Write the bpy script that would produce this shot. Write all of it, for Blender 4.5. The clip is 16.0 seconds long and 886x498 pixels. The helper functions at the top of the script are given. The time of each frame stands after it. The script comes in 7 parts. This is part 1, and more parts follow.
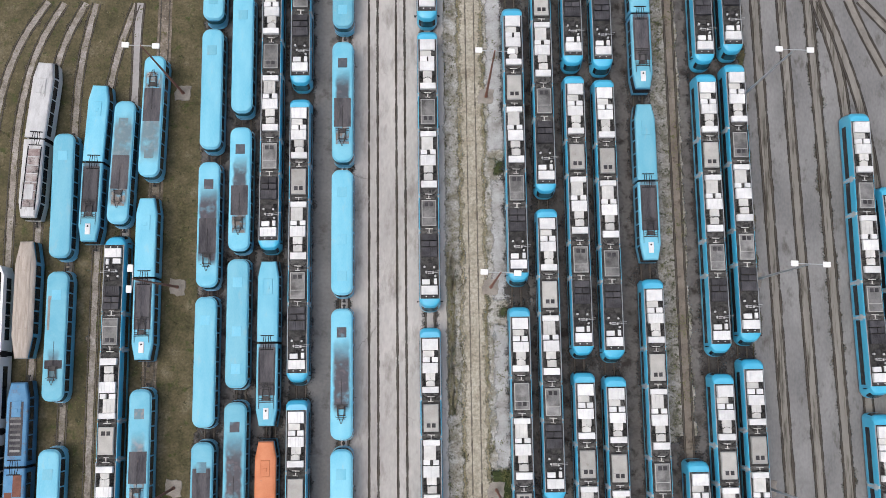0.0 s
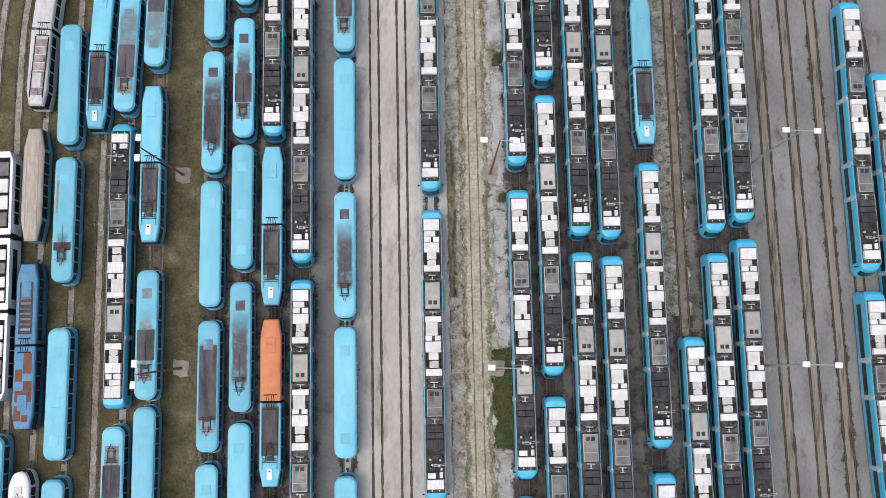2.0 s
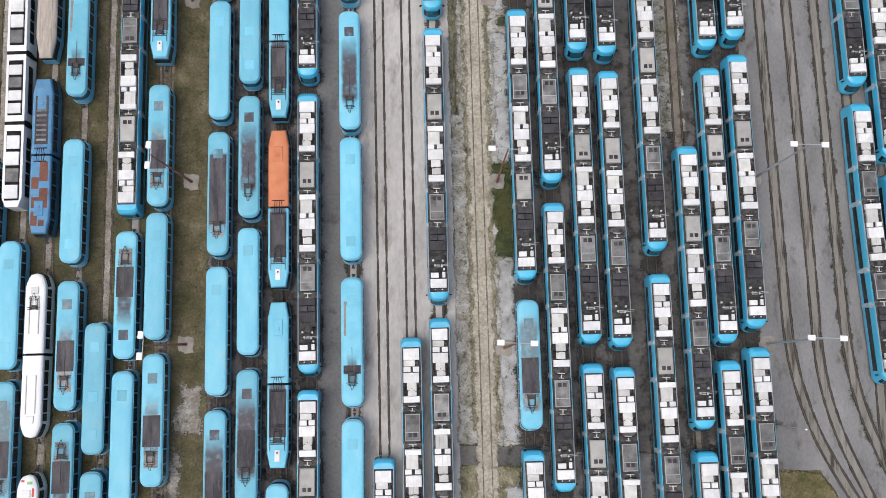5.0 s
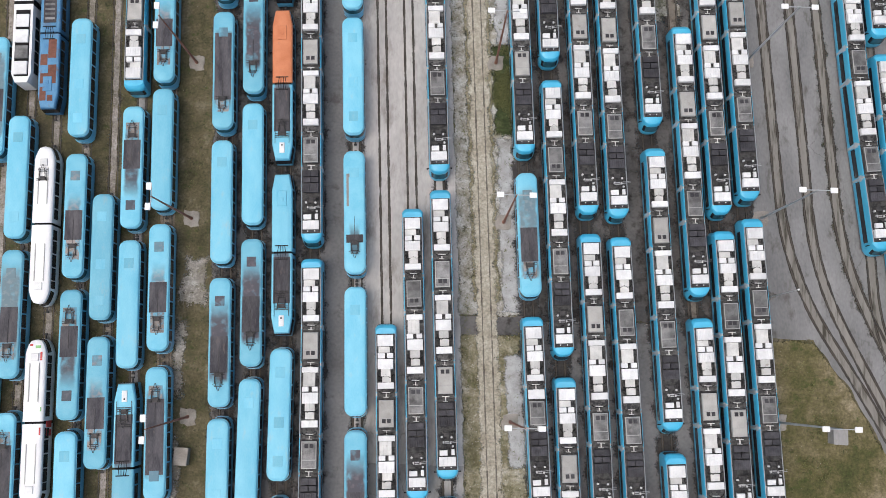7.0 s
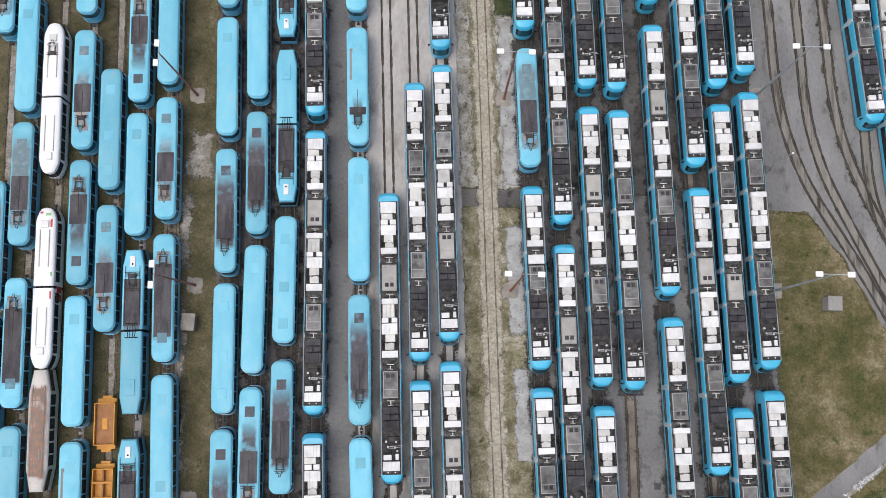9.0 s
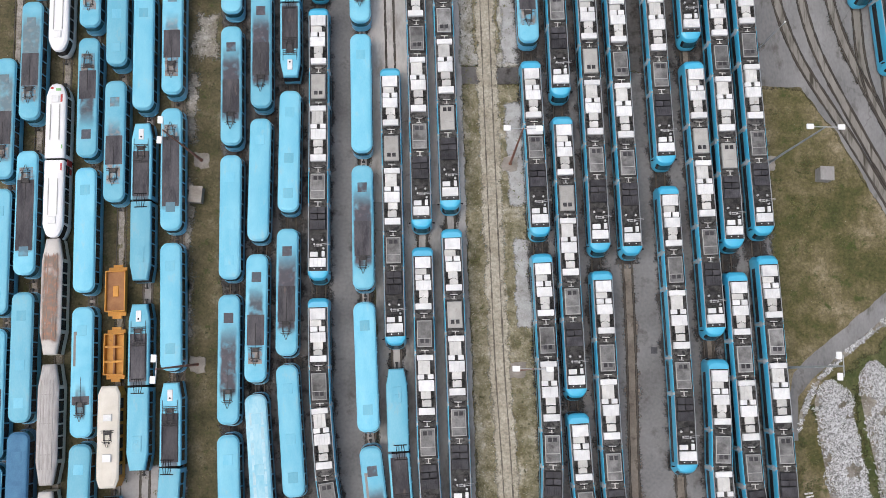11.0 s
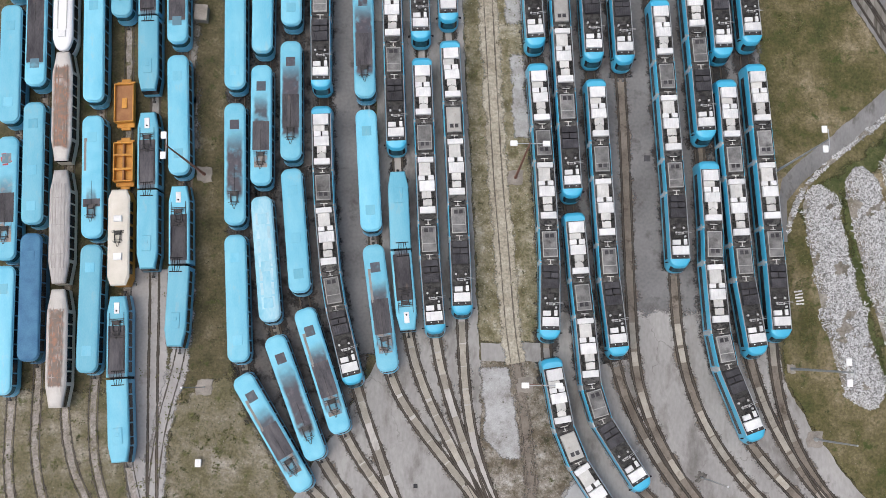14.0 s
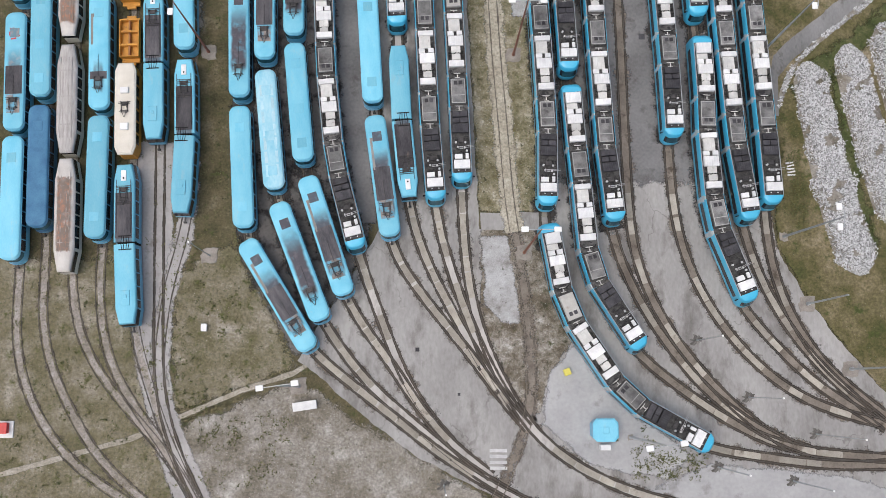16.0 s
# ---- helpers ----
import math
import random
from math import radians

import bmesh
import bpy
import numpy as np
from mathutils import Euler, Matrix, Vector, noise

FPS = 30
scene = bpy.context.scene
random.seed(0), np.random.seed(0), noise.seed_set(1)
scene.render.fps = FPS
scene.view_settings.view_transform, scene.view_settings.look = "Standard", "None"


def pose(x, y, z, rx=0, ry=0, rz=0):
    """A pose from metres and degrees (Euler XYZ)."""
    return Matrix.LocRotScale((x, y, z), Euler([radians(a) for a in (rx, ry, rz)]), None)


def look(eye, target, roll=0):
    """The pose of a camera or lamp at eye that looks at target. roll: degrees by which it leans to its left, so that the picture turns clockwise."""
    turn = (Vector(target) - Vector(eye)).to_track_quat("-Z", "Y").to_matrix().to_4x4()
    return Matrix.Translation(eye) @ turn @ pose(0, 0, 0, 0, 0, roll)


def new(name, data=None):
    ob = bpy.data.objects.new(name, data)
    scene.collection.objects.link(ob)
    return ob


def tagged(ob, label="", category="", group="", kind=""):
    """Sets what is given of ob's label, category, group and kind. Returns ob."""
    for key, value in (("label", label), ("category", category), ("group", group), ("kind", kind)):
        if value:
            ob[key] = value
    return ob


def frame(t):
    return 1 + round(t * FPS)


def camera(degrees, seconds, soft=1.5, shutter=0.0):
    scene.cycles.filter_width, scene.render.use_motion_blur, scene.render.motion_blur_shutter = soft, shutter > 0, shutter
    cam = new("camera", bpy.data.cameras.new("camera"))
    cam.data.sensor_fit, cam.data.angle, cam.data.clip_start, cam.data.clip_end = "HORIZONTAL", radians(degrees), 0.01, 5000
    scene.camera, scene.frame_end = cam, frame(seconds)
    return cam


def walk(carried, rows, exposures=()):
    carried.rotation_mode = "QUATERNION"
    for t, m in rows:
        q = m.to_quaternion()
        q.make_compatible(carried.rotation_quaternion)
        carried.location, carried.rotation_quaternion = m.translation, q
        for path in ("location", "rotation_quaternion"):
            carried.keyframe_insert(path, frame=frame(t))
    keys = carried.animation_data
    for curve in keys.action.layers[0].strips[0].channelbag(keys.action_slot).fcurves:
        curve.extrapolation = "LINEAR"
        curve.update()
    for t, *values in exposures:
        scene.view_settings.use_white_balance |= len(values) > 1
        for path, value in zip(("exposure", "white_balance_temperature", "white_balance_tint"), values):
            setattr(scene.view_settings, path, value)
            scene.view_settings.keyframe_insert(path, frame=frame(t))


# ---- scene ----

LENS = 54.10
cam = camera(LENS, 16.0, soft=0.8)

# seconds, eye, target, roll
PATH = [
    (0, (-0.406, 0.706, 96.889), (-0.392, 0.986, 94.909), 5.0),
    (0.5, (-0.445, -2.233, 97.085), (-0.427, -1.958, 95.104), 5.7),
    (1, (-0.502, -5.28, 97.086), (-0.481, -5.008, 95.104), 6.3),
    (1.5, (-0.441, -8.6, 97.167), (-0.42, -8.328, 95.186), 6.2),
    (2, (-0.367, -12.194, 97.198), (-0.346, -11.917, 95.217), 6.1),
    (2.5, (-0.315, -15.683, 97.272), (-0.293, -15.405, 95.292), 6.2),
    (3, (-0.243, -19.039, 97.392), (-0.222, -18.764, 95.411), 6.1),
    (3.5, (-0.066, -22.387, 97.553), (-0.048, -22.115, 95.571), 5.6),
    (4, (0.111, -26.031, 97.488), (0.128, -25.757, 95.507), 5.1),
    (4.2, (0.095, -27.564, 97.488), (0.112, -27.289, 95.507), 5.1),
    (6.3, (-0.574, -44.332, 97.523), (-0.534, -44.022, 95.547), 8.6),
    (6.5, (-0.503, -45.77, 97.492), (-0.466, -45.46, 95.517), 8.2),
    (7, (-0.289, -49.311, 97.345), (-0.256, -49.002, 95.37), 7.5),
    (7.5, (-0.001, -52.886, 97.184), (0.027, -52.578, 95.208), 6.5),
    (8, (0.149, -56.561, 97.079), (0.175, -56.252, 95.104), 6.0),
    (8.5, (0.151, -60.398, 97.025), (0.177, -60.085, 95.05), 6.0),
    (9, (0.103, -63.936, 97.005), (0.131, -63.625, 95.029), 6.4),
    (9.2, (0.115, -65.295, 96.983), (0.141, -64.989, 95.007), 5.9),
    (11.5, (0.586, -81.238, 97.384), (0.609, -80.947, 95.405), 5.3),
    (12, (0.652, -85.071, 97.273), (0.675, -84.775, 95.295), 5.0),
    (12.5, (0.564, -88.691, 97.226), (0.589, -88.394, 95.248), 5.5),
    (13, (0.492, -92.238, 97.207), (0.519, -91.943, 95.229), 5.8),
    (13.5, (0.352, -96.021, 97.153), (0.382, -95.724, 95.176), 6.2),
    (14, (0.297, -99.824, 97.05), (0.329, -99.523, 95.073), 6.4),
    (14.5, (0.207, -103.706, 96.981), (0.24, -103.401, 95.005), 6.5),
    (15, (0.07, -107.897, 96.951), (0.106, -107.582, 94.977), 6.9),
    (15.5, (-0.216, -111.775, 96.899), (-0.174, -111.456, 94.925), 7.7),
    (16, (-0.447, -115.442, 96.748), (-0.4, -115.123, 94.774), 8.4),
]
walk(cam, [(t, look(eye, target, roll)) for t, eye, target, roll in PATH])

# ---- overcast sky ----
world = bpy.data.worlds.new("overcast_sky")
scene.world = world
world.use_nodes = True
wn = world.node_tree
wbg = wn.nodes["Background"]
sky = wn.nodes.new("ShaderNodeTexSky")
sky.sky_type = "NISHITA"
sky.sun_disc = False
sky.sun_elevation = radians(70)
sky.sun_rotation = radians(242)
sky.air_density = 1.0
sky.dust_density = 6.0
sky.ozone_density = 1.0
hsv = wn.nodes.new("ShaderNodeHueSaturation")
hsv.inputs["Saturation"].default_value = 0.85
wn.links.new(sky.outputs[0], hsv.inputs["Color"])
wn.links.new(hsv.outputs[0], wbg.inputs["Color"])
wbg.inputs["Strength"].default_value = 0.15
sun = new("sun", bpy.data.lights.new("sun", "SUN"))
sun.data.energy = 0.85
sun.data.angle = radians(75)
sun.data.color = (0.97, 1.0, 0.98)
sun.matrix_world = look((0, 0, 60), (19.3, 10.2, 0))
scene.view_settings.exposure = 0.04

# ---- materials ----
def surface(name, a, b, scale=1.0, fine=14.0, rough=0.6, metal=0.0, bump=0.15, vary=0.0, spots=None, coat=0.0, stretch=(1, 1, 1), space="Object"):
    """Two tones mixed by coarse and fine noise, with relief. spots: (colour, noise scale, threshold, softness)."""
    m = bpy.data.materials.new(name)
    m.use_nodes = True
    nt = m.node_tree
    bs = nt.nodes["Principled BSDF"]
    tc = nt.nodes.new("ShaderNodeTexCoord")
    mp = nt.nodes.new("ShaderNodeMapping")
    mp.inputs["Scale"].default_value = stretch
    nt.links.new(tc.outputs[space], mp.inputs["Vector"])
    vec = mp.outputs[0]
    if vary:
        oi = nt.nodes.new("ShaderNodeObjectInfo")
        sh = nt.nodes.new("ShaderNodeVectorMath")
        sh.operation = "MULTIPLY_ADD"
        nt.links.new(oi.outputs["Random"], sh.inputs[0])
        sh.inputs[1].default_value = (37.0, 53.0, 19.0)
        nt.links.new(vec, sh.inputs[2])
        vec = sh.outputs[0]
    n1 = nt.nodes.new("ShaderNodeTexNoise")
    n1.inputs["Scale"].default_value = scale
    n1.inputs["Detail"].default_value = 5
    n2 = nt.nodes.new("ShaderNodeTexNoise")
    n2.inputs["Scale"].default_value = fine
    n2.inputs["Detail"].default_value = 6
    for n in (n1, n2):
        nt.links.new(vec, n.inputs["Vector"])
    add = nt.nodes.new("ShaderNodeMath")
    add.operation = "MULTIPLY_ADD"
    add.inputs[1].default_value = 0.45
    nt.links.new(n2.outputs[0], add.inputs[0])
    nt.links.new(n1.outputs[0], add.inputs[2])
    rmp = nt.nodes.new("ShaderNodeMapRange")
    rmp.inputs["From Min"].default_value = 0.5
    rmp.inputs["From Max"].default_value = 0.95
    nt.links.new(add.outputs[0], rmp.inputs["Value"])
    mix = nt.nodes.new("ShaderNodeMix")
    mix.data_type = "RGBA"
    mix.inputs[6].default_value = (*a, 1)
    mix.inputs[7].default_value = (*b, 1)
    nt.links.new(rmp.outputs[0], mix.inputs[0])
    col = mix.outputs[2]
    if spots:
        sc, ss, th, so = spots
        n3 = nt.nodes.new("ShaderNodeTexNoise")
        n3.inputs["Scale"].default_value = ss
        n3.inputs["Detail"].default_value = 7
        n3.inputs["Roughness"].default_value = 0.65
        nt.links.new(vec, n3.inputs["Vector"])
        r3 = nt.nodes.new("ShaderNodeMapRange")
        r3.inputs["From Min"].default_value = th
        r3.inputs["From Max"].default_value = th + so
        nt.links.new(n3.outputs[0], r3.inputs["Value"])
        mx = nt.nodes.new("ShaderNodeMix")
        mx.data_type = "RGBA"
        mx.inputs[7].default_value = (*sc, 1)
        nt.links.new(r3.outputs[0], mx.inputs[0])
        nt.links.new(col, mx.inputs[6])
        col = mx.outputs[2]
    if vary:
        hs = nt.nodes.new("ShaderNodeHueSaturation")
        vr = nt.nodes.new("ShaderNodeMapRange")
        vr.inputs["To Min"].default_value = 1 - vary
        vr.inputs["To Max"].default_value = 1 + vary * 0.6
        nt.links.new(oi.outputs["Random"], vr.inputs["Value"])
        nt.links.new(vr.outputs[0], hs.inputs["Value"])
        nt.links.new(col, hs.inputs["Color"])
        col = hs.outputs[0]
    nt.links.new(col, bs.inputs["Base Color"])
    bs.inputs["Roughness"].default_value = rough
    bs.inputs["Metallic"].default_value = metal
    bs.inputs["Coat Weight"].default_value = coat
    if bump:
        bp = nt.nodes.new("ShaderNodeBump")
        bp.inputs["Strength"].default_value = bump
        bp.inputs["Distance"].default_value = 0.03
        nt.links.new(n2.outputs[0], bp.inputs["Height"])
        nt.links.new(bp.outputs[0], bs.inputs["Normal"])
    return m


def sooty(name, base, worn, soot, y0, y1, soft0, soft1, wide=0.75, amount=1.0, rust=0.0):
    """Painted roof with a soot and wear stain between y0 and y1 along the car, fading over soft0 and soft1 metres."""
    m = surface(name, base, worn, 0.7, 9.0, 0.6, 0.0, 0.06, 0.16, spots=((worn[0] * 0.6 + 0.16, worn[1] * 0.6 + 0.14, worn[2] * 0.6 + 0.12), 2.2, 0.66, 0.1))
    nt = m.node_tree
    bs = nt.nodes["Principled BSDF"]
    was = bs.inputs["Base Color"].links[0].from_socket
    tc = nt.nodes.new("ShaderNodeTexCoord")
    sp = nt.nodes.new("ShaderNodeSeparateXYZ")
    nt.links.new(tc.outputs["Object"], sp.inputs[0])
    oi = nt.nodes.new("ShaderNodeObjectInfo")
    sh = nt.nodes.new("ShaderNodeVectorMath")
    sh.operation = "MULTIPLY_ADD"
    nt.links.new(oi.outputs["Random"], sh.inputs[0])
    sh.inputs[1].default_value = (91.0, 47.0, 0.0)
    nt.links.new(tc.outputs["Object"], sh.inputs[2])
    nz = nt.nodes.new("ShaderNodeTexNoise")
    nz.inputs["Scale"].default_value = 0.8
    nz.inputs["Detail"].default_value = 6
    nt.links.new(sh.outputs[0], nz.inputs["Vector"])

    def ramp(sock, f0, f1):
        r = nt.nodes.new("ShaderNodeMapRange")
        r.interpolation_type = "SMOOTHSTEP"
        r.inputs["From Min"].default_value, r.inputs["From Max"].default_value = f0, f1
        nt.links.new(sock, r.inputs["Value"])
        return r.outputs[0]

    def calc(op, a, b):
        n = nt.nodes.new("ShaderNodeMath")
        n.operation = op
        for i, v in enumerate((a, b)):
            if isinstance(v, (int, float)):
                n.inputs[i].default_value = v
            else:
                nt.links.new(v, n.inputs[i])
        return n.outputs[0]

    yy = calc("ADD", sp.outputs["Y"], calc("MULTIPLY", calc("SUBTRACT", nz.outputs[0], 0.5), 1.7))
    xx = calc("ADD", calc("ABSOLUTE", sp.outputs["X"], 0), calc("MULTIPLY", calc("SUBTRACT", nz.outputs[0], 0.5), 0.55))
    k = calc("MULTIPLY", ramp(yy, y0 - soft0, y0), calc("SUBTRACT", 1.0, ramp(yy, y1, y1 + soft1)))
    k = calc("MULTIPLY", k, calc("SUBTRACT", 1.0, ramp(xx, wide, wide + 0.35)))
    k = calc("MULTIPLY", k, calc("MULTIPLY", ramp(nz.outputs[0], 0.1, 0.5), amount))
    dirt = nt.nodes.new("ShaderNodeMix")
    dirt.data_type = "RGBA"
    dirt.inputs[6].default_value = (*soot, 1)
    dirt.inputs[7].default_value = (0.30, 0.12, 0.06, 1) if rust else (soot[0] * 1.7, soot[1] * 1.6, soot[2] * 1.5, 1)
    n4 = nt.nodes.new("ShaderNodeTexNoise")
    n4.inputs["Scale"].default_value = 1.7
    n4.inputs["Detail"].default_value = 5
    nt.links.new(sh.outputs[0], n4.inputs["Vector"])
    nt.links.new(ramp(n4.outputs[0], 0.5 - rust * 0.2, 0.7), dirt.inputs[0])
    mx = nt.nodes.new("ShaderNodeMix")
    mx.data_type = "RGBA"
    nt.links.new(k, mx.inputs[0])
    nt.links.new(was, mx.inputs[6])
    nt.links.new(dirt.outputs[2], mx.inputs[7])
    nt.links.new(mx.outputs[2], bs.inputs["Base Color"])
    return m


def earth(name, tones, scale=0.3, grain=5.0, stones=0.0, stone=(0.5, 0.48, 0.45), green=None, green_at=0.56, bump=0.6, mottle=1.0, tuft=None, tuft_at=0.6, flecks=0.0):
    """Broken ground: four tones from fractal noise, grainy at hand size, with loose stones and green growth."""
    m = bpy.data.materials.new(name)
    m.use_nodes = True
    nt = m.node_tree
    bs = nt.nodes["Principled BSDF"]
    bs.inputs["Roughness"].default_value = 0.97
    tc = nt.nodes.new("ShaderNodeTexCoord")

    def fbm(sc, detail, rough):
        n = nt.nodes.new("ShaderNodeTexNoise")
        n.inputs["Scale"].default_value, n.inputs["Detail"].default_value, n.inputs["Roughness"].default_value = sc, detail, rough
        nt.links.new(tc.outputs["Object"], n.inputs["Vector"])
        return n.outputs[0]

    def span(sock, a, b, lo=0.0, hi=1.0):
        r = nt.nodes.new("ShaderNodeMapRange")
        for key, v in (("From Min", a), ("From Max", b), ("To Min", lo), ("To Max", hi)):
            r.inputs[key].default_value = v
        nt.links.new(sock, r.inputs["Value"])
        return r.outputs[0]

    def blend(fac, a, b):
        x = nt.nodes.new("ShaderNodeMix")
        x.data_type = "RGBA"
        nt.links.new(fac, x.inputs[0])
        for i, v in ((6, a), (7, b)):
            if isinstance(v, tuple):
                x.inputs[i].default_value = (*v, 1)
            else:
                nt.links.new(v, x.inputs[i])
        return x.outputs[2]

    rp = nt.nodes.new("ShaderNodeValToRGB")
    el = rp.color_ramp.elements
    el[0].position, el[0].color = 0.32, (*tones[0], 1)
    el[1].position, el[1].color = 0.68, (*tones[3], 1)
    for p, c in ((0.45, tones[1]), (0.56, tones[2])):
        el.new(p).color = (*c, 1)
    nt.links.new(fbm(scale, 11, 0.72), rp.inputs[0])
    col = rp.outputs[0]
    if green:
        col = blend(span(fbm(scale * 2.1 + 0.11, 9, 0.7), green_at, green_at + 0.1), col, green)
    fine = fbm(grain, 5, 0.7)
    hs = nt.nodes.new("ShaderNodeHueSaturation")
    nt.links.new(span(fine, 0.28, 0.72, 1 - 0.45 * mottle, 1 + 0.48 * mottle), hs.inputs["Value"])
    nt.links.new(col, hs.inputs["Color"])
    col = hs.outputs[0]
    if stones:
        col = blend(span(fbm(grain * 1.7 + 0.7, 2, 0.5), 0.74 - stones, 0.78 - stones), col, stone)
    if tuft:
        col = blend(span(fbm(1.25, 4, 0.75), tuft_at, tuft_at + 0.07, 0.0, 0.85), col, tuft)
    if flecks:
        col = blend(span(fbm(7.3, 2, 0.6), 0.76 - flecks, 0.80 - flecks), col, (0.55, 0.54, 0.52))
        col = blend(span(fbm(6.1, 2, 0.6), 0.76 - flecks, 0.80 - flecks), col, (0.04, 0.036, 0.028))
    nt.links.new(col, bs.inputs["Base Color"])
    bp = nt.nodes.new("ShaderNodeBump")
    bp.inputs["Strength"].default_value = bump
    bp.inputs["Distance"].default_value = 0.06
    nt.links.new(fine, bp.inputs["Height"])
    nt.links.new(bp.outputs[0], bs.inputs["Normal"])
    return m


def cracked(m, dark, scale=0.16, width=0.004):
    """Adds thin wandering cracks to a paving material."""
    nt = m.node_tree
    bs = nt.nodes["Principled BSDF"]
    was = bs.inputs["Base Color"].links[0].from_socket
    tc = nt.nodes.new("ShaderNodeTexCoord")
    nz = nt.nodes.new("ShaderNodeTexNoise")
    nz.inputs["Scale"].default_value, nz.inputs["Detail"].default_value = 0.8, 6
    nt.links.new(tc.outputs["Object"], nz.inputs["Vector"])
    mv = nt.nodes.new("ShaderNodeVectorMath")
    mv.operation = "MULTIPLY_ADD"
    mv.inputs[1].default_value = (2.2, 2.2, 0)
    nt.links.new(nz.outputs["Color"], mv.inputs[0])
    nt.links.new(tc.outputs["Object"], mv.inputs[2])
    vo = nt.nodes.new("ShaderNodeTexVoronoi")
    vo.feature = "DISTANCE_TO_EDGE"
    vo.inputs["Scale"].default_value = scale
    nt.links.new(mv.outputs[0], vo.inputs["Vector"])
    r = nt.nodes.new("ShaderNodeMapRange")
    r.inputs["From Min"].default_value, r.inputs["From Max"].default_value = width, width * 3
    r.inputs["To Min"].default_value, r.inputs["To Max"].default_value = 0.38, 0.0
    nt.links.new(vo.outputs["Distance"], r.inputs["Value"])
    n2 = nt.nodes.new("ShaderNodeTexNoise")
    n2.inputs["Scale"].default_value, n2.inputs["Detail"].default_value = 0.11, 3
    nt.links.new(tc.outputs["Object"], n2.inputs["Vector"])
    r2 = nt.nodes.new("ShaderNodeMapRange")
    r2.inputs["From Min"].default_value, r2.inputs["From Max"].default_value = 0.56, 0.63
    nt.links.new(n2.outputs[0], r2.inputs["Value"])
    mu = nt.nodes.new("ShaderNodeMath")
    mu.operation = "MULTIPLY"
    nt.links.new(r.outputs[0], mu.inputs[0])
    nt.links.new(r2.outputs[0], mu.inputs[1])
    mx = nt.nodes.new("ShaderNodeMix")
    mx.data_type = "RGBA"
    mx.inputs[7].default_value = (*dark, 1)
    nt.links.new(mu.outputs[0], mx.inputs[0])
    nt.links.new(was, mx.inputs[6])
    nt.links.new(mx.outputs[2], bs.inputs["Base Color"])
    return m


BLUE, BLUE_WORN = (0.125, 0.45, 0.615), (0.20, 0.535, 0.675)
SOOT = (0.058, 0.055, 0.07)
M_BLUE = surface("blue_roof_paint", BLUE, BLUE_WORN, 0.5, 8.0, 0.55, 0.0, 0.05, 0.2, spots=((0.27, 0.47, 0.55), 1.0, 0.58, 0.2), stretch=(1.5, 0.5, 1))
M_PALE = surface("faded_blue_roof_paint", (0.17, 0.48, 0.63), (0.40, 0.64, 0.73), 0.45, 3.0, 0.6, 0.0, 0.05, 0.05, stretch=(1.6, 0.7, 1))
M_BLEACH = surface("bleached_blue_panel", (0.30, 0.56, 0.68), (0.55, 0.72, 0.78), 0.9, 5.0, 0.6, 0.0, 0.05, 0.15)
M_DULL = surface("dusty_dark_blue_paint", (0.03, 0.12, 0.24), (0.06, 0.2, 0.34), 0.8, 8.0, 0.65, 0.0, 0.05, 0.05)
M_SIDE = surface("blue_side_paint", (0.08, 0.37, 0.58), (0.13, 0.44, 0.65), 0.8, 12.0, 0.35, 0.0, 0.02, 0.1, coat=0.3)
M_TBLUE = surface("glossy_blue_paint", (0.047, 0.405, 0.64), (0.078, 0.465, 0.68), 0.5, 12.0, 0.35, 0.0, 0.02, 0.05, coat=0.3)
M_ORANGE = surface("orange_roof_paint", (0.50, 0.15, 0.055), (0.61, 0.22, 0.10), 0.9, 9.0, 0.55, 0.0, 0.06, 0.0, spots=((0.35, 0.18, 0.12), 2.0, 0.62, 0.12))
M_SOOT_A = sooty("sooty_roof_a", BLUE, BLUE_WORN, SOOT, -3.4, 0.8, 1.0, 3.8, 0.66)
M_SOOT_B = sooty("sooty_roof_b", BLUE, BLUE_WORN, SOOT, -3.8, 4.0, 1.0, 0.8, 0.75, 0.7)
M_SOOT_C = sooty("sooty_roof_c", BLUE, BLUE_WORN, (0.085, 0.075, 0.08), -3.2, 0.4, 0.9, 2.6, 0.5, 0.7, 0.3)
M_SOOT_D = sooty("sooty_roof_d", BLUE, BLUE_WORN, (0.05, 0.046, 0.058), -3.6, 1.4, 0.8, 2.8, 0.55, 0.95)
M_SOOT_E = sooty("sooty_roof_e", BLUE, BLUE_WORN, (0.06, 0.055, 0.062), -4.4, -2.6, 0.6, 1.4, 0.35, 0.7)
M_SOOT_F = sooty("sooty_roof_f", BLUE, BLUE_WORN, (0.12, 0.105, 0.10), -4.4, 3.6, 0.8, 2.2, 0.8, 0.75)
M_SOOT_G = sooty("sooty_roof_g", BLUE, BLUE_WORN, SOOT, -4.0, 1.2, 0.8, 2.2, 0.72, 0.95)
M_SOOT_H = sooty("sooty_roof_h", BLUE, BLUE_WORN, SOOT, -3.8, 2.0, 0.9, 3.2, 0.78)
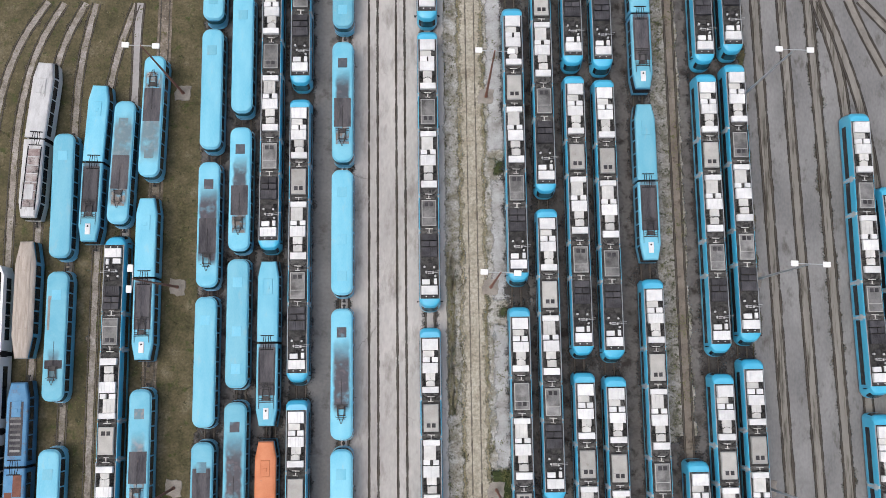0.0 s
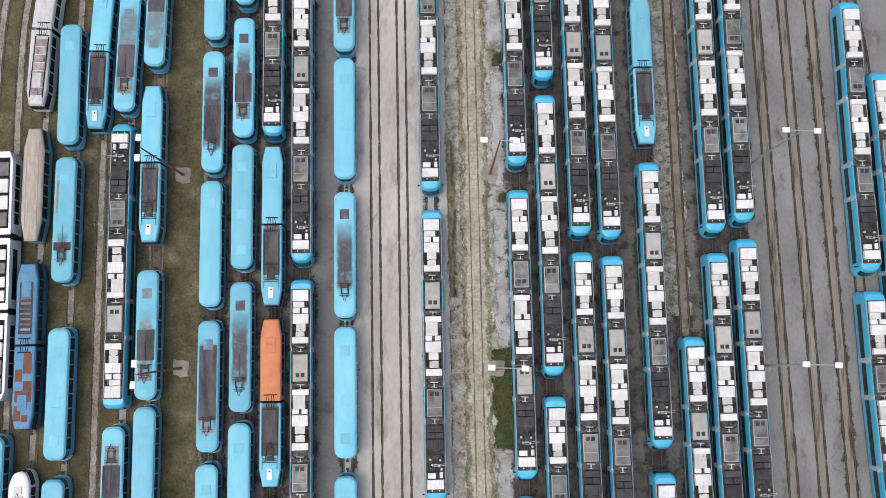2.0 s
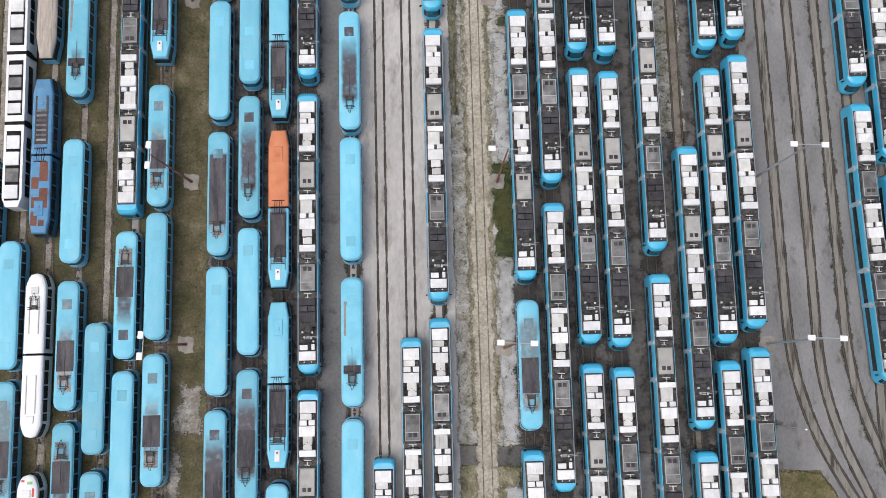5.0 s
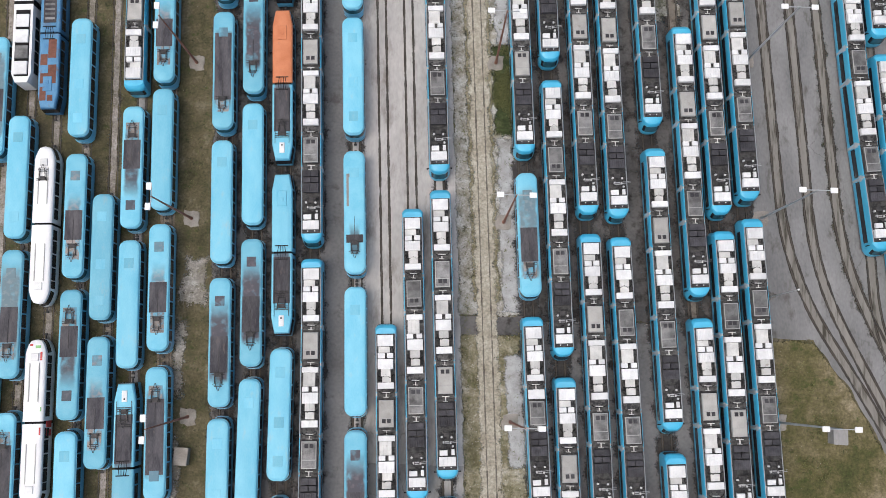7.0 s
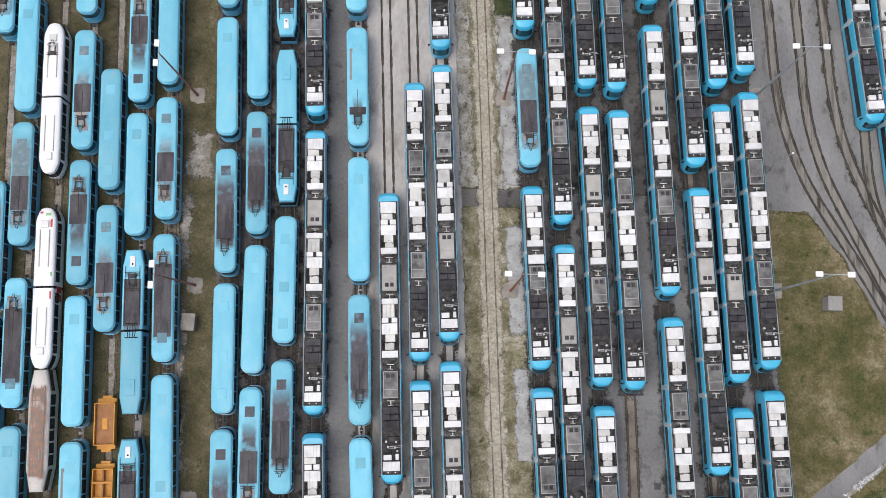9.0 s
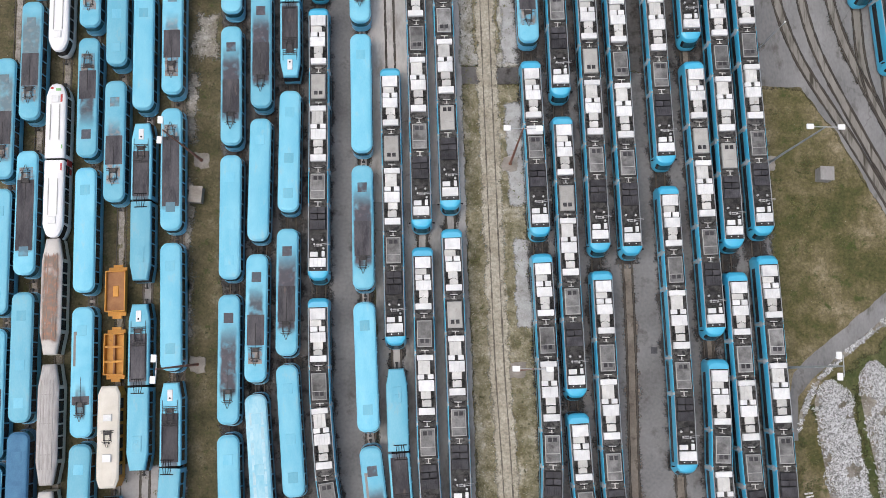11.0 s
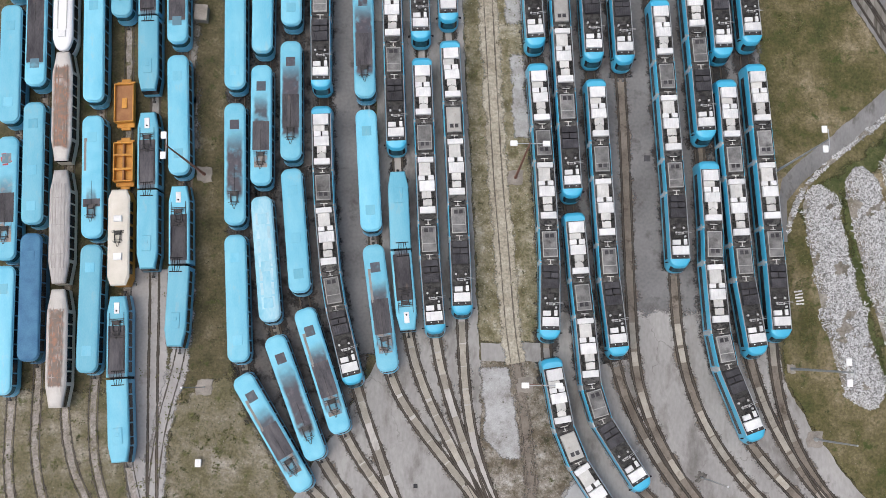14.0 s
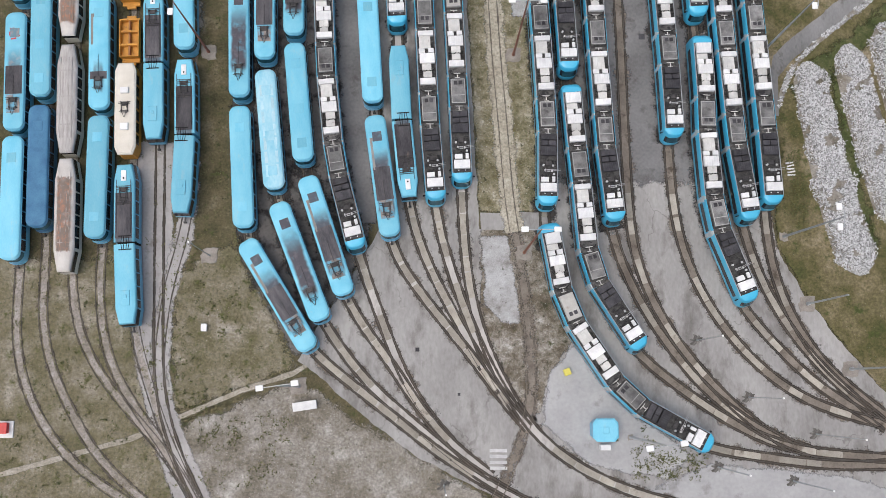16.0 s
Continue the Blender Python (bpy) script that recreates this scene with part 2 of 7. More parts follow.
# soot material, stretch of the dark mat, plate under the pantograph
SOOT_KINDS = {"a": (M_SOOT_A, None, False), "b": (M_SOOT_B, (-3.6, 4.3), True), "c": (M_SOOT_C, (-2.8, 0.5), True), "d": (M_SOOT_D, (-3.0, 0.3), True),
              "e": (M_SOOT_E, (-3.5, -2.6), False), "f": (M_SOOT_F, (-3.1, 0.7), True), "g": (M_SOOT_G, (-2.9, 0.9), True), "h": (M_SOOT_H, (-3.3, 0.6), False)}
M_SOOT_R = surface("dusty_blue_roof", (0.06, 0.20, 0.38), (0.12, 0.29, 0.46), 0.8, 8.0, 0.7, 0.0, 0.06, 0.05, spots=((0.14, 0.13, 0.14), 0.9, 0.55, 0.14))
M_RUSTP = surface("rusted_roof_sheet", (0.11, 0.042, 0.028), (0.19, 0.08, 0.055), 1.5, 9.0, 0.85, 0.0, 0.2, 0.2)
M_KTSOOT = sooty("sooty_articulated_roof", BLUE, BLUE_WORN, SOOT, -4.2, 1.6, 0.6, 1.5, 0.7, 0.9)
M_WHITE_OLD = surface("dirty_white_roof", (0.42, 0.42, 0.43), (0.62, 0.62, 0.63), 0.8, 8.0, 0.6, 0.0, 0.06, 0.05, spots=((0.26, 0.25, 0.245), 0.9, 0.56, 0.16), stretch=(2, 0.5, 1))
M_PANEL_OLD = surface("rust_stained_panel", (0.20, 0.13, 0.12), (0.50, 0.47, 0.46), 1.4, 9.0, 0.7, 0.0, 0.08, 0.3, spots=((0.07, 0.06, 0.06), 1.3, 0.53, 0.1))
M_WHITE_CLEAN = surface("white_tram_paint", (0.74, 0.74, 0.75), (0.84, 0.84, 0.84), 0.6, 8.0, 0.45, 0.0, 0.04, 0.03, spots=((0.45, 0.42, 0.4), 2.0, 0.68, 0.12))
M_BEIGE_ROOF = surface("bleached_canvas_roof", (0.34, 0.29, 0.25), (0.50, 0.44, 0.39), 1.2, 12.0, 0.85, 0.0, 0.2, 0.1, stretch=(3, 0.5, 1), spots=((0.22, 0.18, 0.16), 1.5, 0.62, 0.12))
M_GREY_ROOF = surface("grey_canvas_roof", (0.30, 0.28, 0.27), (0.47, 0.45, 0.44), 1.4, 12.0, 0.85, 0.0, 0.2, 0.1, stretch=(4, 0.5, 1), spots=((0.6, 0.58, 0.56), 1.3, 0.64, 0.1))
M_RUST_ROOF = sooty("rust_patched_roof", (0.52, 0.49, 0.46), (0.66, 0.63, 0.60), (0.13, 0.09, 0.07), -3.9, 3.9, 0.3, 0.3, 0.6, 0.9, 0.3)
M_BROWN_ROOF = sooty("brown_weathered_roof", (0.44, 0.41, 0.385), (0.58, 0.55, 0.52), (0.15, 0.105, 0.08), -4.6, 4.4, 0.4, 0.4, 0.7, 0.9, 0.5)
M_CREAM = surface("cream_roof_paint", (0.58, 0.54, 0.47), (0.68, 0.64, 0.57), 0.9, 10.0, 0.6, 0.0, 0.05, 0.0, spots=((0.3, 0.27, 0.24), 1.8, 0.64, 0.1))
M_AMBER = surface("amber_wagon_paint", (0.48, 0.21, 0.03), (0.62, 0.30, 0.05), 1.2, 10.0, 0.6, 0.0, 0.05, 0.1, spots=((0.22, 0.10, 0.05), 2.2, 0.58, 0.14))
M_BROWN = surface("rusty_wagon_floor", (0.24, 0.11, 0.05), (0.36, 0.18, 0.08), 1.2, 10.0, 0.85, 0.0, 0.2, 0.1)
M_MAT = surface("dark_roof_mat", (0.048, 0.046, 0.054), (0.125, 0.118, 0.125), 0.8, 7.0, 0.9, 0.0, 0.15, 0.25, spots=((0.19, 0.15, 0.13), 1.1, 0.62, 0.16), stretch=(1.6, 0.4, 1))
M_GLASS = surface("dark_window_glass", (0.008, 0.010, 0.014), (0.028, 0.032, 0.038), 0.9, 3.0, 0.2, 0.0, 0.0, 0.1, coat=0.05)
M_BLACK = surface("black_rubber", (0.007, 0.007, 0.008), (0.028, 0.028, 0.03), 2.0, 20.0, 0.85, 0.0, 0.2, 0.1)
M_GREYB = surface("grey_bellows_fabric", (0.40, 0.43, 0.45), (0.58, 0.61, 0.63), 2.0, 20.0, 0.8, 0.0, 0.15, 0.1)
M_DECK = surface("grimy_roof_deck", (0.005, 0.005, 0.006), (0.022, 0.021, 0.021), 1.5, 10.0, 0.85, 0.0, 0.15, 0.15)
M_WBOX = surface("white_equipment_casing", (0.62, 0.62, 0.625), (0.80, 0.80, 0.80), 1.1, 12.0, 0.55, 0.0, 0.04, 0.12, spots=((0.46, 0.43, 0.39), 1.9, 0.66, 0.12))
M_CBOX = surface("cream_equipment_casing", (0.47, 0.465, 0.45), (0.64, 0.632, 0.612), 1.2, 11.0, 0.6, 0.0, 0.05, 0.2, spots=((0.33, 0.30, 0.26), 1.6, 0.62, 0.12))
M_WDECK = surface("grey_roof_deck", (0.01, 0.01, 0.011), (0.12, 0.117, 0.113), 1.6, 9.0, 0.75, 0.0, 0.1, 0.15, spots=((0.012, 0.012, 0.014), 2.2, 0.5, 0.06))
M_SDECK = surface("sooty_roof_deck", (0.006, 0.006, 0.007), (0.075, 0.073, 0.07), 2.2, 9.0, 0.8, 0.0, 0.15, 0.15, spots=((0.01, 0.01, 0.011), 1.6, 0.52, 0.08))
M_LOOM = surface("dusty_black_cable", (0.012, 0.012, 0.013), (0.13, 0.126, 0.122), 3.0, 12.0, 0.7, 0.0, 0.2, 0.3)
M_HOSE = surface("pale_hose", (0.40, 0.40, 0.41), (0.58, 0.58, 0.58), 1.3, 9.0, 0.6, 0.0, 0.05, 0.1)
M_STRIP = surface("bare_grey_strip", (0.20, 0.185, 0.17), (0.32, 0.30, 0.28), 1.0, 9.0, 0.75, 0.0, 0.1, 0.2)
M_PLATE = surface("flaking_roof_plate", (0.17, 0.14, 0.125), (0.36, 0.32, 0.295), 1.0, 9.0, 0.75, 0.0, 0.1, 0.2, spots=((0.14, 0.38, 0.52), 1.1, 0.45, 0.12))
M_GBOX = surface("grey_equipment_casing", (0.11, 0.11, 0.112), (0.27, 0.266, 0.262), 0.9, 12.0, 0.6, 0.0, 0.05, 0.35, spots=((0.055, 0.053, 0.052), 0.55, 0.46, 0.22))
M_RIM = surface("pale_casing_rim", (0.30, 0.298, 0.29), (0.44, 0.435, 0.42), 1.0, 10.0, 0.6, 0.0, 0.05, 0.2)
# the teal is the sky's reflection, put into the base colour of dark glass
M_SCREEN = surface("sky_tinted_windscreen", (0.012, 0.05, 0.07), (0.04, 0.13, 0.17), 0.9, 3.0, 0.15, 0.0, 0.0, 0.2, coat=0.2)
M_BBOX = surface("beige_equipment_casing", (0.33, 0.32, 0.30), (0.46, 0.448, 0.425), 0.9, 12.0, 0.6, 0.0, 0.05, 0.2, spots=((0.28, 0.25, 0.22), 1.5, 0.6, 0.14))
M_DBOX = surface("charcoal_resistor_casing", (0.03, 0.029, 0.034), (0.078, 0.076, 0.084), 1.2, 12.0, 0.6, 0.0, 0.08, 0.35)
M_STEEL = surface("weathered_steel", (0.22, 0.21, 0.2), (0.36, 0.35, 0.34), 2.0, 20.0, 0.5, 0.6, 0.1, 0.1)
M_PANTO = surface("sooty_pantograph_steel", (0.03, 0.03, 0.032), (0.09, 0.085, 0.085), 2.0, 20.0, 0.6, 0.3, 0.1, 0.1)
M_RAIL = surface("worn_rail_steel", (0.04, 0.036, 0.033), (0.10, 0.088, 0.078), 0.6, 9.0, 0.5, 0.4, 0.1, 0.0)
M_GRIME = surface("rail_groove_grime", (0.022, 0.018, 0.014), (0.075, 0.06, 0.046), 0.5, 5.0, 0.95, 0.0, 0.3, 0.0)
M_RAILP = surface("tan_worn_rail", (0.09, 0.076, 0.06), (0.19, 0.165, 0.135), 0.6, 9.0, 0.55, 0.2, 0.1, 0.0)
M_TGRAVEL = earth("pale_track_gravel", ((0.125, 0.11, 0.085), (0.225, 0.2, 0.172), (0.3, 0.272, 0.25), (0.39, 0.365, 0.345)), 0.5, 4.5, 0.06, (0.45, 0.42, 0.39), (0.12, 0.108, 0.05), 0.57, tuft=(0.065, 0.065, 0.025), tuft_at=0.62, flecks=0.0)
M_BALLAST = earth("earthy_ballast", ((0.075, 0.062, 0.04), (0.135, 0.112, 0.086), (0.19, 0.16, 0.13), (0.28, 0.245, 0.205)), 0.5, 4.5, 0.06, (0.45, 0.42, 0.39), (0.10, 0.09, 0.04), 0.58, tuft=(0.04, 0.04, 0.018), tuft_at=0.62, flecks=0.0)
M_SLABS = surface("worn_track_slab", (0.165, 0.153, 0.137), (0.275, 0.255, 0.228), 0.5, 5.0, 0.9, 0.0, 0.25, 0.0, spots=((0.12, 0.105, 0.09), 0.7, 0.56, 0.14))
M_CONC2 = surface("dusty_concrete", (0.143, 0.142, 0.143), (0.25, 0.247, 0.246), 0.2, 3.5, 0.9, 0.0, 0.3, 0.0, spots=((0.10, 0.093, 0.086), 0.5, 0.55, 0.14), stretch=(1.3, 0.6, 1))
M_CONC = surface("stained_concrete", (0.215, 0.206, 0.20), (0.37, 0.36, 0.352), 0.16, 2.4, 0.9, 0.0, 0.3, 0.0, spots=((0.115, 0.104, 0.095), 0.24, 0.51, 0.2), stretch=(1.3, 0.6, 1))
M_CONC3 = surface("warm_worn_concrete", (0.33, 0.312, 0.30), (0.53, 0.505, 0.485), 0.16, 2.2, 0.9, 0.0, 0.3, 0.0, spots=((0.2, 0.178, 0.162), 0.35, 0.52, 0.2), stretch=(1.3, 0.5, 1))
M_CONCP = surface("pale_dusty_concrete", (0.27, 0.258, 0.255), (0.40, 0.385, 0.38), 0.2, 3.0, 0.9, 0.0, 0.3, 0.0, spots=((0.2, 0.185, 0.165), 0.5, 0.58, 0.14))
M_BLOCK = surface("pale_track_block", (0.27, 0.247, 0.21), (0.40, 0.37, 0.325), 1.0, 8.0, 0.9, 0.0, 0.2, 0.25, spots=((0.15, 0.13, 0.105), 0.9, 0.6, 0.1))
M_ASPH = surface("dark_worn_asphalt", (0.085, 0.078, 0.075), (0.175, 0.163, 0.157), 0.2, 3.0, 0.92, 0.0, 0.3, 0.0, spots=((0.024, 0.02, 0.019), 0.6, 0.5, 0.14))
# oil blotches, darkened further to paint in the shade between parked trams
M_OIL_SHADE = surface("oil_darkened_track_bed", (0.012, 0.011, 0.011), (0.065, 0.059, 0.056), 0.45, 4.0, 0.85, 0.0, 0.3, 0.0, spots=((0.017, 0.014, 0.012), 0.8, 0.53, 0.1))
M_ASPH3 = surface("mid_grey_worn_asphalt", (0.115, 0.113, 0.115), (0.22, 0.217, 0.219), 0.16, 3.0, 0.92, 0.0, 0.3, 0.0, spots=((0.07, 0.064, 0.06), 0.4, 0.56, 0.16))
M_ASPH2 = surface("grey_worn_asphalt", (0.06, 0.056, 0.055), (0.15, 0.142, 0.138), 0.18, 3.0, 0.92, 0.0, 0.3, 0.0, spots=((0.025, 0.02, 0.018), 0.6, 0.5, 0.14))
M_GRAVEL = earth("pale_gravel", ((0.17, 0.16, 0.145), (0.31, 0.305, 0.30), (0.385, 0.385, 0.388), (0.46, 0.462, 0.47)), 0.45, 8.0, 0.02, (0.56, 0.56, 0.56), (0.12, 0.108, 0.075), 0.62, 0.3, 0.45, tuft=(0.07, 0.065, 0.045), tuft_at=0.62, flecks=0.06)
M_VERGE = earth("mottled_gravel_and_weeds", ((0.065, 0.06, 0.025), (0.14, 0.125, 0.07), (0.25, 0.224, 0.158), (0.42, 0.395, 0.34)), 0.45, 4.5, 0.06, (0.56, 0.55, 0.53), (0.10, 0.09, 0.04), 0.57, tuft=(0.035, 0.038, 0.014), tuft_at=0.6, flecks=0.03)
M_VERGE_N = earth("grey_gravel_with_weeds", ((0.10, 0.09, 0.05), (0.23, 0.215, 0.18), (0.36, 0.35, 0.33), (0.48, 0.475, 0.47)), 0.6, 5.0, 0.04, (0.56, 0.55, 0.54), (0.11, 0.10, 0.048), 0.585, tuft=(0.042, 0.042, 0.018), tuft_at=0.56, flecks=0.06)
M_WEEDY = earth("weedy_grey_gravel", ((0.05, 0.053, 0.026), (0.18, 0.17, 0.145), (0.27, 0.262, 0.245), (0.36, 0.355, 0.345)), 0.7, 4.5, 0.03, (0.45, 0.44, 0.43), (0.045, 0.053, 0.02), 0.55, tuft=(0.03, 0.036, 0.014), tuft_at=0.55, flecks=0.05)
M_WASTE = earth("weedy_waste_ground", ((0.05, 0.041, 0.026), (0.12, 0.10, 0.072), (0.235, 0.212, 0.182), (0.48, 0.465, 0.44)), 0.42, 5.0, 0.04, (0.5, 0.49, 0.47), (0.06, 0.06, 0.022), 0.56, tuft=(0.03, 0.032, 0.014), tuft_at=0.58, flecks=0.06)
M_GRASS = earth("thin_brown_grass", ((0.04, 0.037, 0.016), (0.075, 0.066, 0.032), (0.112, 0.094, 0.053), (0.185, 0.16, 0.11)), 0.32, 3.6, 0.0, (0.34, 0.32, 0.29), (0.052, 0.062, 0.017), 0.55, tuft=(0.02, 0.026, 0.008), tuft_at=0.6, flecks=0.02)
M_SCRUB = earth("pale_scrubby_soil", ((0.078, 0.075, 0.034), (0.135, 0.12, 0.07), (0.195, 0.172, 0.125), (0.33, 0.305, 0.26)), 0.30, 3.4, 0.02, (0.45, 0.43, 0.40), (0.075, 0.082, 0.026), 0.55, tuft=(0.03, 0.038, 0.012), tuft_at=0.6, flecks=0.05)
M_STONY = earth("bare_stony_ground", ((0.10, 0.088, 0.06), (0.18, 0.16, 0.13), (0.26, 0.242, 0.215), (0.42, 0.40, 0.37)), 0.25, 3.2, 0.055, (0.5, 0.49, 0.47), (0.09, 0.085, 0.045), 0.6, tuft=(0.045, 0.045, 0.02), tuft_at=0.62, flecks=0.08)
M_MEADOW = earth("patchy_meadow_grass", ((0.035, 0.046, 0.01), (0.085, 0.078, 0.028), (0.16, 0.132, 0.072), (0.32, 0.27, 0.19)), 0.16, 3.2, 0.0, (0.4, 0.4, 0.4), (0.05, 0.064, 0.014), 0.55, tuft=(0.03, 0.04, 0.01), tuft_at=0.62, flecks=0.03)
M_MOSS = earth("fresh_green_grass", ((0.022, 0.032, 0.007), (0.045, 0.058, 0.015), (0.08, 0.086, 0.032), (0.16, 0.15, 0.085)), 0.5, 5.0, 0.0, flecks=0.03)
M_GREEN = earth("rough_green_weeds", ((0.014, 0.022, 0.005), (0.024, 0.036, 0.009), (0.045, 0.056, 0.018), (0.10, 0.10, 0.05)), 0.7, 5.0, 0.0)
M_TDIRT = surface("tan_track_dirt", (0.12, 0.10, 0.082), (0.235, 0.205, 0.175), 0.5, 5.0, 0.95, 0.0, 0.3, 0.0, spots=((0.07, 0.056, 0.042), 0.8, 0.55, 0.12))
M_MUD = surface("dark_mossy_mud", (0.045, 0.042, 0.026), (0.11, 0.098, 0.07), 0.8, 6.0, 0.95, 0.0, 0.3, 0.0, spots=((0.035, 0.045, 0.014), 0.5, 0.52, 0.12))
M_RUT = surface("stained_track_bed", (0.16, 0.148, 0.13), (0.25, 0.236, 0.214), 0.3, 5.0, 0.9, 0.0, 0.25, 0.0, spots=((0.05, 0.044, 0.032), 0.5, 0.5, 0.14), stretch=(3.0, 0.3, 1))
M_LANE = earth("smooth_yellowish_earth", ((0.21, 0.186, 0.138), (0.32, 0.29, 0.232), (0.38, 0.35, 0.288), (0.45, 0.42, 0.36)), 0.35, 3.2, 0.0, (0.4, 0.4, 0.4), (0.13, 0.115, 0.06), 0.63)
M_PAD = surface("rough_concrete_footing", (0.19, 0.17, 0.15), (0.33, 0.30, 0.27), 1.0, 8.0, 0.95, 0.0, 0.4, 0.1)
M_LAMP = surface("white_lamp_housing", (0.78, 0.78, 0.78), (0.86, 0.86, 0.86), 2.0, 10.0, 0.4, 0.0, 0.0, 0.0)
M_POLE_G = surface("galvanised_pole", (0.34, 0.36, 0.38), (0.46, 0.48, 0.5), 1.2, 12.0, 0.5, 0.4, 0.05, 0.05)
M_POLE_R = surface("rusty_pole", (0.20, 0.085, 0.055), (0.32, 0.15, 0.11), 1.2, 12.0, 0.75, 0.0, 0.1, 0.05)
M_RED = surface("red_paint", (0.45, 0.03, 0.03), (0.55, 0.05, 0.05), 1.2, 12.0, 0.5, 0.0, 0.05, 0.0)
M_LIGHTGRN = surface("green_paint", (0.15, 0.42, 0.12), (0.25, 0.5, 0.2), 1.2, 12.0, 0.5, 0.0, 0.05, 0.0)
M_YELLOW = surface("yellow_plastic", (0.55, 0.47, 0.06), (0.68, 0.60, 0.12), 1.2, 12.0, 0.5, 0.0, 0.05, 0.0)
M_PATH = earth("pale_trodden_earth", ((0.20, 0.18, 0.14), (0.28, 0.255, 0.21), (0.34, 0.31, 0.265), (0.42, 0.39, 0.345)), 0.6, 5.0)
M_DUST = surface("pale_dusty_ground", (0.30, 0.298, 0.302), (0.42, 0.418, 0.422), 0.25, 2.5, 0.95, 0.0, 0.3, 0.0, spots=((0.21, 0.202, 0.19), 0.4, 0.58, 0.18))
M_DULLPOLE = surface("dull_grey_pole", (0.42, 0.422, 0.425), (0.52, 0.522, 0.525), 1.2, 12.0, 0.7, 0.0, 0.05, 0.05)
M_SPOT = earth("dark_damp_dirt", ((0.06, 0.056, 0.05), (0.1, 0.094, 0.085), (0.15, 0.143, 0.133), (0.21, 0.202, 0.19)), 0.9, 5.0)
for mat in (M_BLACK, M_DECK, M_DBOX, M_PANTO, M_MAT):
    mat.node_tree.nodes["Principled BSDF"].inputs["Specular IOR Level"].default_value = 0.22
for mat in (M_CONC, M_CONC2, M_CONC3, M_CONCP):
    cracked(mat, (0.06, 0.052, 0.045))

# ---- building helpers ----
MESHES = {}


def mesh_of(key, maker, material):
    """Mesh data made once for each key and shared by all alike parts. material: one, or several that the faces pick by index."""
    mats = material if isinstance(material, tuple) else (material,)
    k = (key, mats[0].name)
    if k not in MESHES:
        bm = bmesh.new()
        maker(bm)
        me = bpy.data.meshes.new(key)
        bm.to_mesh(me)
        bm.free()
        for one in mats:
            me.materials.append(one)
        MESHES[k] = me
    return MESHES[k]


def part(name, key, maker, material, parent, m=None, label=""):
    ob = new(name, mesh_of(key, maker, material))
    ob.parent = parent
    if m is not None:
        ob.matrix_basis = m
    return tagged(ob, label)


def thing(name, m, label, category, group=""):
    ob = new(name)
    ob.empty_display_size = 0.5
    ob.matrix_basis = m
    return tagged(ob, label, category, group)


def box(bm, x0, x1, y0, y1, z0, z1, bev=0.0, m=None):
    c = [(x, y, z) for z in (z0, z1) for y in (y0, y1) for x in (x0, x1)]
    v = [bm.verts.new(p if m is None else m @ Vector(p)) for p in c]
    fs = [bm.faces.new([v[i] for i in q]) for q in ((0, 2, 3, 1), (4, 5, 7, 6), (0, 1, 5, 4), (2, 6, 7, 3), (0, 4, 6, 2), (1, 3, 7, 5))]
    if bev:
        es = list({e for f in fs for e in f.edges})
        bmesh.ops.bevel(bm, geom=es, offset=bev, segments=1, profile=0.5, affect="EDGES")


def tube(bm, a, b, r, n=6):
    a, b = Vector(a), Vector(b)
    q = (b - a).to_track_quat("Z", "Y").to_matrix()
    rings = [[bm.verts.new(p + q @ Vector((r * math.cos(2 * math.pi * i / n), r * math.sin(2 * math.pi * i / n), 0))) for i in range(n)] for p in (a, b)]
    for i in range(n):
        bm.faces.new((rings[0][i], rings[0][(i + 1) % n], rings[1][(i + 1) % n], rings[1][i]))
    bm.faces.new(rings[0][::-1])
    bm.faces.new(rings[1])


def hose(bm, pts, r, n=6):
    """Bent tube through the given points."""
    p = [Vector(q) for q in pts]
    rings = []
    for i, c in enumerate(p):
        d = (p[min(i + 1, len(p) - 1)] - p[max(i - 1, 0)]).normalized()
        q = d.to_track_quat("Z", "Y").to_matrix()
        rings.append([c + q @ Vector((r * math.cos(2 * math.pi * k / n), r * math.sin(2 * math.pi * k / n), 0)) for k in range(n)])
    loft(bm, rings)


def loft(bm, rings, cap0=True, cap1=True):
    vs = [[bm.verts.new(p) for p in r] for r in rings]
    n = len(rings[0])
    for a, b in zip(vs, vs[1:]):
        for i in range(n):
            bm.faces.new((a[i], a[(i + 1) % n], b[(i + 1) % n], b[i]))
    if cap0:
        bm.faces.new(vs[0][::-1])
    if cap1:
        bm.faces.new(vs[-1])


def smooth_flat(bm, angle=35):
    bm.normal_update()
    for f in bm.faces:
        f.smooth = True
    for e in bm.edges:
        e.smooth = len(e.link_faces) == 2 and e.calc_face_angle(3.0) < radians(angle)


def round_outline(hw, hl, r, bulge, z, n=5):
    """Plan outline, counter-clockwise, of a car with rounded corners and bowed ends."""
    pts = []
    for cx, cy, a0 in ((hw - r, hl - r, 0), (-(hw - r), hl - r, 90), (-(hw - r), -(hl - r), 180), (hw - r, -(hl - r), 270)):
        for i in range(n + 1):
            a = radians(a0 + 90 * i / n)
            x, y = cx + r * math.cos(a), cy + r * math.sin(a)
            k = bulge * (1 - (x / hw) ** 2)
            pts.append((x, y + (k if y > 0 else -k), z))
    return pts


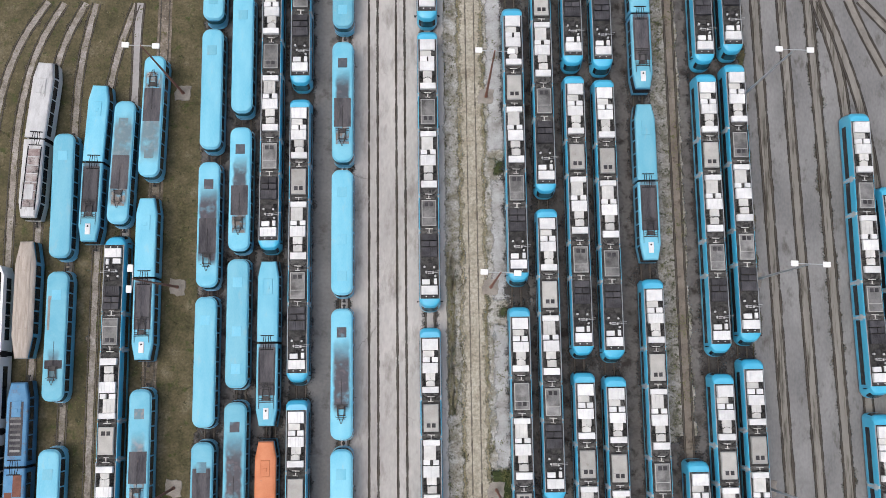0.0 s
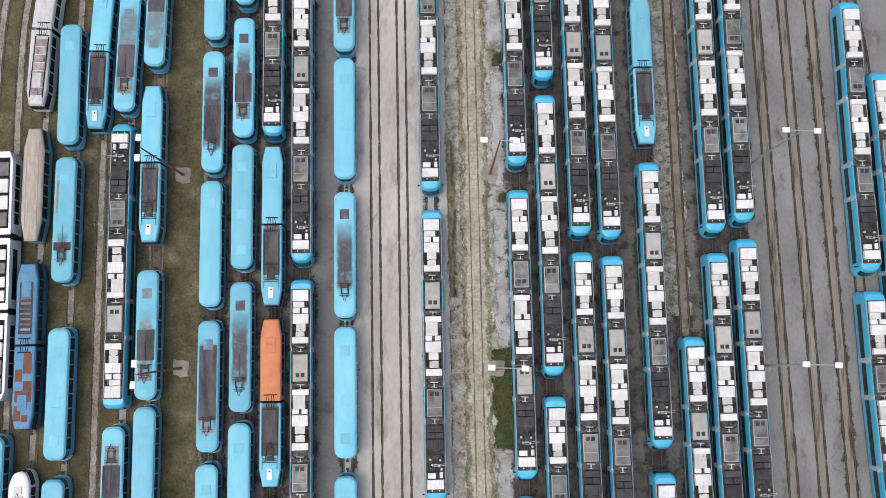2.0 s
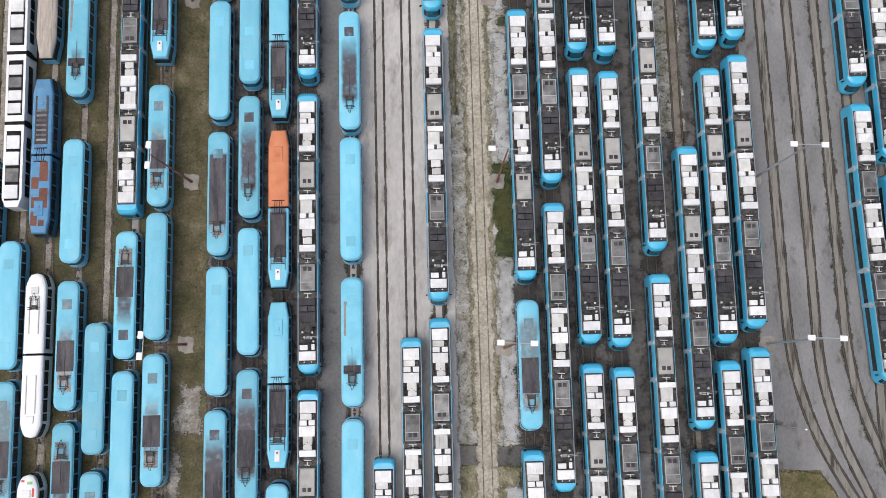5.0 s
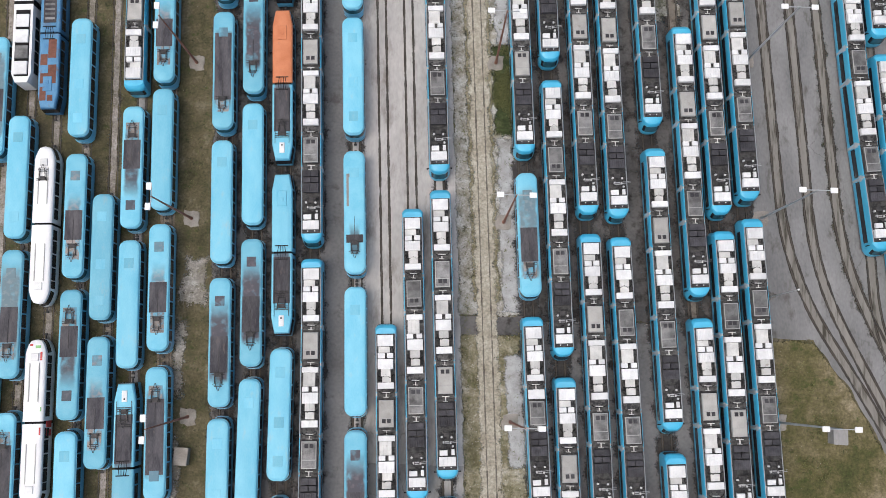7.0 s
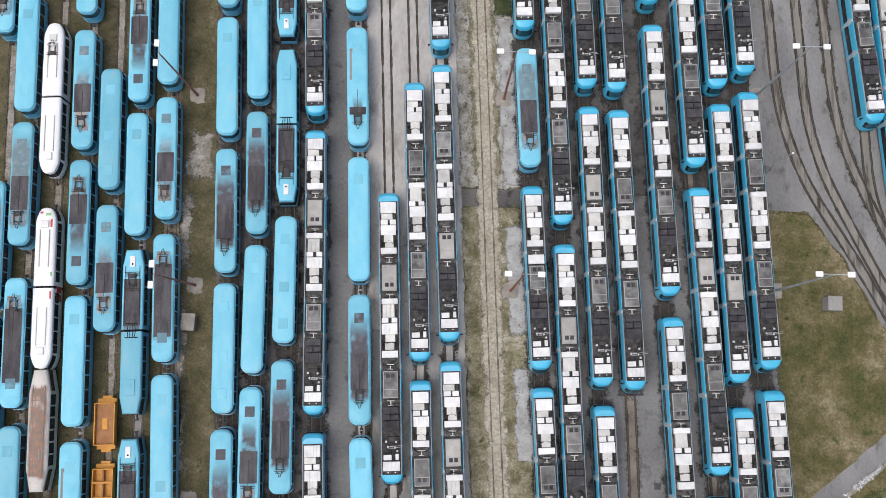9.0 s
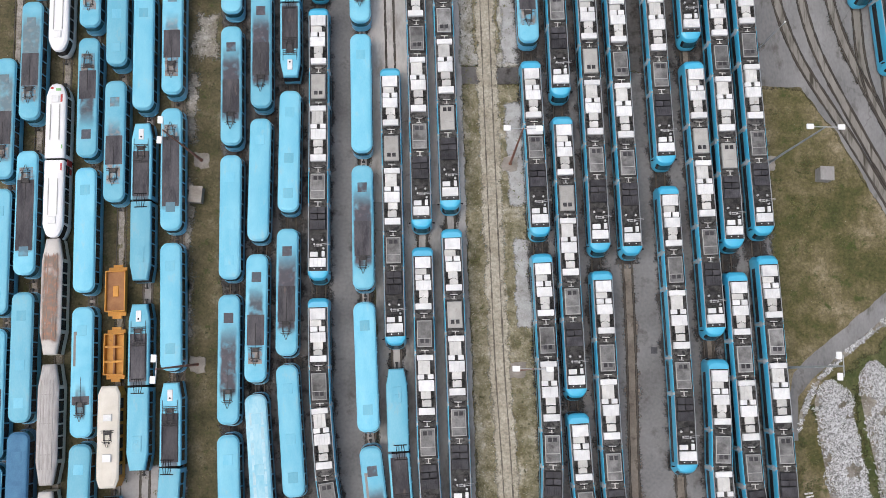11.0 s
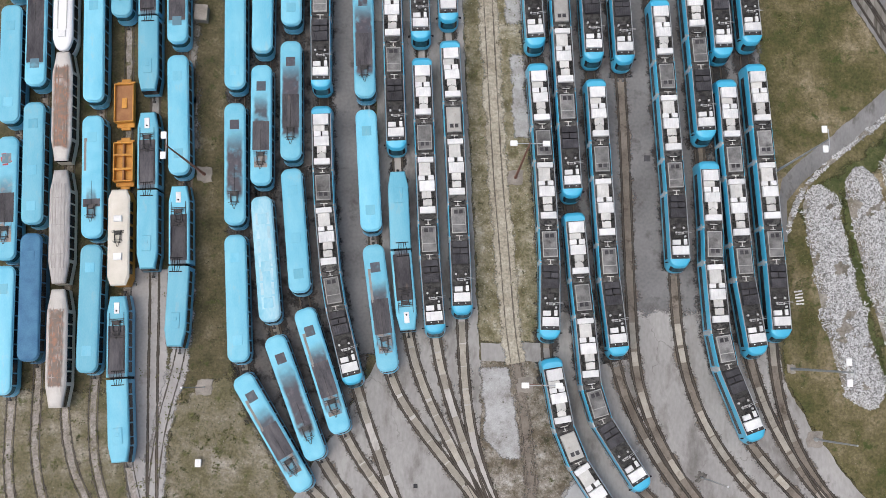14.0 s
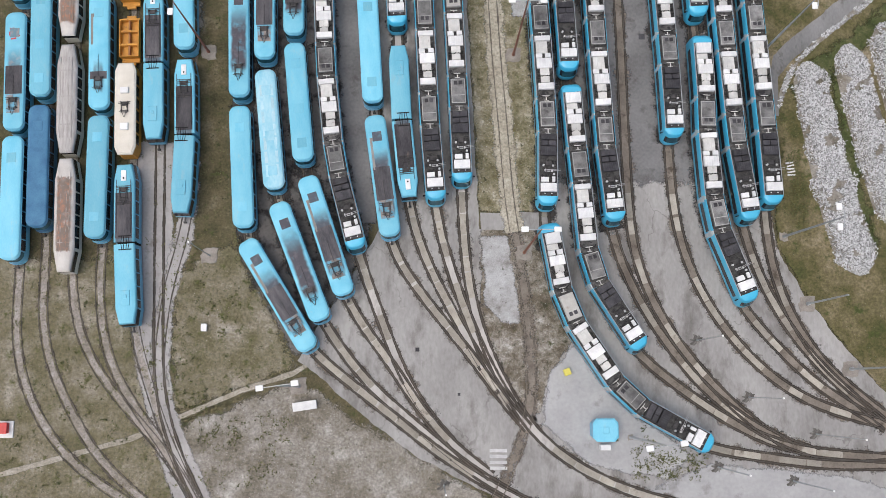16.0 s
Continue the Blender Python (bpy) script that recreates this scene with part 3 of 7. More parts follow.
def taper_outline(hw, hl, nw, tl, z, other=None):
    """Plan outline of a car whose ends narrow to nw over tl metres; other: the half length at the blunt south end."""
    south = [(-hw, -hl, z), (hw, -hl, z)] if other else [(-hw, -hl + tl, z), (-nw, -hl, z), (nw, -hl, z), (hw, -hl + tl, z)]
    return [(hw, hl - tl, z), (nw, hl, z), (-nw, hl, z), (-hw, hl - tl, z)] + south


def ribbon(bm, pts, z0, z1, thick):
    """Upright curved sheet along plan points, facing left of their direction."""
    n = len(pts)
    nor = []
    for i in range(n):
        a, b = Vector(pts[max(i - 1, 0)]), Vector(pts[min(i + 1, n - 1)])
        d = (b - a).normalized()
        nor.append(Vector((d.y, -d.x)))
    rows = []
    for i, p in enumerate(pts):
        o, q = Vector(p[:2]), nor[i]
        rows.append([bm.verts.new((*o, z0)), bm.verts.new((*(o + q * thick), z0)), bm.verts.new((*(o + q * thick), z1)), bm.verts.new((*o, z1))])
    for a, b in zip(rows, rows[1:]):
        for i in range(4):
            bm.faces.new((a[i], b[i], b[(i + 1) % 4], a[(i + 1) % 4]))
    bm.faces.new(rows[0])
    bm.faces.new(rows[-1][::-1])


class Path:
    """A smooth line through plan points, sampled by distance."""

    def __init__(self, pts, step=0.6):
        p = [Vector(q) for q in pts]
        ext = [p[0] * 2 - p[1]] + p + [p[-1] * 2 - p[-2]]
        out = []
        for i in range(1, len(ext) - 2):
            a, b, c, d = ext[i - 1:i + 3]
            n = max(2, int((c - b).length / step))
            l1, l2, l3 = ((b - a).length ** 0.5, (c - b).length ** 0.5, (d - c).length ** 0.5)
            t0, t1, t2, t3 = 0, l1, l1 + l2, l1 + l2 + l3
            for k in range(n):
                t = t1 + (t2 - t1) * k / n
                a1 = a * ((t1 - t) / (t1 - t0)) + b * ((t - t0) / (t1 - t0))
                a2 = b * ((t2 - t) / (t2 - t1)) + c * ((t - t1) / (t2 - t1))
                a3 = c * ((t3 - t) / (t3 - t2)) + d * ((t - t2) / (t3 - t2))
                b1 = a1 * ((t2 - t) / (t2 - t0)) + a2 * ((t - t0) / (t2 - t0))
                b2 = a2 * ((t3 - t) / (t3 - t1)) + a3 * ((t - t1) / (t3 - t1))
                out.append(b1 * ((t2 - t) / (t2 - t1)) + b2 * ((t - t1) / (t2 - t1)))
        out.append(p[-1])
        for _ in range(36):
            out = [out[0]] + [(a + b * 2 + c) / 4 for a, b, c in zip(out, out[1:], out[2:])] + [out[-1]]
        self.p = out
        self.s = [0.0]
        for a, b in zip(out, out[1:]):
            self.s.append(self.s[-1] + (b - a).length)

    def at(self, s):
        if s <= 0:
            d = (self.p[1] - self.p[0]).normalized()
            return self.p[0] + d * s
        if s >= self.s[-1]:
            d = (self.p[-1] - self.p[-2]).normalized()
            return self.p[-1] + d * (s - self.s[-1])
        i = int(np.searchsorted(self.s, s)) - 1
        i = max(0, i)
        k = (s - self.s[i]) / max(1e-6, self.s[i + 1] - self.s[i])
        return self.p[i].lerp(self.p[i + 1], k)

    def at_y(self, y):
        """Distance at which the line, which runs south, passes y."""
        lo, hi = -60.0, self.s[-1] + 60
        for _ in range(50):
            mid = (lo + hi) / 2
            if self.at(mid).y > y:
                lo = mid
            else:
                hi = mid
        return lo

    def seat(self, s0, s1):
        """Pose of a car whose north end is at s0 and south end at s1: its own +y points north."""
        a, b = self.at(s0), self.at(s1)
        c = (a + b) / 2
        d = a - b
        return pose(c.x, c.y, 0, 0, 0, math.degrees(math.atan2(-d.x, d.y)))

    def side(self, off, s0=None, s1=None):
        """Points shifted off metres to the right of the way."""
        out = []
        for i, p in enumerate(self.p):
            if s0 is not None and not s0 <= self.s[i] <= s1:
                continue
            d = (self.p[min(i + 1, len(self.p) - 1)] - self.p[max(i - 1, 0)]).normalized()
            out.append(Vector((p.x - d.y * -off, p.y - d.x * off)))
        return out

# ---- trams ----
GAUGE = 1.0
RND = random.Random(7)


def panto_base(bm, z, y, s):
    for x in (-0.42, 0.42):
        tube(bm, (x * s, y + 0.8 * s, z - 0.02), (x * s, y + 0.8 * s, z + 0.2), 0.09)
        tube(bm, (x * 0.9 * s, y - 0.3 * s, z - 0.02), (x * 0.9 * s, y - 0.3 * s, z + 0.18), 0.08)
        tube(bm, (x * s, y + 0.85 * s, z + 0.12), (x * 0.9 * s, y - 0.35 * s, z + 0.12), 0.045)
    for dy, w in ((0.82, 0.75), (0.6, 0.72), (-0.3, 0.4)):
        tube(bm, (-w * s, y + dy * s, z + 0.13), (w * s, y + dy * s, z + 0.13), 0.035)
    box(bm, -0.3 * s, 0.3 * s, y + 0.35 * s, y + 0.82 * s, z - 0.02, z + 0.16, 0.02)


def panto_arm(bm, z, y, s):
    """Lower arm of one side, folded flat, meeting its twin over the bow."""
    hose(bm, [(0.36 * s, y + 0.75 * s, z + 0.2), (0.24 * s, y - 0.5 * s, z + 0.24), (0.04 * s, y - 1.15 * s, z + 0.18)], 0.03)


def panto_bow(bm, z, y, s):
    hose(bm, [(-0.62 * s, y - 0.42 * s, z + 0.2), (-0.42 * s, y - 0.5 * s, z + 0.29), (0.42 * s, y - 0.5 * s, z + 0.29), (0.62 * s, y - 0.42 * s, z + 0.2)], 0.03)
    tube(bm, (-0.42 * s, y - 0.66 * s, z + 0.29), (0.42 * s, y - 0.66 * s, z + 0.29), 0.03)
    for x in (-0.3, 0.3):
        tube(bm, (x * s, y - 0.68 * s, z + 0.29), (x * s, y - 0.48 * s, z + 0.29), 0.03)


def pantograph(root, z, y, s=1.0, m=None):
    """Folded pantograph lying on the roof, its bow to the south of y."""
    k = "%.2f_%.1f_%.2f" % (z, y, s)
    base = part("pantograph", "panto_base_" + k, lambda bm: panto_base(bm, z, y, s), M_PANTO, root, m)
    for sx in (1, -1):
        part("arm", "panto_arm_" + k, lambda bm: panto_arm(bm, z, y, s), M_PANTO, base, Matrix.Diagonal((sx, 1, 1, 1)))
    part("bow", "panto_bow_" + k, lambda bm: panto_bow(bm, z, y, s), M_PANTO, base)


# Rounded four-axle cars: half width, half length and corner radius by height
SHELL = [(0.32, 1.05, 6.35, 0.75), (0.45, 1.16, 6.88, 0.85), (0.9, 1.2, 7.02, 0.9), (1.3, 1.2, 7.0, 0.9), (2.4, 1.13, 6.85, 0.8), (2.62, 1.10, 6.75, 0.75)]
ROOF = [(2.625, 1.13, 6.78, 0.75), (2.64, 1.195, 6.85, 0.78), (2.70, 1.195, 6.85, 0.78), (2.705, 1.135, 6.79, 0.74), (2.82, 1.135, 6.77, 0.73), (2.905, 1.10, 6.72, 0.68), (2.96, 1.0, 6.6, 0.6), (2.99, 0.74, 6.34, 0.42), (3.01, 0.3, 5.9, 0.18)]


def shell(bm):
    loft(bm, [round_outline(w, l, r, 0.12, z) for z, w, l, r in SHELL])
    smooth_flat(bm)


def arched_roof(bm):
    loft(bm, [round_outline(w, l, r, 0.12, z) for z, w, l, r in ROOF])
    smooth_flat(bm, 40)


def end_glass(bm):
    """Curved end windows that lean back with the shell."""
    rows = []
    for z, w, l, r in ((1.72, 1.173, 6.943, 0.862), (2.3, 1.136, 6.864, 0.807), (2.36, 1.133, 6.855, 0.803)):
        rows.append([p for p in round_outline(w + 0.025, l + 0.025, r, 0.12, z) if p[1] > 5.9])
    rows += [[(x * 0.97, y * 0.985, z) for x, y, z in r] for r in rows[::-1]]
    v = [[bm.verts.new(q) for q in r] for r in rows]
    n = min(len(r) for r in v)
    for a, b in zip(v, v[1:] + v[:1]):
        for k in range(n - 1):
            bm.faces.new((a[k], a[k + 1], b[k + 1], b[k]))
    smooth_flat(bm, 40)


def bogie(bm):
    for y in (-0.9, 0.9):
        for x in (-0.5, 0.5):
            tube(bm, (x - 0.06, y, 0.36), (x + 0.06, y, 0.36), 0.34, 12)
        tube(bm, (-0.6, y, 0.36), (0.6, y, 0.36), 0.07)
    for x in (-0.7, 0.7):
        box(bm, x - 0.07, x + 0.07, -1.3, 1.3, 0.24, 0.5, 0.02)
    box(bm, -0.6, 0.6, -0.2, 0.2, 0.3, 0.52)


def coupler(bm):
    box(bm, -0.09, 0.09, -0.55, 0.0, 0.42, 0.58, 0.02)
    box(bm, -0.17, 0.17, -0.7, -0.5, 0.36, 0.62, 0.03)


def bumper(bm):
    pts = [p[:2] for p in round_outline(1.2, 7.02, 0.9, 0.12, 0, 6) if p[1] > 6.45]
    ribbon(bm, pts, 0.55, 0.8, 0.06)


HALF_TURN = pose(0, 0, 0, 0, 0, 180)
WINDOWS = [(-5.9, -4.75), (-4.6, -3.2), (-3.05, -1.65), (-1.5, -0.1), (0.05, 1.45), (1.6, 3.0), (3.15, 4.55), (4.7, 5.9)]


def car_sides(root, z0=1.52, z1=2.44, wins=WINDOWS, x=1.287):
    for a, b in wins:
        for sgn in (-1, 1):
            part("window", "side_pane_%.2f_%.2f" % (b - a, x), lambda bm: box(bm, -0.012, 0.022, -(b - a) / 2, (b - a) / 2, z0, z1, 0.008), M_GLASS, root,
                 pose(sgn * x, (a + b) / 2, 0, 0, -3.64, 0 if sgn > 0 else 180))


def four_axle(m, roof_mat, motor, label, hatches=1, mat=None, flip=False, plated=False, tray=False, scrawl=False):
    """Rounded four-axle tram or trailer. mat: stretch of the dark roof mat along the car."""
    if flip:
        m = m @ HALF_TURN
    root = thing("tram" if motor else "tram_trailer", m, label, "tram" if motor else "trailer", "old rounded trams" if motor else "old rounded trailers")
    dull = roof_mat is M_DULL
    body = part("body", "rounded_shell", shell, M_DULL if dull else M_SIDE, root)
    spots = ((4.4,), (4.4, -4.6), (4.4, -0.9, -4.9))[hatches - 1]
    roof = part("roof", "arched_roof", arched_roof, roof_mat, root)
    for y in spots:
        part("hatch", "roof_hatch", lambda bm: box(bm, -0.52, 0.52, -0.55, 0.55, 2.97, 3.035, 0.025), roof_mat, roof, pose(0, y, 0))
    car_sides(root)
    for k in (0, 180):
        e = pose(0, 0, 0, 0, 0, k)
        part("windscreen", "end_pane", end_glass, M_SCREEN, root, e)
        part("bumper", "end_bumper", bumper, M_DULL if dull else M_SIDE, root, e)
        part("coupler", "coupler", coupler, M_PANTO, root, e @ pose(0, -6.9, 0))
    for y in (-3.3, 3.3):
        part("bogie", "bogie", bogie, M_BLACK, root, pose(0, y, 0))

    if motor:
        if mat:
            y0, y1 = mat

            def slab(bm):
                rows = [[(x, y, z) for x, z in ((-0.93, 2.985), (-0.5, 3.018), (0, 3.026), (0.5, 3.018), (0.93, 2.985))] for y in (y0, y1)]
                v = [[bm.verts.new(p) for p in r] for r in rows]
                lo = [[bm.verts.new((p.co.x, p.co.y, p.co.z - 0.05)) for p in r] for r in v]
                for i in range(4):
                    bm.faces.new((v[0][i], v[0][i + 1], v[1][i + 1], v[1][i]))
                for q in (0, 1):
                    for i in range(4):
                        bm.faces.new((lo[q][i], lo[q][i + 1], v[q][i + 1], v[q][i]))
            part("roof_mat", "roof_mat_%.1f_%.1f" % mat, slab, M_MAT, roof)
        plate = (-5.35, (mat or (-3.2, 0))[0] - 0.02)
        if tray:
            # bare strip of a lost cable tray along one edge
            part("bare_strip", "bare_strip", lambda bm: (box(bm, -0.86, -0.6, 0.6, 4.3, 2.96, 3.005, 0.01), box(bm, -0.6, -0.2, 3.9, 4.3, 2.98, 3.018, 0.01)), M_STRIP, roof)
        if scrawl:
            for x, y, w, l in ((-0.3, 4.9, 0.5, 0.16), (0.1, 4.5, 0.2, 0.6), (-0.5, 4.3, 0.22, 0.5), (0.35, 4.0, 0.5, 0.16), (-0.1, 3.7, 0.6, 0.18)):
                part("paint_bar", "paint_bar_%.2f" % w, lambda bm: box(bm, -w / 2, w / 2, -l / 2, l / 2, 2.99, 3.02, 0.01), M_RED, roof, pose(x, y, 0.012, 0, 0, 8))
        if plated:
            part("pantograph_plate", "pantograph_plate_%.2f" % plate[1], lambda bm: box(bm, -0.74, 0.74, plate[0] + 0.35, plate[1], 2.99, 3.022, 0.01), M_PLATE, roof)
        pantograph(root, 3.04, -4.1)

        def conduit(bm):
            tube(bm, (0, -3.2, 3.07), (0, -0.6, 3.07), 0.022)
        part("roof_conduit", "roof_conduit", conduit, M_PANTO, root)
    return root


# Angular articulated cars in two halves
def half_shell(bm):
    rings = []
    for z, w, l, nw in ((0.32, 1.04, 8.75, 0.8), (0.45, 1.14, 8.9, 0.86), (0.9, 1.18, 8.99, 0.88), (1.35, 1.175, 8.98, 0.88), (2.45, 1.11, 8.83, 0.82), (2.65, 1.08, 8.77, 0.79)):
        rings.append([(w, l - 1.7, z), (nw, l, z), (-nw, l, z), (-w, l - 1.7, z), (-w, 0.16, z), (w, 0.16, z)])
    loft(bm, rings)
    smooth_flat(bm, 20)


def round_end(w, l, z, blunt):
    """Plan outline of a half car with a rounded nose to the north."""
    us = [math.copysign(abs(u) ** 0.6, u) for u in (1, 0.8, 0.55, 0.3, 0, -0.3, -0.55, -0.8, -1)]
    return [(w * u, l - 1.5 * abs(u) ** 3.2, z) for u in us] + [(-w, blunt, z), (w, blunt, z)]


def round_half_shell(bm):
    loft(bm, [round_end(w, l, z, 0.16) for z, w, l in ((0.32, 1.02, 8.75), (0.45, 1.1, 8.9), (0.9, 1.14, 8.99), (1.35, 1.135, 8.98), (2.45, 1.08, 8.8), (2.65, 1.06, 8.72))])
    smooth_flat(bm, 35)


def round_half_roof(bm):
    loft(bm, [round_end(w, l, z, 0.12) for z, w, l in ((2.655, 1.1, 8.8), (2.8, 1.1, 8.78), (2.92, 1.0, 8.62), (2.99, 0.84, 8.4), (3.01, 0.45, 7.9))])
    smooth_flat(bm, 40)


def half_roof(hatch):
    def make(bm):
        half_roof_shape(bm)
        if hatch:
            box(bm, -0.5, 0.5, 5.2, 6.9, 2.99, 3.11, 0.04)
            box(bm, -0.2, 0.2, 5.7, 6.1, 3.09, 3.17, 0.03)
    return make


def half_roof_shape(bm):
    rings = []
    for z, w, l, nw in ((2.655, 1.13, 8.82, 0.8), (2.8, 1.13, 8.8, 0.78), (2.93, 1.04, 8.7, 0.7), (2.99, 0.9, 8.5, 0.56), (3.01, 0.5, 8.1, 0.3)):
        rings.append([(w, l - 1.7, z), (nw, l, z), (-nw, l, z), (-w, l - 1.7, z), (-w, 0.12, z), (w, 0.12, z)])
    loft(bm, rings)
    smooth_flat(bm, 25)


def articulated_half(root, m, roof_mat, side, dark, light_hatch, big_hatch):
    rounded = roof_mat is M_WHITE_CLEAN
    body = part("body", "round_half_shell" if rounded else "half_shell", round_half_shell if rounded else half_shell, side, root, m)
    roof = part("roof", "round_half_roof" if rounded else "half_roof_%d" % big_hatch, round_half_roof if rounded else half_roof(big_hatch), roof_mat, root, m)
    for y0, y1 in ((0.6, 1.7), (1.85, 3.2), (3.35, 4.7), (4.85, 6.2), (6.3, 7.1)):
        for sgn in (-1, 1):
            part("window", "half_pane_%.2f" % (y1 - y0), lambda bm: box(bm, -0.012, 0.022, -(y1 - y0) / 2, (y1 - y0) / 2, 1.55, 2.42, 0.008), M_GLASS, body,
                 pose(sgn * 1.258, (y0 + y1) / 2, 0, 0, -3.38, 0 if sgn > 0 else 180))

    def screen(bm):
        rows = [[(w * k, y - d, z) for k, y, d in ((1.0, l - 1.62, 0), (nw / w, l + 0.012, 0), (-nw / w, l + 0.012, 0), (-1.0, l - 1.62, 0))] for z, w, l, nw in ((1.55, 1.168, 8.965, 0.878), (2.4, 1.12, 8.845, 0.832))]
        rows += [[(x * 0.97, y - 0.06, z) for x, y, z in r] for r in rows[::-1]]
        v = [[bm.verts.new(q) for q in r] for r in rows]
        for a, b in zip(v, v[1:] + v[:1]):
            for k in range(3):
                bm.faces.new((a[k], a[k + 1], b[k + 1], b[k]))
    def round_screen(bm):
        rows = [[p for p in round_end(w, l + 0.02, z, 0) if p[1] > 6.5] for z, w, l in ((1.55, 1.135, 8.945), (2.35, 1.095, 8.815))]
        rows += [[(x * 0.97, y - 0.06, z) for x, y, z in r] for r in rows[::-1]]
        v = [[bm.verts.new(q) for q in r] for r in rows]
        for a, b in zip(v, v[1:] + v[:1]):
            for k in range(len(a) - 1):
                bm.faces.new((a[k], a[k + 1], b[k + 1], b[k]))
    part("windscreen", "round_screen" if rounded else "half_screen", round_screen if rounded else screen, M_GLASS, body)
    part("coupler", "coupler", coupler, M_PANTO, body, pose(0, 8.9, 0, 0, 0, 180))
    part("bogie", "bogie", bogie, M_BLACK, body, pose(0, 4.3, 0))
    if dark:
        def slab(bm):
            box(bm, -0.9, 0.9, 0.5, 5.6, 2.99, 3.035, 0.02)
        part("roof_mat", "half_roof_mat", slab, M_MAT, roof)
        pantograph(root, 3.05, 5.3, 1.0, m)

        def rails(bm):
            for y in (4.3, 4.5, 6.3):
                tube(bm, (-0.8, y, 3.14), (0.8, y, 3.14), 0.04)
            tube(bm, (-0.78, 1.0, 3.1), (-0.78, 7.0, 3.1), 0.03)
            tube(bm, (0.78, 1.0, 3.1), (0.78, 7.0, 3.1), 0.03)
        part("roof_rail", "half_roof_rail", rails, M_PANTO, roof)
    if light_hatch:
        part("lamp_hatch", "lamp_hatch", lambda bm: box(bm, -0.28, 0.28, 6.9, 8.1, 2.99, 3.12, 0.03), M_WBOX, roof, None, "white lamp hatch")
        part("lamp_glass", "lamp_glass", lambda bm: tube(bm, (0, 7.2, 3.1), (0, 7.2, 3.14), 0.1, 10), M_BLACK, roof)


def joint_bellows(bm):
    rings = []
    for i in range(13):
        k = 0.05 * (i % 2)
        y = -0.192 + i * 0.032
        rings.append([(x, y, z) for x, z in ((0.98 - k, 0.6), (1.0 - k, 2.4), (0.9 - k, 2.74 - k), (-0.9 + k, 2.74 - k), (-1.0 + k, 2.4), (-0.98 + k, 0.6))])
    loft(bm, rings[::-1])


def joint_cables(bm):
    for x in (-0.32, -0.12, 0.12, 0.32):
        tube(bm, (x, -0.8, 3.06), (x * 1.4, 0, 3.0), 0.035)
        tube(bm, (x * 1.4, 0, 3.0), (x, 0.8, 3.06), 0.035)
    for y in (-0.75, 0.75):
        box(bm, -0.7, 0.7, y - 0.05, y + 0.05, 3.0, 3.1, 0.015)


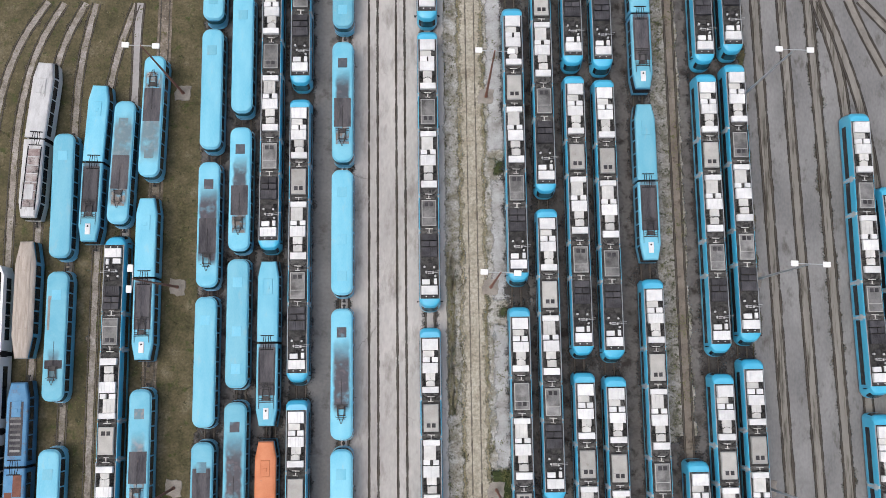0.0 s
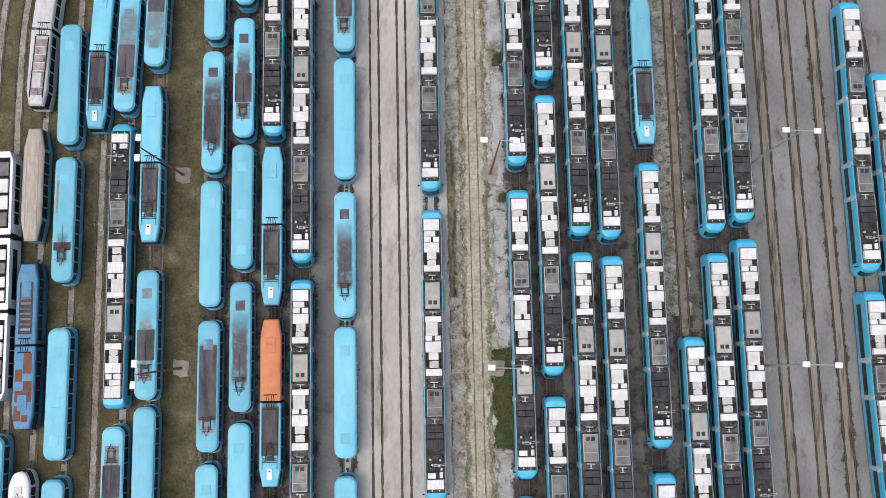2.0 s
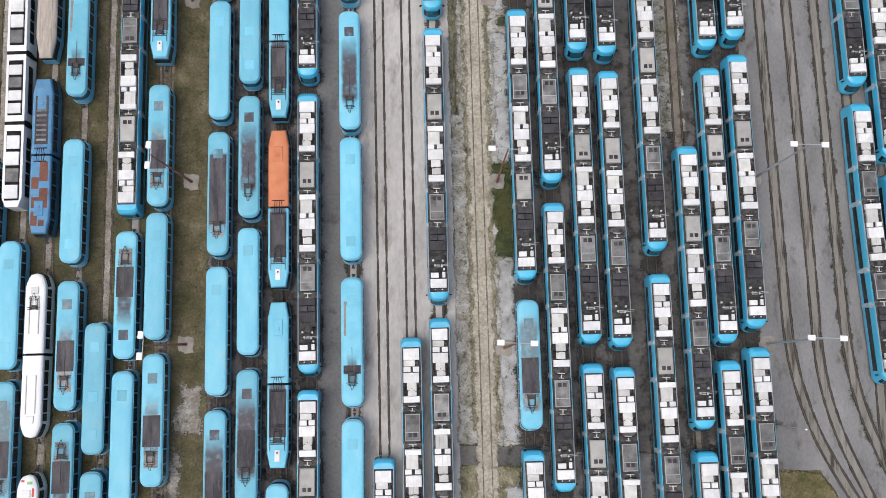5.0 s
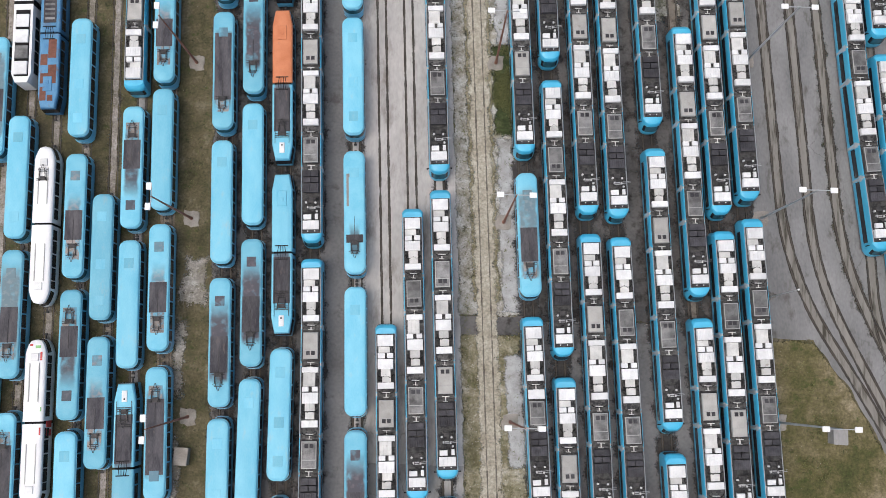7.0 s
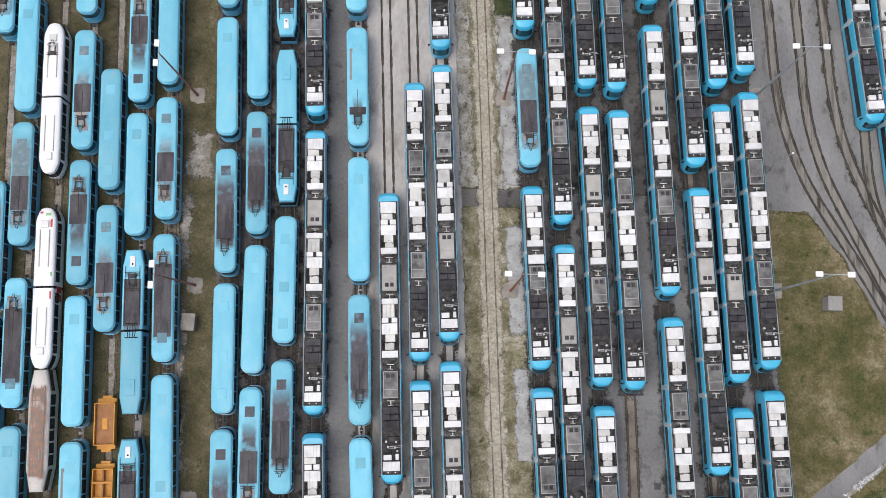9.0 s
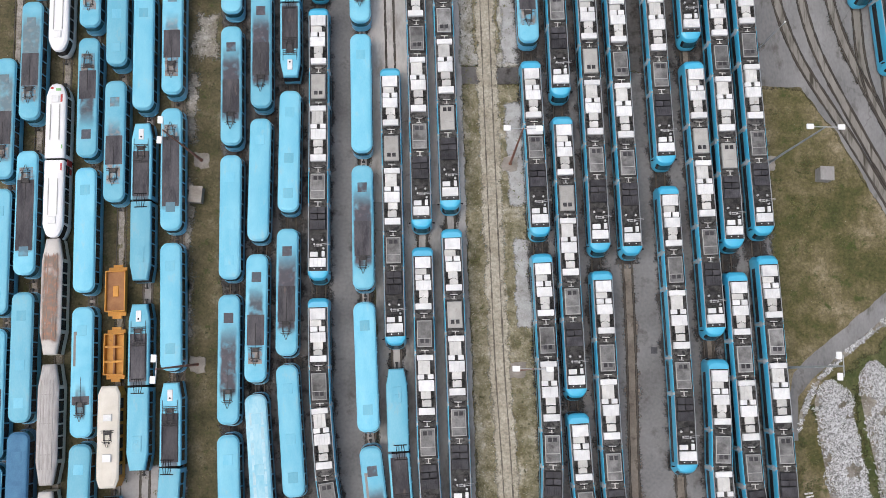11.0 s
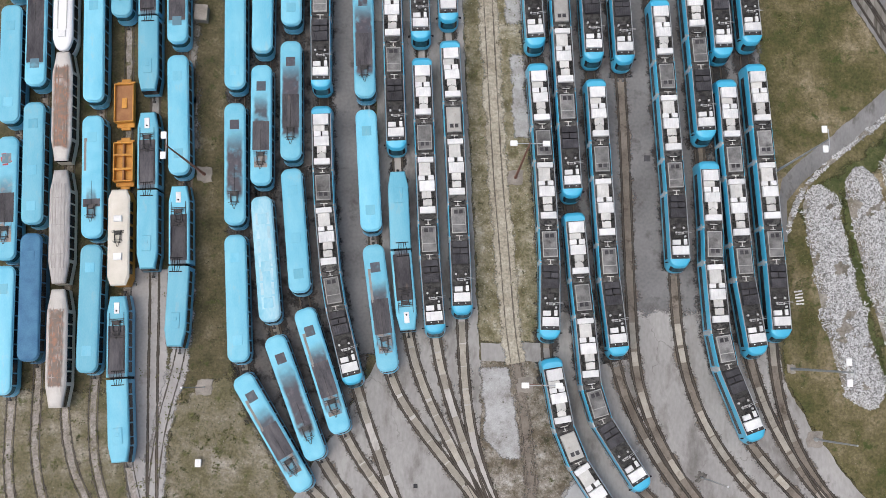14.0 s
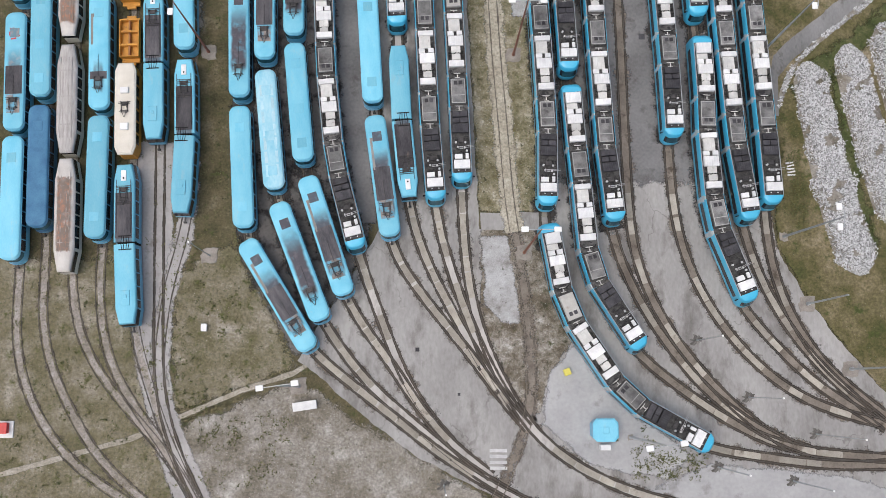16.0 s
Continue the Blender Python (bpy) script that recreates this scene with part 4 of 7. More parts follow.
def articulated(path, s0, label, north=M_BLUE, south=M_KTSOOT, side=M_SIDE, dark=True, flip=False, lamp=True):
    """Angular two-part car from s0 to s0 + 18 along a track. Pantograph half to the south, or to the north when flipped."""
    whole = path.seat(s0, s0 + 18.0)
    root = thing("articulated_tram", whole, label, "tram", "angular articulated trams")
    inv = whole.inverted()
    mid = path.at(s0 + 9.0)
    halves = []
    for a, b, turn in ((s0, s0 + 9.0, 0), (s0 + 9.0, s0 + 18.0, 180)):
        pa, pb = path.at(a), path.at(b)
        d = (pa - pb)
        halves.append(inv @ pose(mid.x, mid.y, 0, 0, 0, math.degrees(math.atan2(-d.x, d.y)) + turn))
    mats = (south, north) if flip else (north, south)
    articulated_half(root, halves[0], mats[0], side, dark and flip, lamp and flip, not (dark and flip))
    articulated_half(root, halves[1], mats[1], side, dark and not flip, lamp and not flip, not (dark and not flip))
    if north is M_WHITE_OLD:
        for i in range(7):
            part("roof_panel", "grimy_panel", lambda bm: box(bm, -0.62, 0.62, -0.42, 0.42, 3.0, 3.07, 0.03), M_PANEL_OLD, root, pose(0, -1.6 - i * 0.95, 0))
        for x in (-0.72, 0.72):
            part("roof_rail", "grimy_rail", lambda bm: box(bm, -0.04, 0.04, -8.0, -0.9, 3.0, 3.1, 0.01), M_DECK, root, pose(x, 0, 0))
    if north is M_WHITE_CLEAN:
        for k in (0, 1):
            def trunk(bm):
                for x in (-0.5, 0.5):
                    box(bm, x - 0.05, x + 0.05, 2.2, 6.3, 2.99, 3.11, 0.02)
            part("roof_duct", "white_roof_duct", trunk, M_CBOX, root, halves[k])
            part("roof_fan", "white_roof_fan", lambda bm: box(bm, -0.42, 0.42, 6.5, 7.3, 2.99, 3.16, 0.04), M_WBOX, root, halves[k])
        if "patches" not in label:
            pantograph(root, 3.05, 0.0, 0.9, halves[0] @ pose(0, 5.6, 0, 0, 0, 180))
    if "derelict" in label:
        for x, y, w, l in ((-0.4, 1.9, 0.9, 2.2), (0.5, 3.2, 0.8, 1.3), (-0.45, 4.9, 0.9, 2.2), (0.4, 5.4, 0.9, 1.2), (0.5, 7.2, 0.7, 1.6), (-0.3, 7.7, 0.6, 0.7)):
            part("rust_sheet", "rust_sheet_%.2f_%.1f" % (w, l), lambda bm: box(bm, -w / 2, w / 2, -l / 2, l / 2, 2.96, 3.022, 0.01), M_RUSTP, root, halves[1] @ pose(x, y, 0))
        part("roof_tray", "derelict_tray", lambda bm: box(bm, -0.72, 0.72, 1.2, 6.8, 2.99, 3.04, 0.01), M_MAT, root, halves[0])
        for k in range(9):
            part("slat", "derelict_slat", lambda bm: box(bm, -0.55, 0.55, -0.12, 0.12, 3.03, 3.1, 0.02), M_GBOX, root, halves[0] @ pose(0, 1.7 + k * 0.56, 0))
    if "patches" in label:
        for x, y, w, l, mt in ((-0.42, 8.2, 0.32, 0.22, M_RED), (0.3, 8.0, 0.55, 0.3, M_LIGHTGRN), (0.66, 7.0, 0.22, 0.9, M_RED), (0.82, -0.9, 0.16, 0.8, M_RED), (0.82, 1.4, 0.14, 0.45, M_LIGHTGRN)):
            part("paint_patch", "paint_patch_%.1f_%.1f" % (w, l), lambda bm: box(bm, -w / 2, w / 2, -l / 2, l / 2, 2.98, 3.025, 0.012), mt, root, pose(x, y, 0))
        for y in (-0.2, 0.7):
            part("paint_patch", "paint_patch_side", lambda bm: box(bm, 1.1, 1.16, -0.35, 0.35, 0.9, 2.1, 0.01), M_RED, root, pose(0, y - 0.9, 0))
    part("bellows", "joint_bellows", joint_bellows, M_BLACK, root)
    if north is not M_WHITE_CLEAN:
        part("joint_cabling", "joint_cables", joint_cables, M_BLACK, root)
    return root


# Five-part low-floor cars. Along the car, metres from the north tip.
WIDE = 1.16


FRONT = (0.72, 3.6)        # depth and power of the rounding in plan
REAR = (0.42, 6.0)
PROF_FRONT = [(0.28, 1.02, 0.25), (0.5, 1.13, 0.05), (0.85, WIDE, 0.0), (1.1, WIDE, 0.02), (1.45, WIDE, 0.08), (1.9, WIDE, 0.22), (2.35, 1.15, 0.36), (2.5, 1.15, 0.36), (2.72, 1.14, 0.42), (2.95, 1.13, 0.58), (3.12, 1.07, 0.95)]
PROF_REAR = [(0.28, 1.02, 0.2), (0.5, 1.13, 0.04), (0.85, WIDE, 0.0), (1.1, WIDE, 0.0), (1.45, WIDE, 0.02), (1.9, WIDE, 0.08), (2.35, 1.15, 0.14), (2.5, 1.15, 0.14), (2.72, 1.14, 0.18), (2.95, 1.13, 0.34), (3.12, 1.07, 0.6)]


def low_shell(length, nose_n, nose_s):
    """Section shell; the front slopes and rounds off, the rear is blunt."""
    def make(bm):
        h = length / 2
        rings = []
        for (z, w, bs), (_, _, bn) in zip(PROF_FRONT, PROF_REAR):
            r = []
            n = 9
            for end, nose, back, (a, p) in ((1, nose_n, bn, REAR), (-1, nose_s, bs, FRONT)):
                for i in range(n):
                    u = 1 - 2 * i / (n - 1)
                    u = math.copysign(abs(u) ** 0.7, u)
                    y = h - back - a * abs(u) ** p if nose else h
                    r.append((w * u * end, y * end, z))
            rings.append(r)
        loft(bm, rings)
        smooth_flat(bm, 30)
    return make


def low_screen(prof, plan, z0, z1, part_w):
    """Windscreen laid on the shell; its outer face stands a little proud."""
    def make(bm):
        n = 9
        a, p = plan
        rows = [[(w * u, -back - a * abs(u) ** p, z) for u in [part_w * (1 - 2 * i / (n - 1)) for i in range(n)]] for z, w, back in prof if z0 <= z <= z1]
        o = [[bm.verts.new((x, y + 0.025, z + 0.012)) for x, y, z in r] for r in rows]
        i_ = [[bm.verts.new((x, y - 0.02, z - 0.01)) for x, y, z in r] for r in rows]
        for g, f in ((o, 1), (i_, -1)):
            for a_, b_ in zip(g, g[1:]):
                for k in range(n - 1):
                    q = (a_[k], a_[k + 1], b_[k + 1], b_[k])
                    bm.faces.new(q[::-1] if f < 0 else q)
        for g0, g1 in ((o[0], i_[0]), (o[-1], i_[-1])):
            for k in range(n - 1):
                bm.faces.new((g0[k], g0[k + 1], g1[k + 1], g1[k]))
        bmesh.ops.recalc_face_normals(bm, faces=bm.faces[:])
        smooth_flat(bm, 60)
        # black surround along the rim
        for f in bm.faces:
            c = f.calc_center_median()
            f.material_index = int(abs(c.x) > part_w * 0.86)
    return make


def deck(length, n0, n1):
    def make(bm):
        box(bm, -1.02, 1.02, -length / 2 + n1, length / 2 - n0, 3.1, 3.135)
    return make


def edge_pipe(length, n0, n1):
    return lambda bm: tube(bm, (0, -length / 2 + n1, 3.16), (0, length / 2 - n0, 3.16), 0.05, 5)


def casing(w, l, h, ribs=0):
    """Equipment casing; ribs: the raised panels of its lid, parted by grooves."""
    def make(bm):
        if not ribs:
            box(bm, -w / 2, w / 2, -l / 2, l / 2, 3.12, 3.12 + h, 0.03)
            return
        z = 3.12 + h
        sec = [(-w / 2, 3.12), (-w / 2, z - 0.03)]
        for i in range(ribs):
            x0, x1 = -w / 2 + w * i / ribs, -w / 2 + w * (i + 1) / ribs
            sec += [(x0 + 0.025, z), (x1 - 0.025, z), (x1, z - 0.03)]
        sec += [(w / 2, 3.12)]
        loft(bm, [[(x, y, zz) for x, zz in sec] for y in (l / 2, -l / 2)])
    return make


def cowl(l):
    """Long casing with a pale rim round its sunken lid, and a cross seam."""
    def make(bm):
        z = 3.5
        xs, ys = (-0.8, -0.72, 0.72, 0.8), (-l / 2, -l / 2 + 0.09, -0.18 * l - 0.03, -0.18 * l + 0.03, l / 2 - 0.09, l / 2)
        top = {}
        for a, x in enumerate(xs):
            for b, y in enumerate(ys):
                top[a, b] = bm.verts.new((x, y, z - (0.05 if a in (0, 3) or b in (0, 5) else 0.0)))
        low = {k: bm.verts.new((v.co.x, v.co.y, 3.12)) for k, v in top.items() if k[0] in (0, 3) or k[1] in (0, 5)}
        for a in range(3):
            for b in range(5):
                f = bm.faces.new((top[a, b], top[a + 1, b], top[a + 1, b + 1], top[a, b + 1]))
                f.material_index = 0 if a == 1 and b in (1, 3) else 1
        rim = [(a, 0) for a in range(4)] + [(3, b) for b in range(1, 6)] + [(a, 5) for a in (2, 1, 0)] + [(0, b) for b in (4, 3, 2, 1)]
        for p, q in zip(rim, rim[1:] + rim[:1]):
            bm.faces.new((low[p], low[q], top[q], top[p]))
        lids = [f for f in bm.faces if f.material_index == 0 and f.normal.z > 0.9 or f.calc_center_median().z > z - 0.001 and f.material_index == 0]
        for f in lids:
            for g in bmesh.ops.inset_individual(bm, faces=[f], thickness=0.02, depth=-0.03)["faces"]:
                g.material_index = 1
    return make


def grille(bm):
    box(bm, -0.2, 0.2, -0.22, 0.22, 3.47, 3.525, 0.01)
    for i in range(4):
        y = -0.15 + i * 0.1
        box(bm, -0.17, 0.17, y - 0.018, y + 0.018, 3.52, 3.545)


def cable_loom(seed, l):
    """Sagging bundle of stiff cables, lashed into one, lying beside a casing."""
    def make(bm):
        r = random.Random(seed)
        n = 9
        rings = []
        for i in range(n):
            y = -l / 2 + l * i / (n - 1)
            dx, wd = 0.05 * math.sin(i * 1.9 + seed), 0.15 + 0.05 * r.random()
            top = [0.1 + 0.16 * r.random() for _ in range(4)]
            rings.append([(dx + wd * cx, y, 3.13 + cz) for cx, cz in ((1, 0), (0.85, top[0]), (0.5, 0.06), (0.2, top[1]), (-0.1, 0.05), (-0.45, top[2]), (-0.7, 0.05), (-0.9, top[3] * 0.8), (-1, 0))])
        loft(bm, rings[::-1])
    return make


def cross_cable(seed):
    def make(bm):
        r = random.Random(seed)
        hose(bm, [(-0.85 + 1.7 * i / 8, 0.1 * r.uniform(-1, 1) + 0.16 * math.cos(i * 1.57), 3.2 + 0.06 * r.random()) for i in range(9)], 0.035, 5)
    return make


def curl_cable(bm):
    """Stiff black cable that bends over beside a casing."""
    hose(bm, [(0.3 * math.cos(a), 0.26 * math.sin(a), 3.2 + 0.1 * math.sin(a)) for a in [math.pi * (0.2 + 1.1 * i / 8) for i in range(9)]], 0.04, 5)
    tube(bm, (0.24, 0.15, 3.14), (0.3, -0.3, 3.2), 0.05, 5)


def marker_strip(bm):
    """Dark strip with two small white lamps."""
    box(bm, -0.7, 0.7, -0.09, 0.09, 3.12, 3.22, 0.02)
    for x in (-0.38, 0.38):
        tube(bm, (x, 0, 3.2), (x, 0, 3.29), 0.06, 8)
    for f in bm.faces:
        f.material_index = int(f.calc_center_median().z > 3.24)


def joint_hose(bm):
    """Pale hose arching across the roof beside a gangway."""
    hose(bm, [(0.8 * math.cos(a), 0.34 * math.sin(a), 3.2 + 0.05 * math.sin(a)) for a in [math.pi * i / 10 for i in range(11)]], 0.045, 5)


def gangway(bm):
    rings = []
    for i in range(11):
        y = -0.34 + i * 0.068
        k = 0.05 * (i % 2)
        rings.append([(x, y, z) for x, z in ((1.13 - k, 0.4), (1.2 - k, 2.5), (1.12 - k, 3.04 - k), (-1.12 + k, 3.04 - k), (-1.2 + k, 2.5), (-1.13 + k, 0.4))])
    loft(bm, rings[::-1])


def gangway_links(bm):
    """Pale forked link over the joint."""
    box(bm, -0.06, 0.06, -0.28, 0.2, 3.16, 3.24, 0.02)
    tube(bm, (-0.4, 0.24, 3.2), (0.4, 0.2, 3.2), 0.05, 5)
    tube(bm, (-0.3, -0.26, 3.19), (0.25, -0.3, 3.19), 0.035, 5)


def gangway_pad(bm):
    box(bm, -0.97, 0.97, -0.34, 0.34, 2.97, 3.14, 0.03)
    for sx in (-1, 1):
        hose(bm, [(sx * (0.25 + 0.07 * i), 0.12 * (-1) ** i, 3.13 + 0.06 * (i % 2)) for i in range(9)], 0.05, 5)
        hose(bm, [(sx * 0.92, -0.45 + 0.1 * i, 3.14 + 0.07 * math.sin(i * 0.35)) for i in range(10)], 0.04, 5)


def low_mirror(bm):
    box(bm, -0.04, 0.3, -0.04, 0.04, 2.3, 2.36)
    box(bm, 0.22, 0.4, -0.06, 0.06, 1.95, 2.35, 0.03)


LAY_LONG = [("n", 0.0, 7.55), ("p", 7.85, 11.55), ("m", 11.85, 19.1), ("q", 19.4, 22.95), ("s", 23.25, 31.9)]
LAY_SHORT = [("n", 0.0, 7.55), ("p2", 7.85, 11.9), ("s", 12.2, 20.85)]


def low_floor(path, s0, lay, label, beige=(False, False), flip=False):
    total = lay[-1][2]
    s0 += 0.2
    rr = random.Random(LOW_COUNT[0])
    ref = path.seat(s0, s0 + total)
    if flip:
        ref = ref @ HALF_TURN
    root = thing("low_floor_tram", ref, label, "tram", "low-floor articulated trams")
    inv = ref.inverted()
    for i, (kind, a, b) in enumerate(lay):
        if flip:
            m = inv @ path.seat(s0 + total - b, s0 + total - a) @ HALF_TURN
        else:
            m = inv @ path.seat(s0 + a, s0 + b)
        l = b - a
        h = l / 2
        body = part("body", "low_shell_%s" % kind, low_shell(l, kind == "n", kind == "s"), M_TBLUE, root, m)
        part("roof_deck", "low_deck_%s" % kind, deck(l, 1.2 if kind == "n" else 0.1, 1.35 if kind == "s" else 0.1), M_WDECK if kind in "nm" else M_SDECK, body)
        for x in (-1.035, 1.035) if kind in "nms" else ():
            part("edge_pipe", "low_pipe_%s" % kind, edge_pipe(l, 1.2 if kind == "n" else 0.1, 1.35 if kind == "s" else 0.1), M_POLE_G, body, pose(x, 0, 0))
        g0, g1 = {"n": (-h + 0.12, h - 1.5), "s": (-h + 1.5, h - 0.12)}.get(kind, (-h + 0.12, h - 0.12))
        for sgn in (-1, 1):
            def glazing(bm):
                box(bm, -0.012, 0.02, g0, g1, 1.2, 2.1, 0.008)
                for k in range(1, int((g1 - g0) / 1.3)):
                    y = g0 + (g1 - g0) * k / int((g1 - g0) / 1.3)
                    box(bm, 0.0, 0.03, y - 0.03, y + 0.03, 1.2, 2.1)
            part("window_band", "low_glazing_" + kind, glazing, M_GLASS, body, pose(sgn * WIDE, 0, 0) @ (Matrix() if sgn > 0 else Matrix.Diagonal((-1, 1, 1, 1))))
        if kind in "ns":
            part("bogie", "bogie", bogie, M_BLACK, body, pose(0, {"n": -0.6, "m": 0, "s": 0.8}[kind], 0))
        if kind in "ns":
            e = pose(0, h if kind == "n" else -h, 0, 0, 0, 0 if kind == "n" else 180)
            if kind == "s":
                part("windscreen", "low_screen_front", low_screen(PROF_FRONT, FRONT, 1.44, 2.36, 0.8), (M_SCREEN, M_GLASS), body, e)
            else:
                part("windscreen", "low_screen_rear", low_screen(PROF_REAR, REAR, 1.44, 2.36, 0.84), (M_SCREEN, M_GLASS), body, e)
            for sgn in (-1, 1) if kind == "s" else ():
                part("mirror", "low_mirror", low_mirror, M_BLACK, body, e @ pose(sgn * 1.05, -1.1, 0, 0, 0, 0 if sgn > 0 else 180))

        def put(w, l_, hh, y, x=0.0, mat=M_WBOX, ribs=0, name="equipment_box"):
            part(name, "casing_%.2f_%.2f_%.2f_%d" % (w, l_, hh, ribs), casing(w, l_, hh, ribs), mat, body, pose(x, y, 0))
        def bundles(rows):
            for k, (y, ll) in enumerate(rows):
                for sx in (-1, 1):
                    part("cable_loom", "cable_loom_%d_%.1f" % ((k + sx) % 3, ll), cable_loom((k + sx) % 3, ll), M_LOOM, body, pose(sx * (0.68 + 0.04 * (k % 2)), y, 0))
        jit = lambda q=0.05: rr.uniform(-q, q)
        if kind == "n":
            put(1.68, 1.2, 0.42, h - 1.95, jit(), M_WBOX, 5)
            put(1.22, 0.66, 0.2, h - 2.92, -0.22 + jit(), M_CBOX)
            part("roof_cable", "curl_cable", curl_cable, M_BLACK, body, pose(0.5, h - 2.85, 0))
            put(0.76, 0.56, 0.32, h - 3.57, -0.46 + jit(0.03))
            put(0.66, 0.56, 0.34, h - 3.57, 0.46 + jit(0.03))
            put(1.66, 1.05, 0.42, h - 4.46, jit(), M_WBOX, 6)
            bundles(((h - 5.35, 0.72), (h - 6.05, 0.6)))
            put(1.02, 0.76, 0.26, h - 5.37, jit(), M_CBOX, 2)
            part("roof_cable", "cross_cable_2", cross_cable(2), M_BLACK, body, pose(0, h - 5.78, 0.12))
            put(0.94, 0.62, 0.24, h - 6.08, jit(), M_CBOX)
            put(1.74, 0.66, 0.44, h - 6.75, jit(), M_WBOX)
        elif kind == "m":
            put(1.74, 0.58, 0.44, h - 0.42, jit(), M_WBOX)
            put(1.28, 1.44, 0.28, h - 1.46, -0.12 + jit(), M_CBOX, 3)
            part("cable_loom", "cable_loom_1_0.8", cable_loom(1, 0.8), M_LOOM, body, pose(0.68, h - 1.75, 0))
            put(0.7, 0.52, 0.3, h - 2.46, -0.5 + jit(0.03))
            put(0.62, 0.52, 0.34, h - 2.46, 0.5 + jit(0.03))
            put(1.68, 1.15, 0.42, h - 3.4, jit(), M_WBOX, 6)
            bundles(((h - 4.35, 0.7), (h - 5.2, 0.7)))
            put(1.05, 0.78, 0.26, h - 4.38, jit(), M_CBOX, 2)
            part("roof_cable", "cross_cable_3", cross_cable(3), M_BLACK, body, pose(0, h - 4.82, 0.12))
            put(0.98, 0.76, 0.24, h - 5.25, jit(), M_CBOX)
            put(1.72, 0.72, 0.42, h - 6.1, jit(), M_WBOX, 2)
        elif kind in "pq" or kind == "p2":
            bei = beige[0] if kind == "p" else beige[1]
            if kind == "p2":
                put(1.74, 1.0, 0.34, h - 0.65)
            cl = 2.85 if kind != "p2" else 2.5
            cy = 0.0 if kind != "p2" else -0.6
            part("cooling_cowl", "cowl_%.2f" % cl, cowl(cl), (M_BBOX if bei else M_GBOX, M_RIM), body, pose(0, cy, 0))
            gy = cy + ((-cl * 0.27) if kind == "p" else cl * 0.33)
            for gx in (-0.27, 0.27):
                part("fan_grille", "fan_grille", grille, M_DBOX, body, pose(gx, gy, 0))
        elif kind == "s":
            put(1.62, 0.66, 0.40, h - 0.62, 0, M_DBOX, 2, "resistor_box")
            for sx in (-1, 1):
                put(0.8, 0.58, 0.36, h - 1.34, sx * 0.43, M_DBOX, 0, "resistor_box")
            put(1.7, 1.0, 0.42, h - 2.25, 0, M_DBOX, 7, "resistor_box")
            pantograph(root, 3.15, 0.0, 0.95, m @ pose(0, h - 4.2, 0))

            def gear(bm):
                for x, y in ((-0.35, 0.2), (0.38, 0.1), (-0.55, 0.75), (0.5, 0.7), (0.62, -0.25)):
                    tube(bm, (x, y, 3.13), (x, y, 3.4), 0.12, 8)
                tube(bm, (-0.35, 0.2, 3.3), (1.4, 0.34, 3.34), 0.022, 5)
                tube(bm, (0.38, 0.1, 3.3), (1.4, 0.18, 3.34), 0.022, 5)
                box(bm, -0.4, 0.45, 0.0, 0.3, 3.12, 3.16)
            part("arrester", "low_gear", gear, M_HOSE, body, pose(0, h - 4.6, 0))
            put(0.85, 0.55, 0.34, h - 5.5, -0.36 + jit())
            put(0.34, 0.62, 0.28, h - 5.45, 0.6 + jit(0.03))
            put(1.76, 0.95, 0.42, h - 6.4, jit(0.03), M_WBOX, 4)
            part("marker_strip", "roof_marker_strip", marker_strip, (M_DBOX, M_LAMP), body, pose(0, h - 7.05, 0))
            part("roof_cable", "cross_cable_4", cross_cable(4), M_BLACK, body, pose(0, h - 5.1, 0))
            part("cable_loom", "cable_loom_2_0.8", cable_loom(2, 0.8), M_LOOM, body, pose(0.6, h - 3.7, 0))
        if i:
            g0, g1 = lay[i - 1][2], a
            if flip:
                j = inv @ path.seat(s0 + total - g1 - 0.3, s0 + total - g0 + 0.3) @ HALF_TURN
            else:
                j = inv @ path.seat(s0 + g0 - 0.3, s0 + g1 + 0.3)
            part("bellows", "gangway", gangway, M_GREYB, root, j)
            part("joint_cover", "gangway_pad", gangway_pad, M_LOOM, root, j)
            part("joint_linkage", "gangway_links", gangway_links, M_CBOX, root, j)
            if lay[i - 1][0] in "nm":
                part("hose", "joint_hose", joint_hose, M_BLACK, root, j @ pose(0, 0.42, 0, 0, 0, 180))
            if kind in "m":
                part("hose", "joint_hose", joint_hose, M_BLACK, root, j @ pose(0, -0.42, 0))
    return root


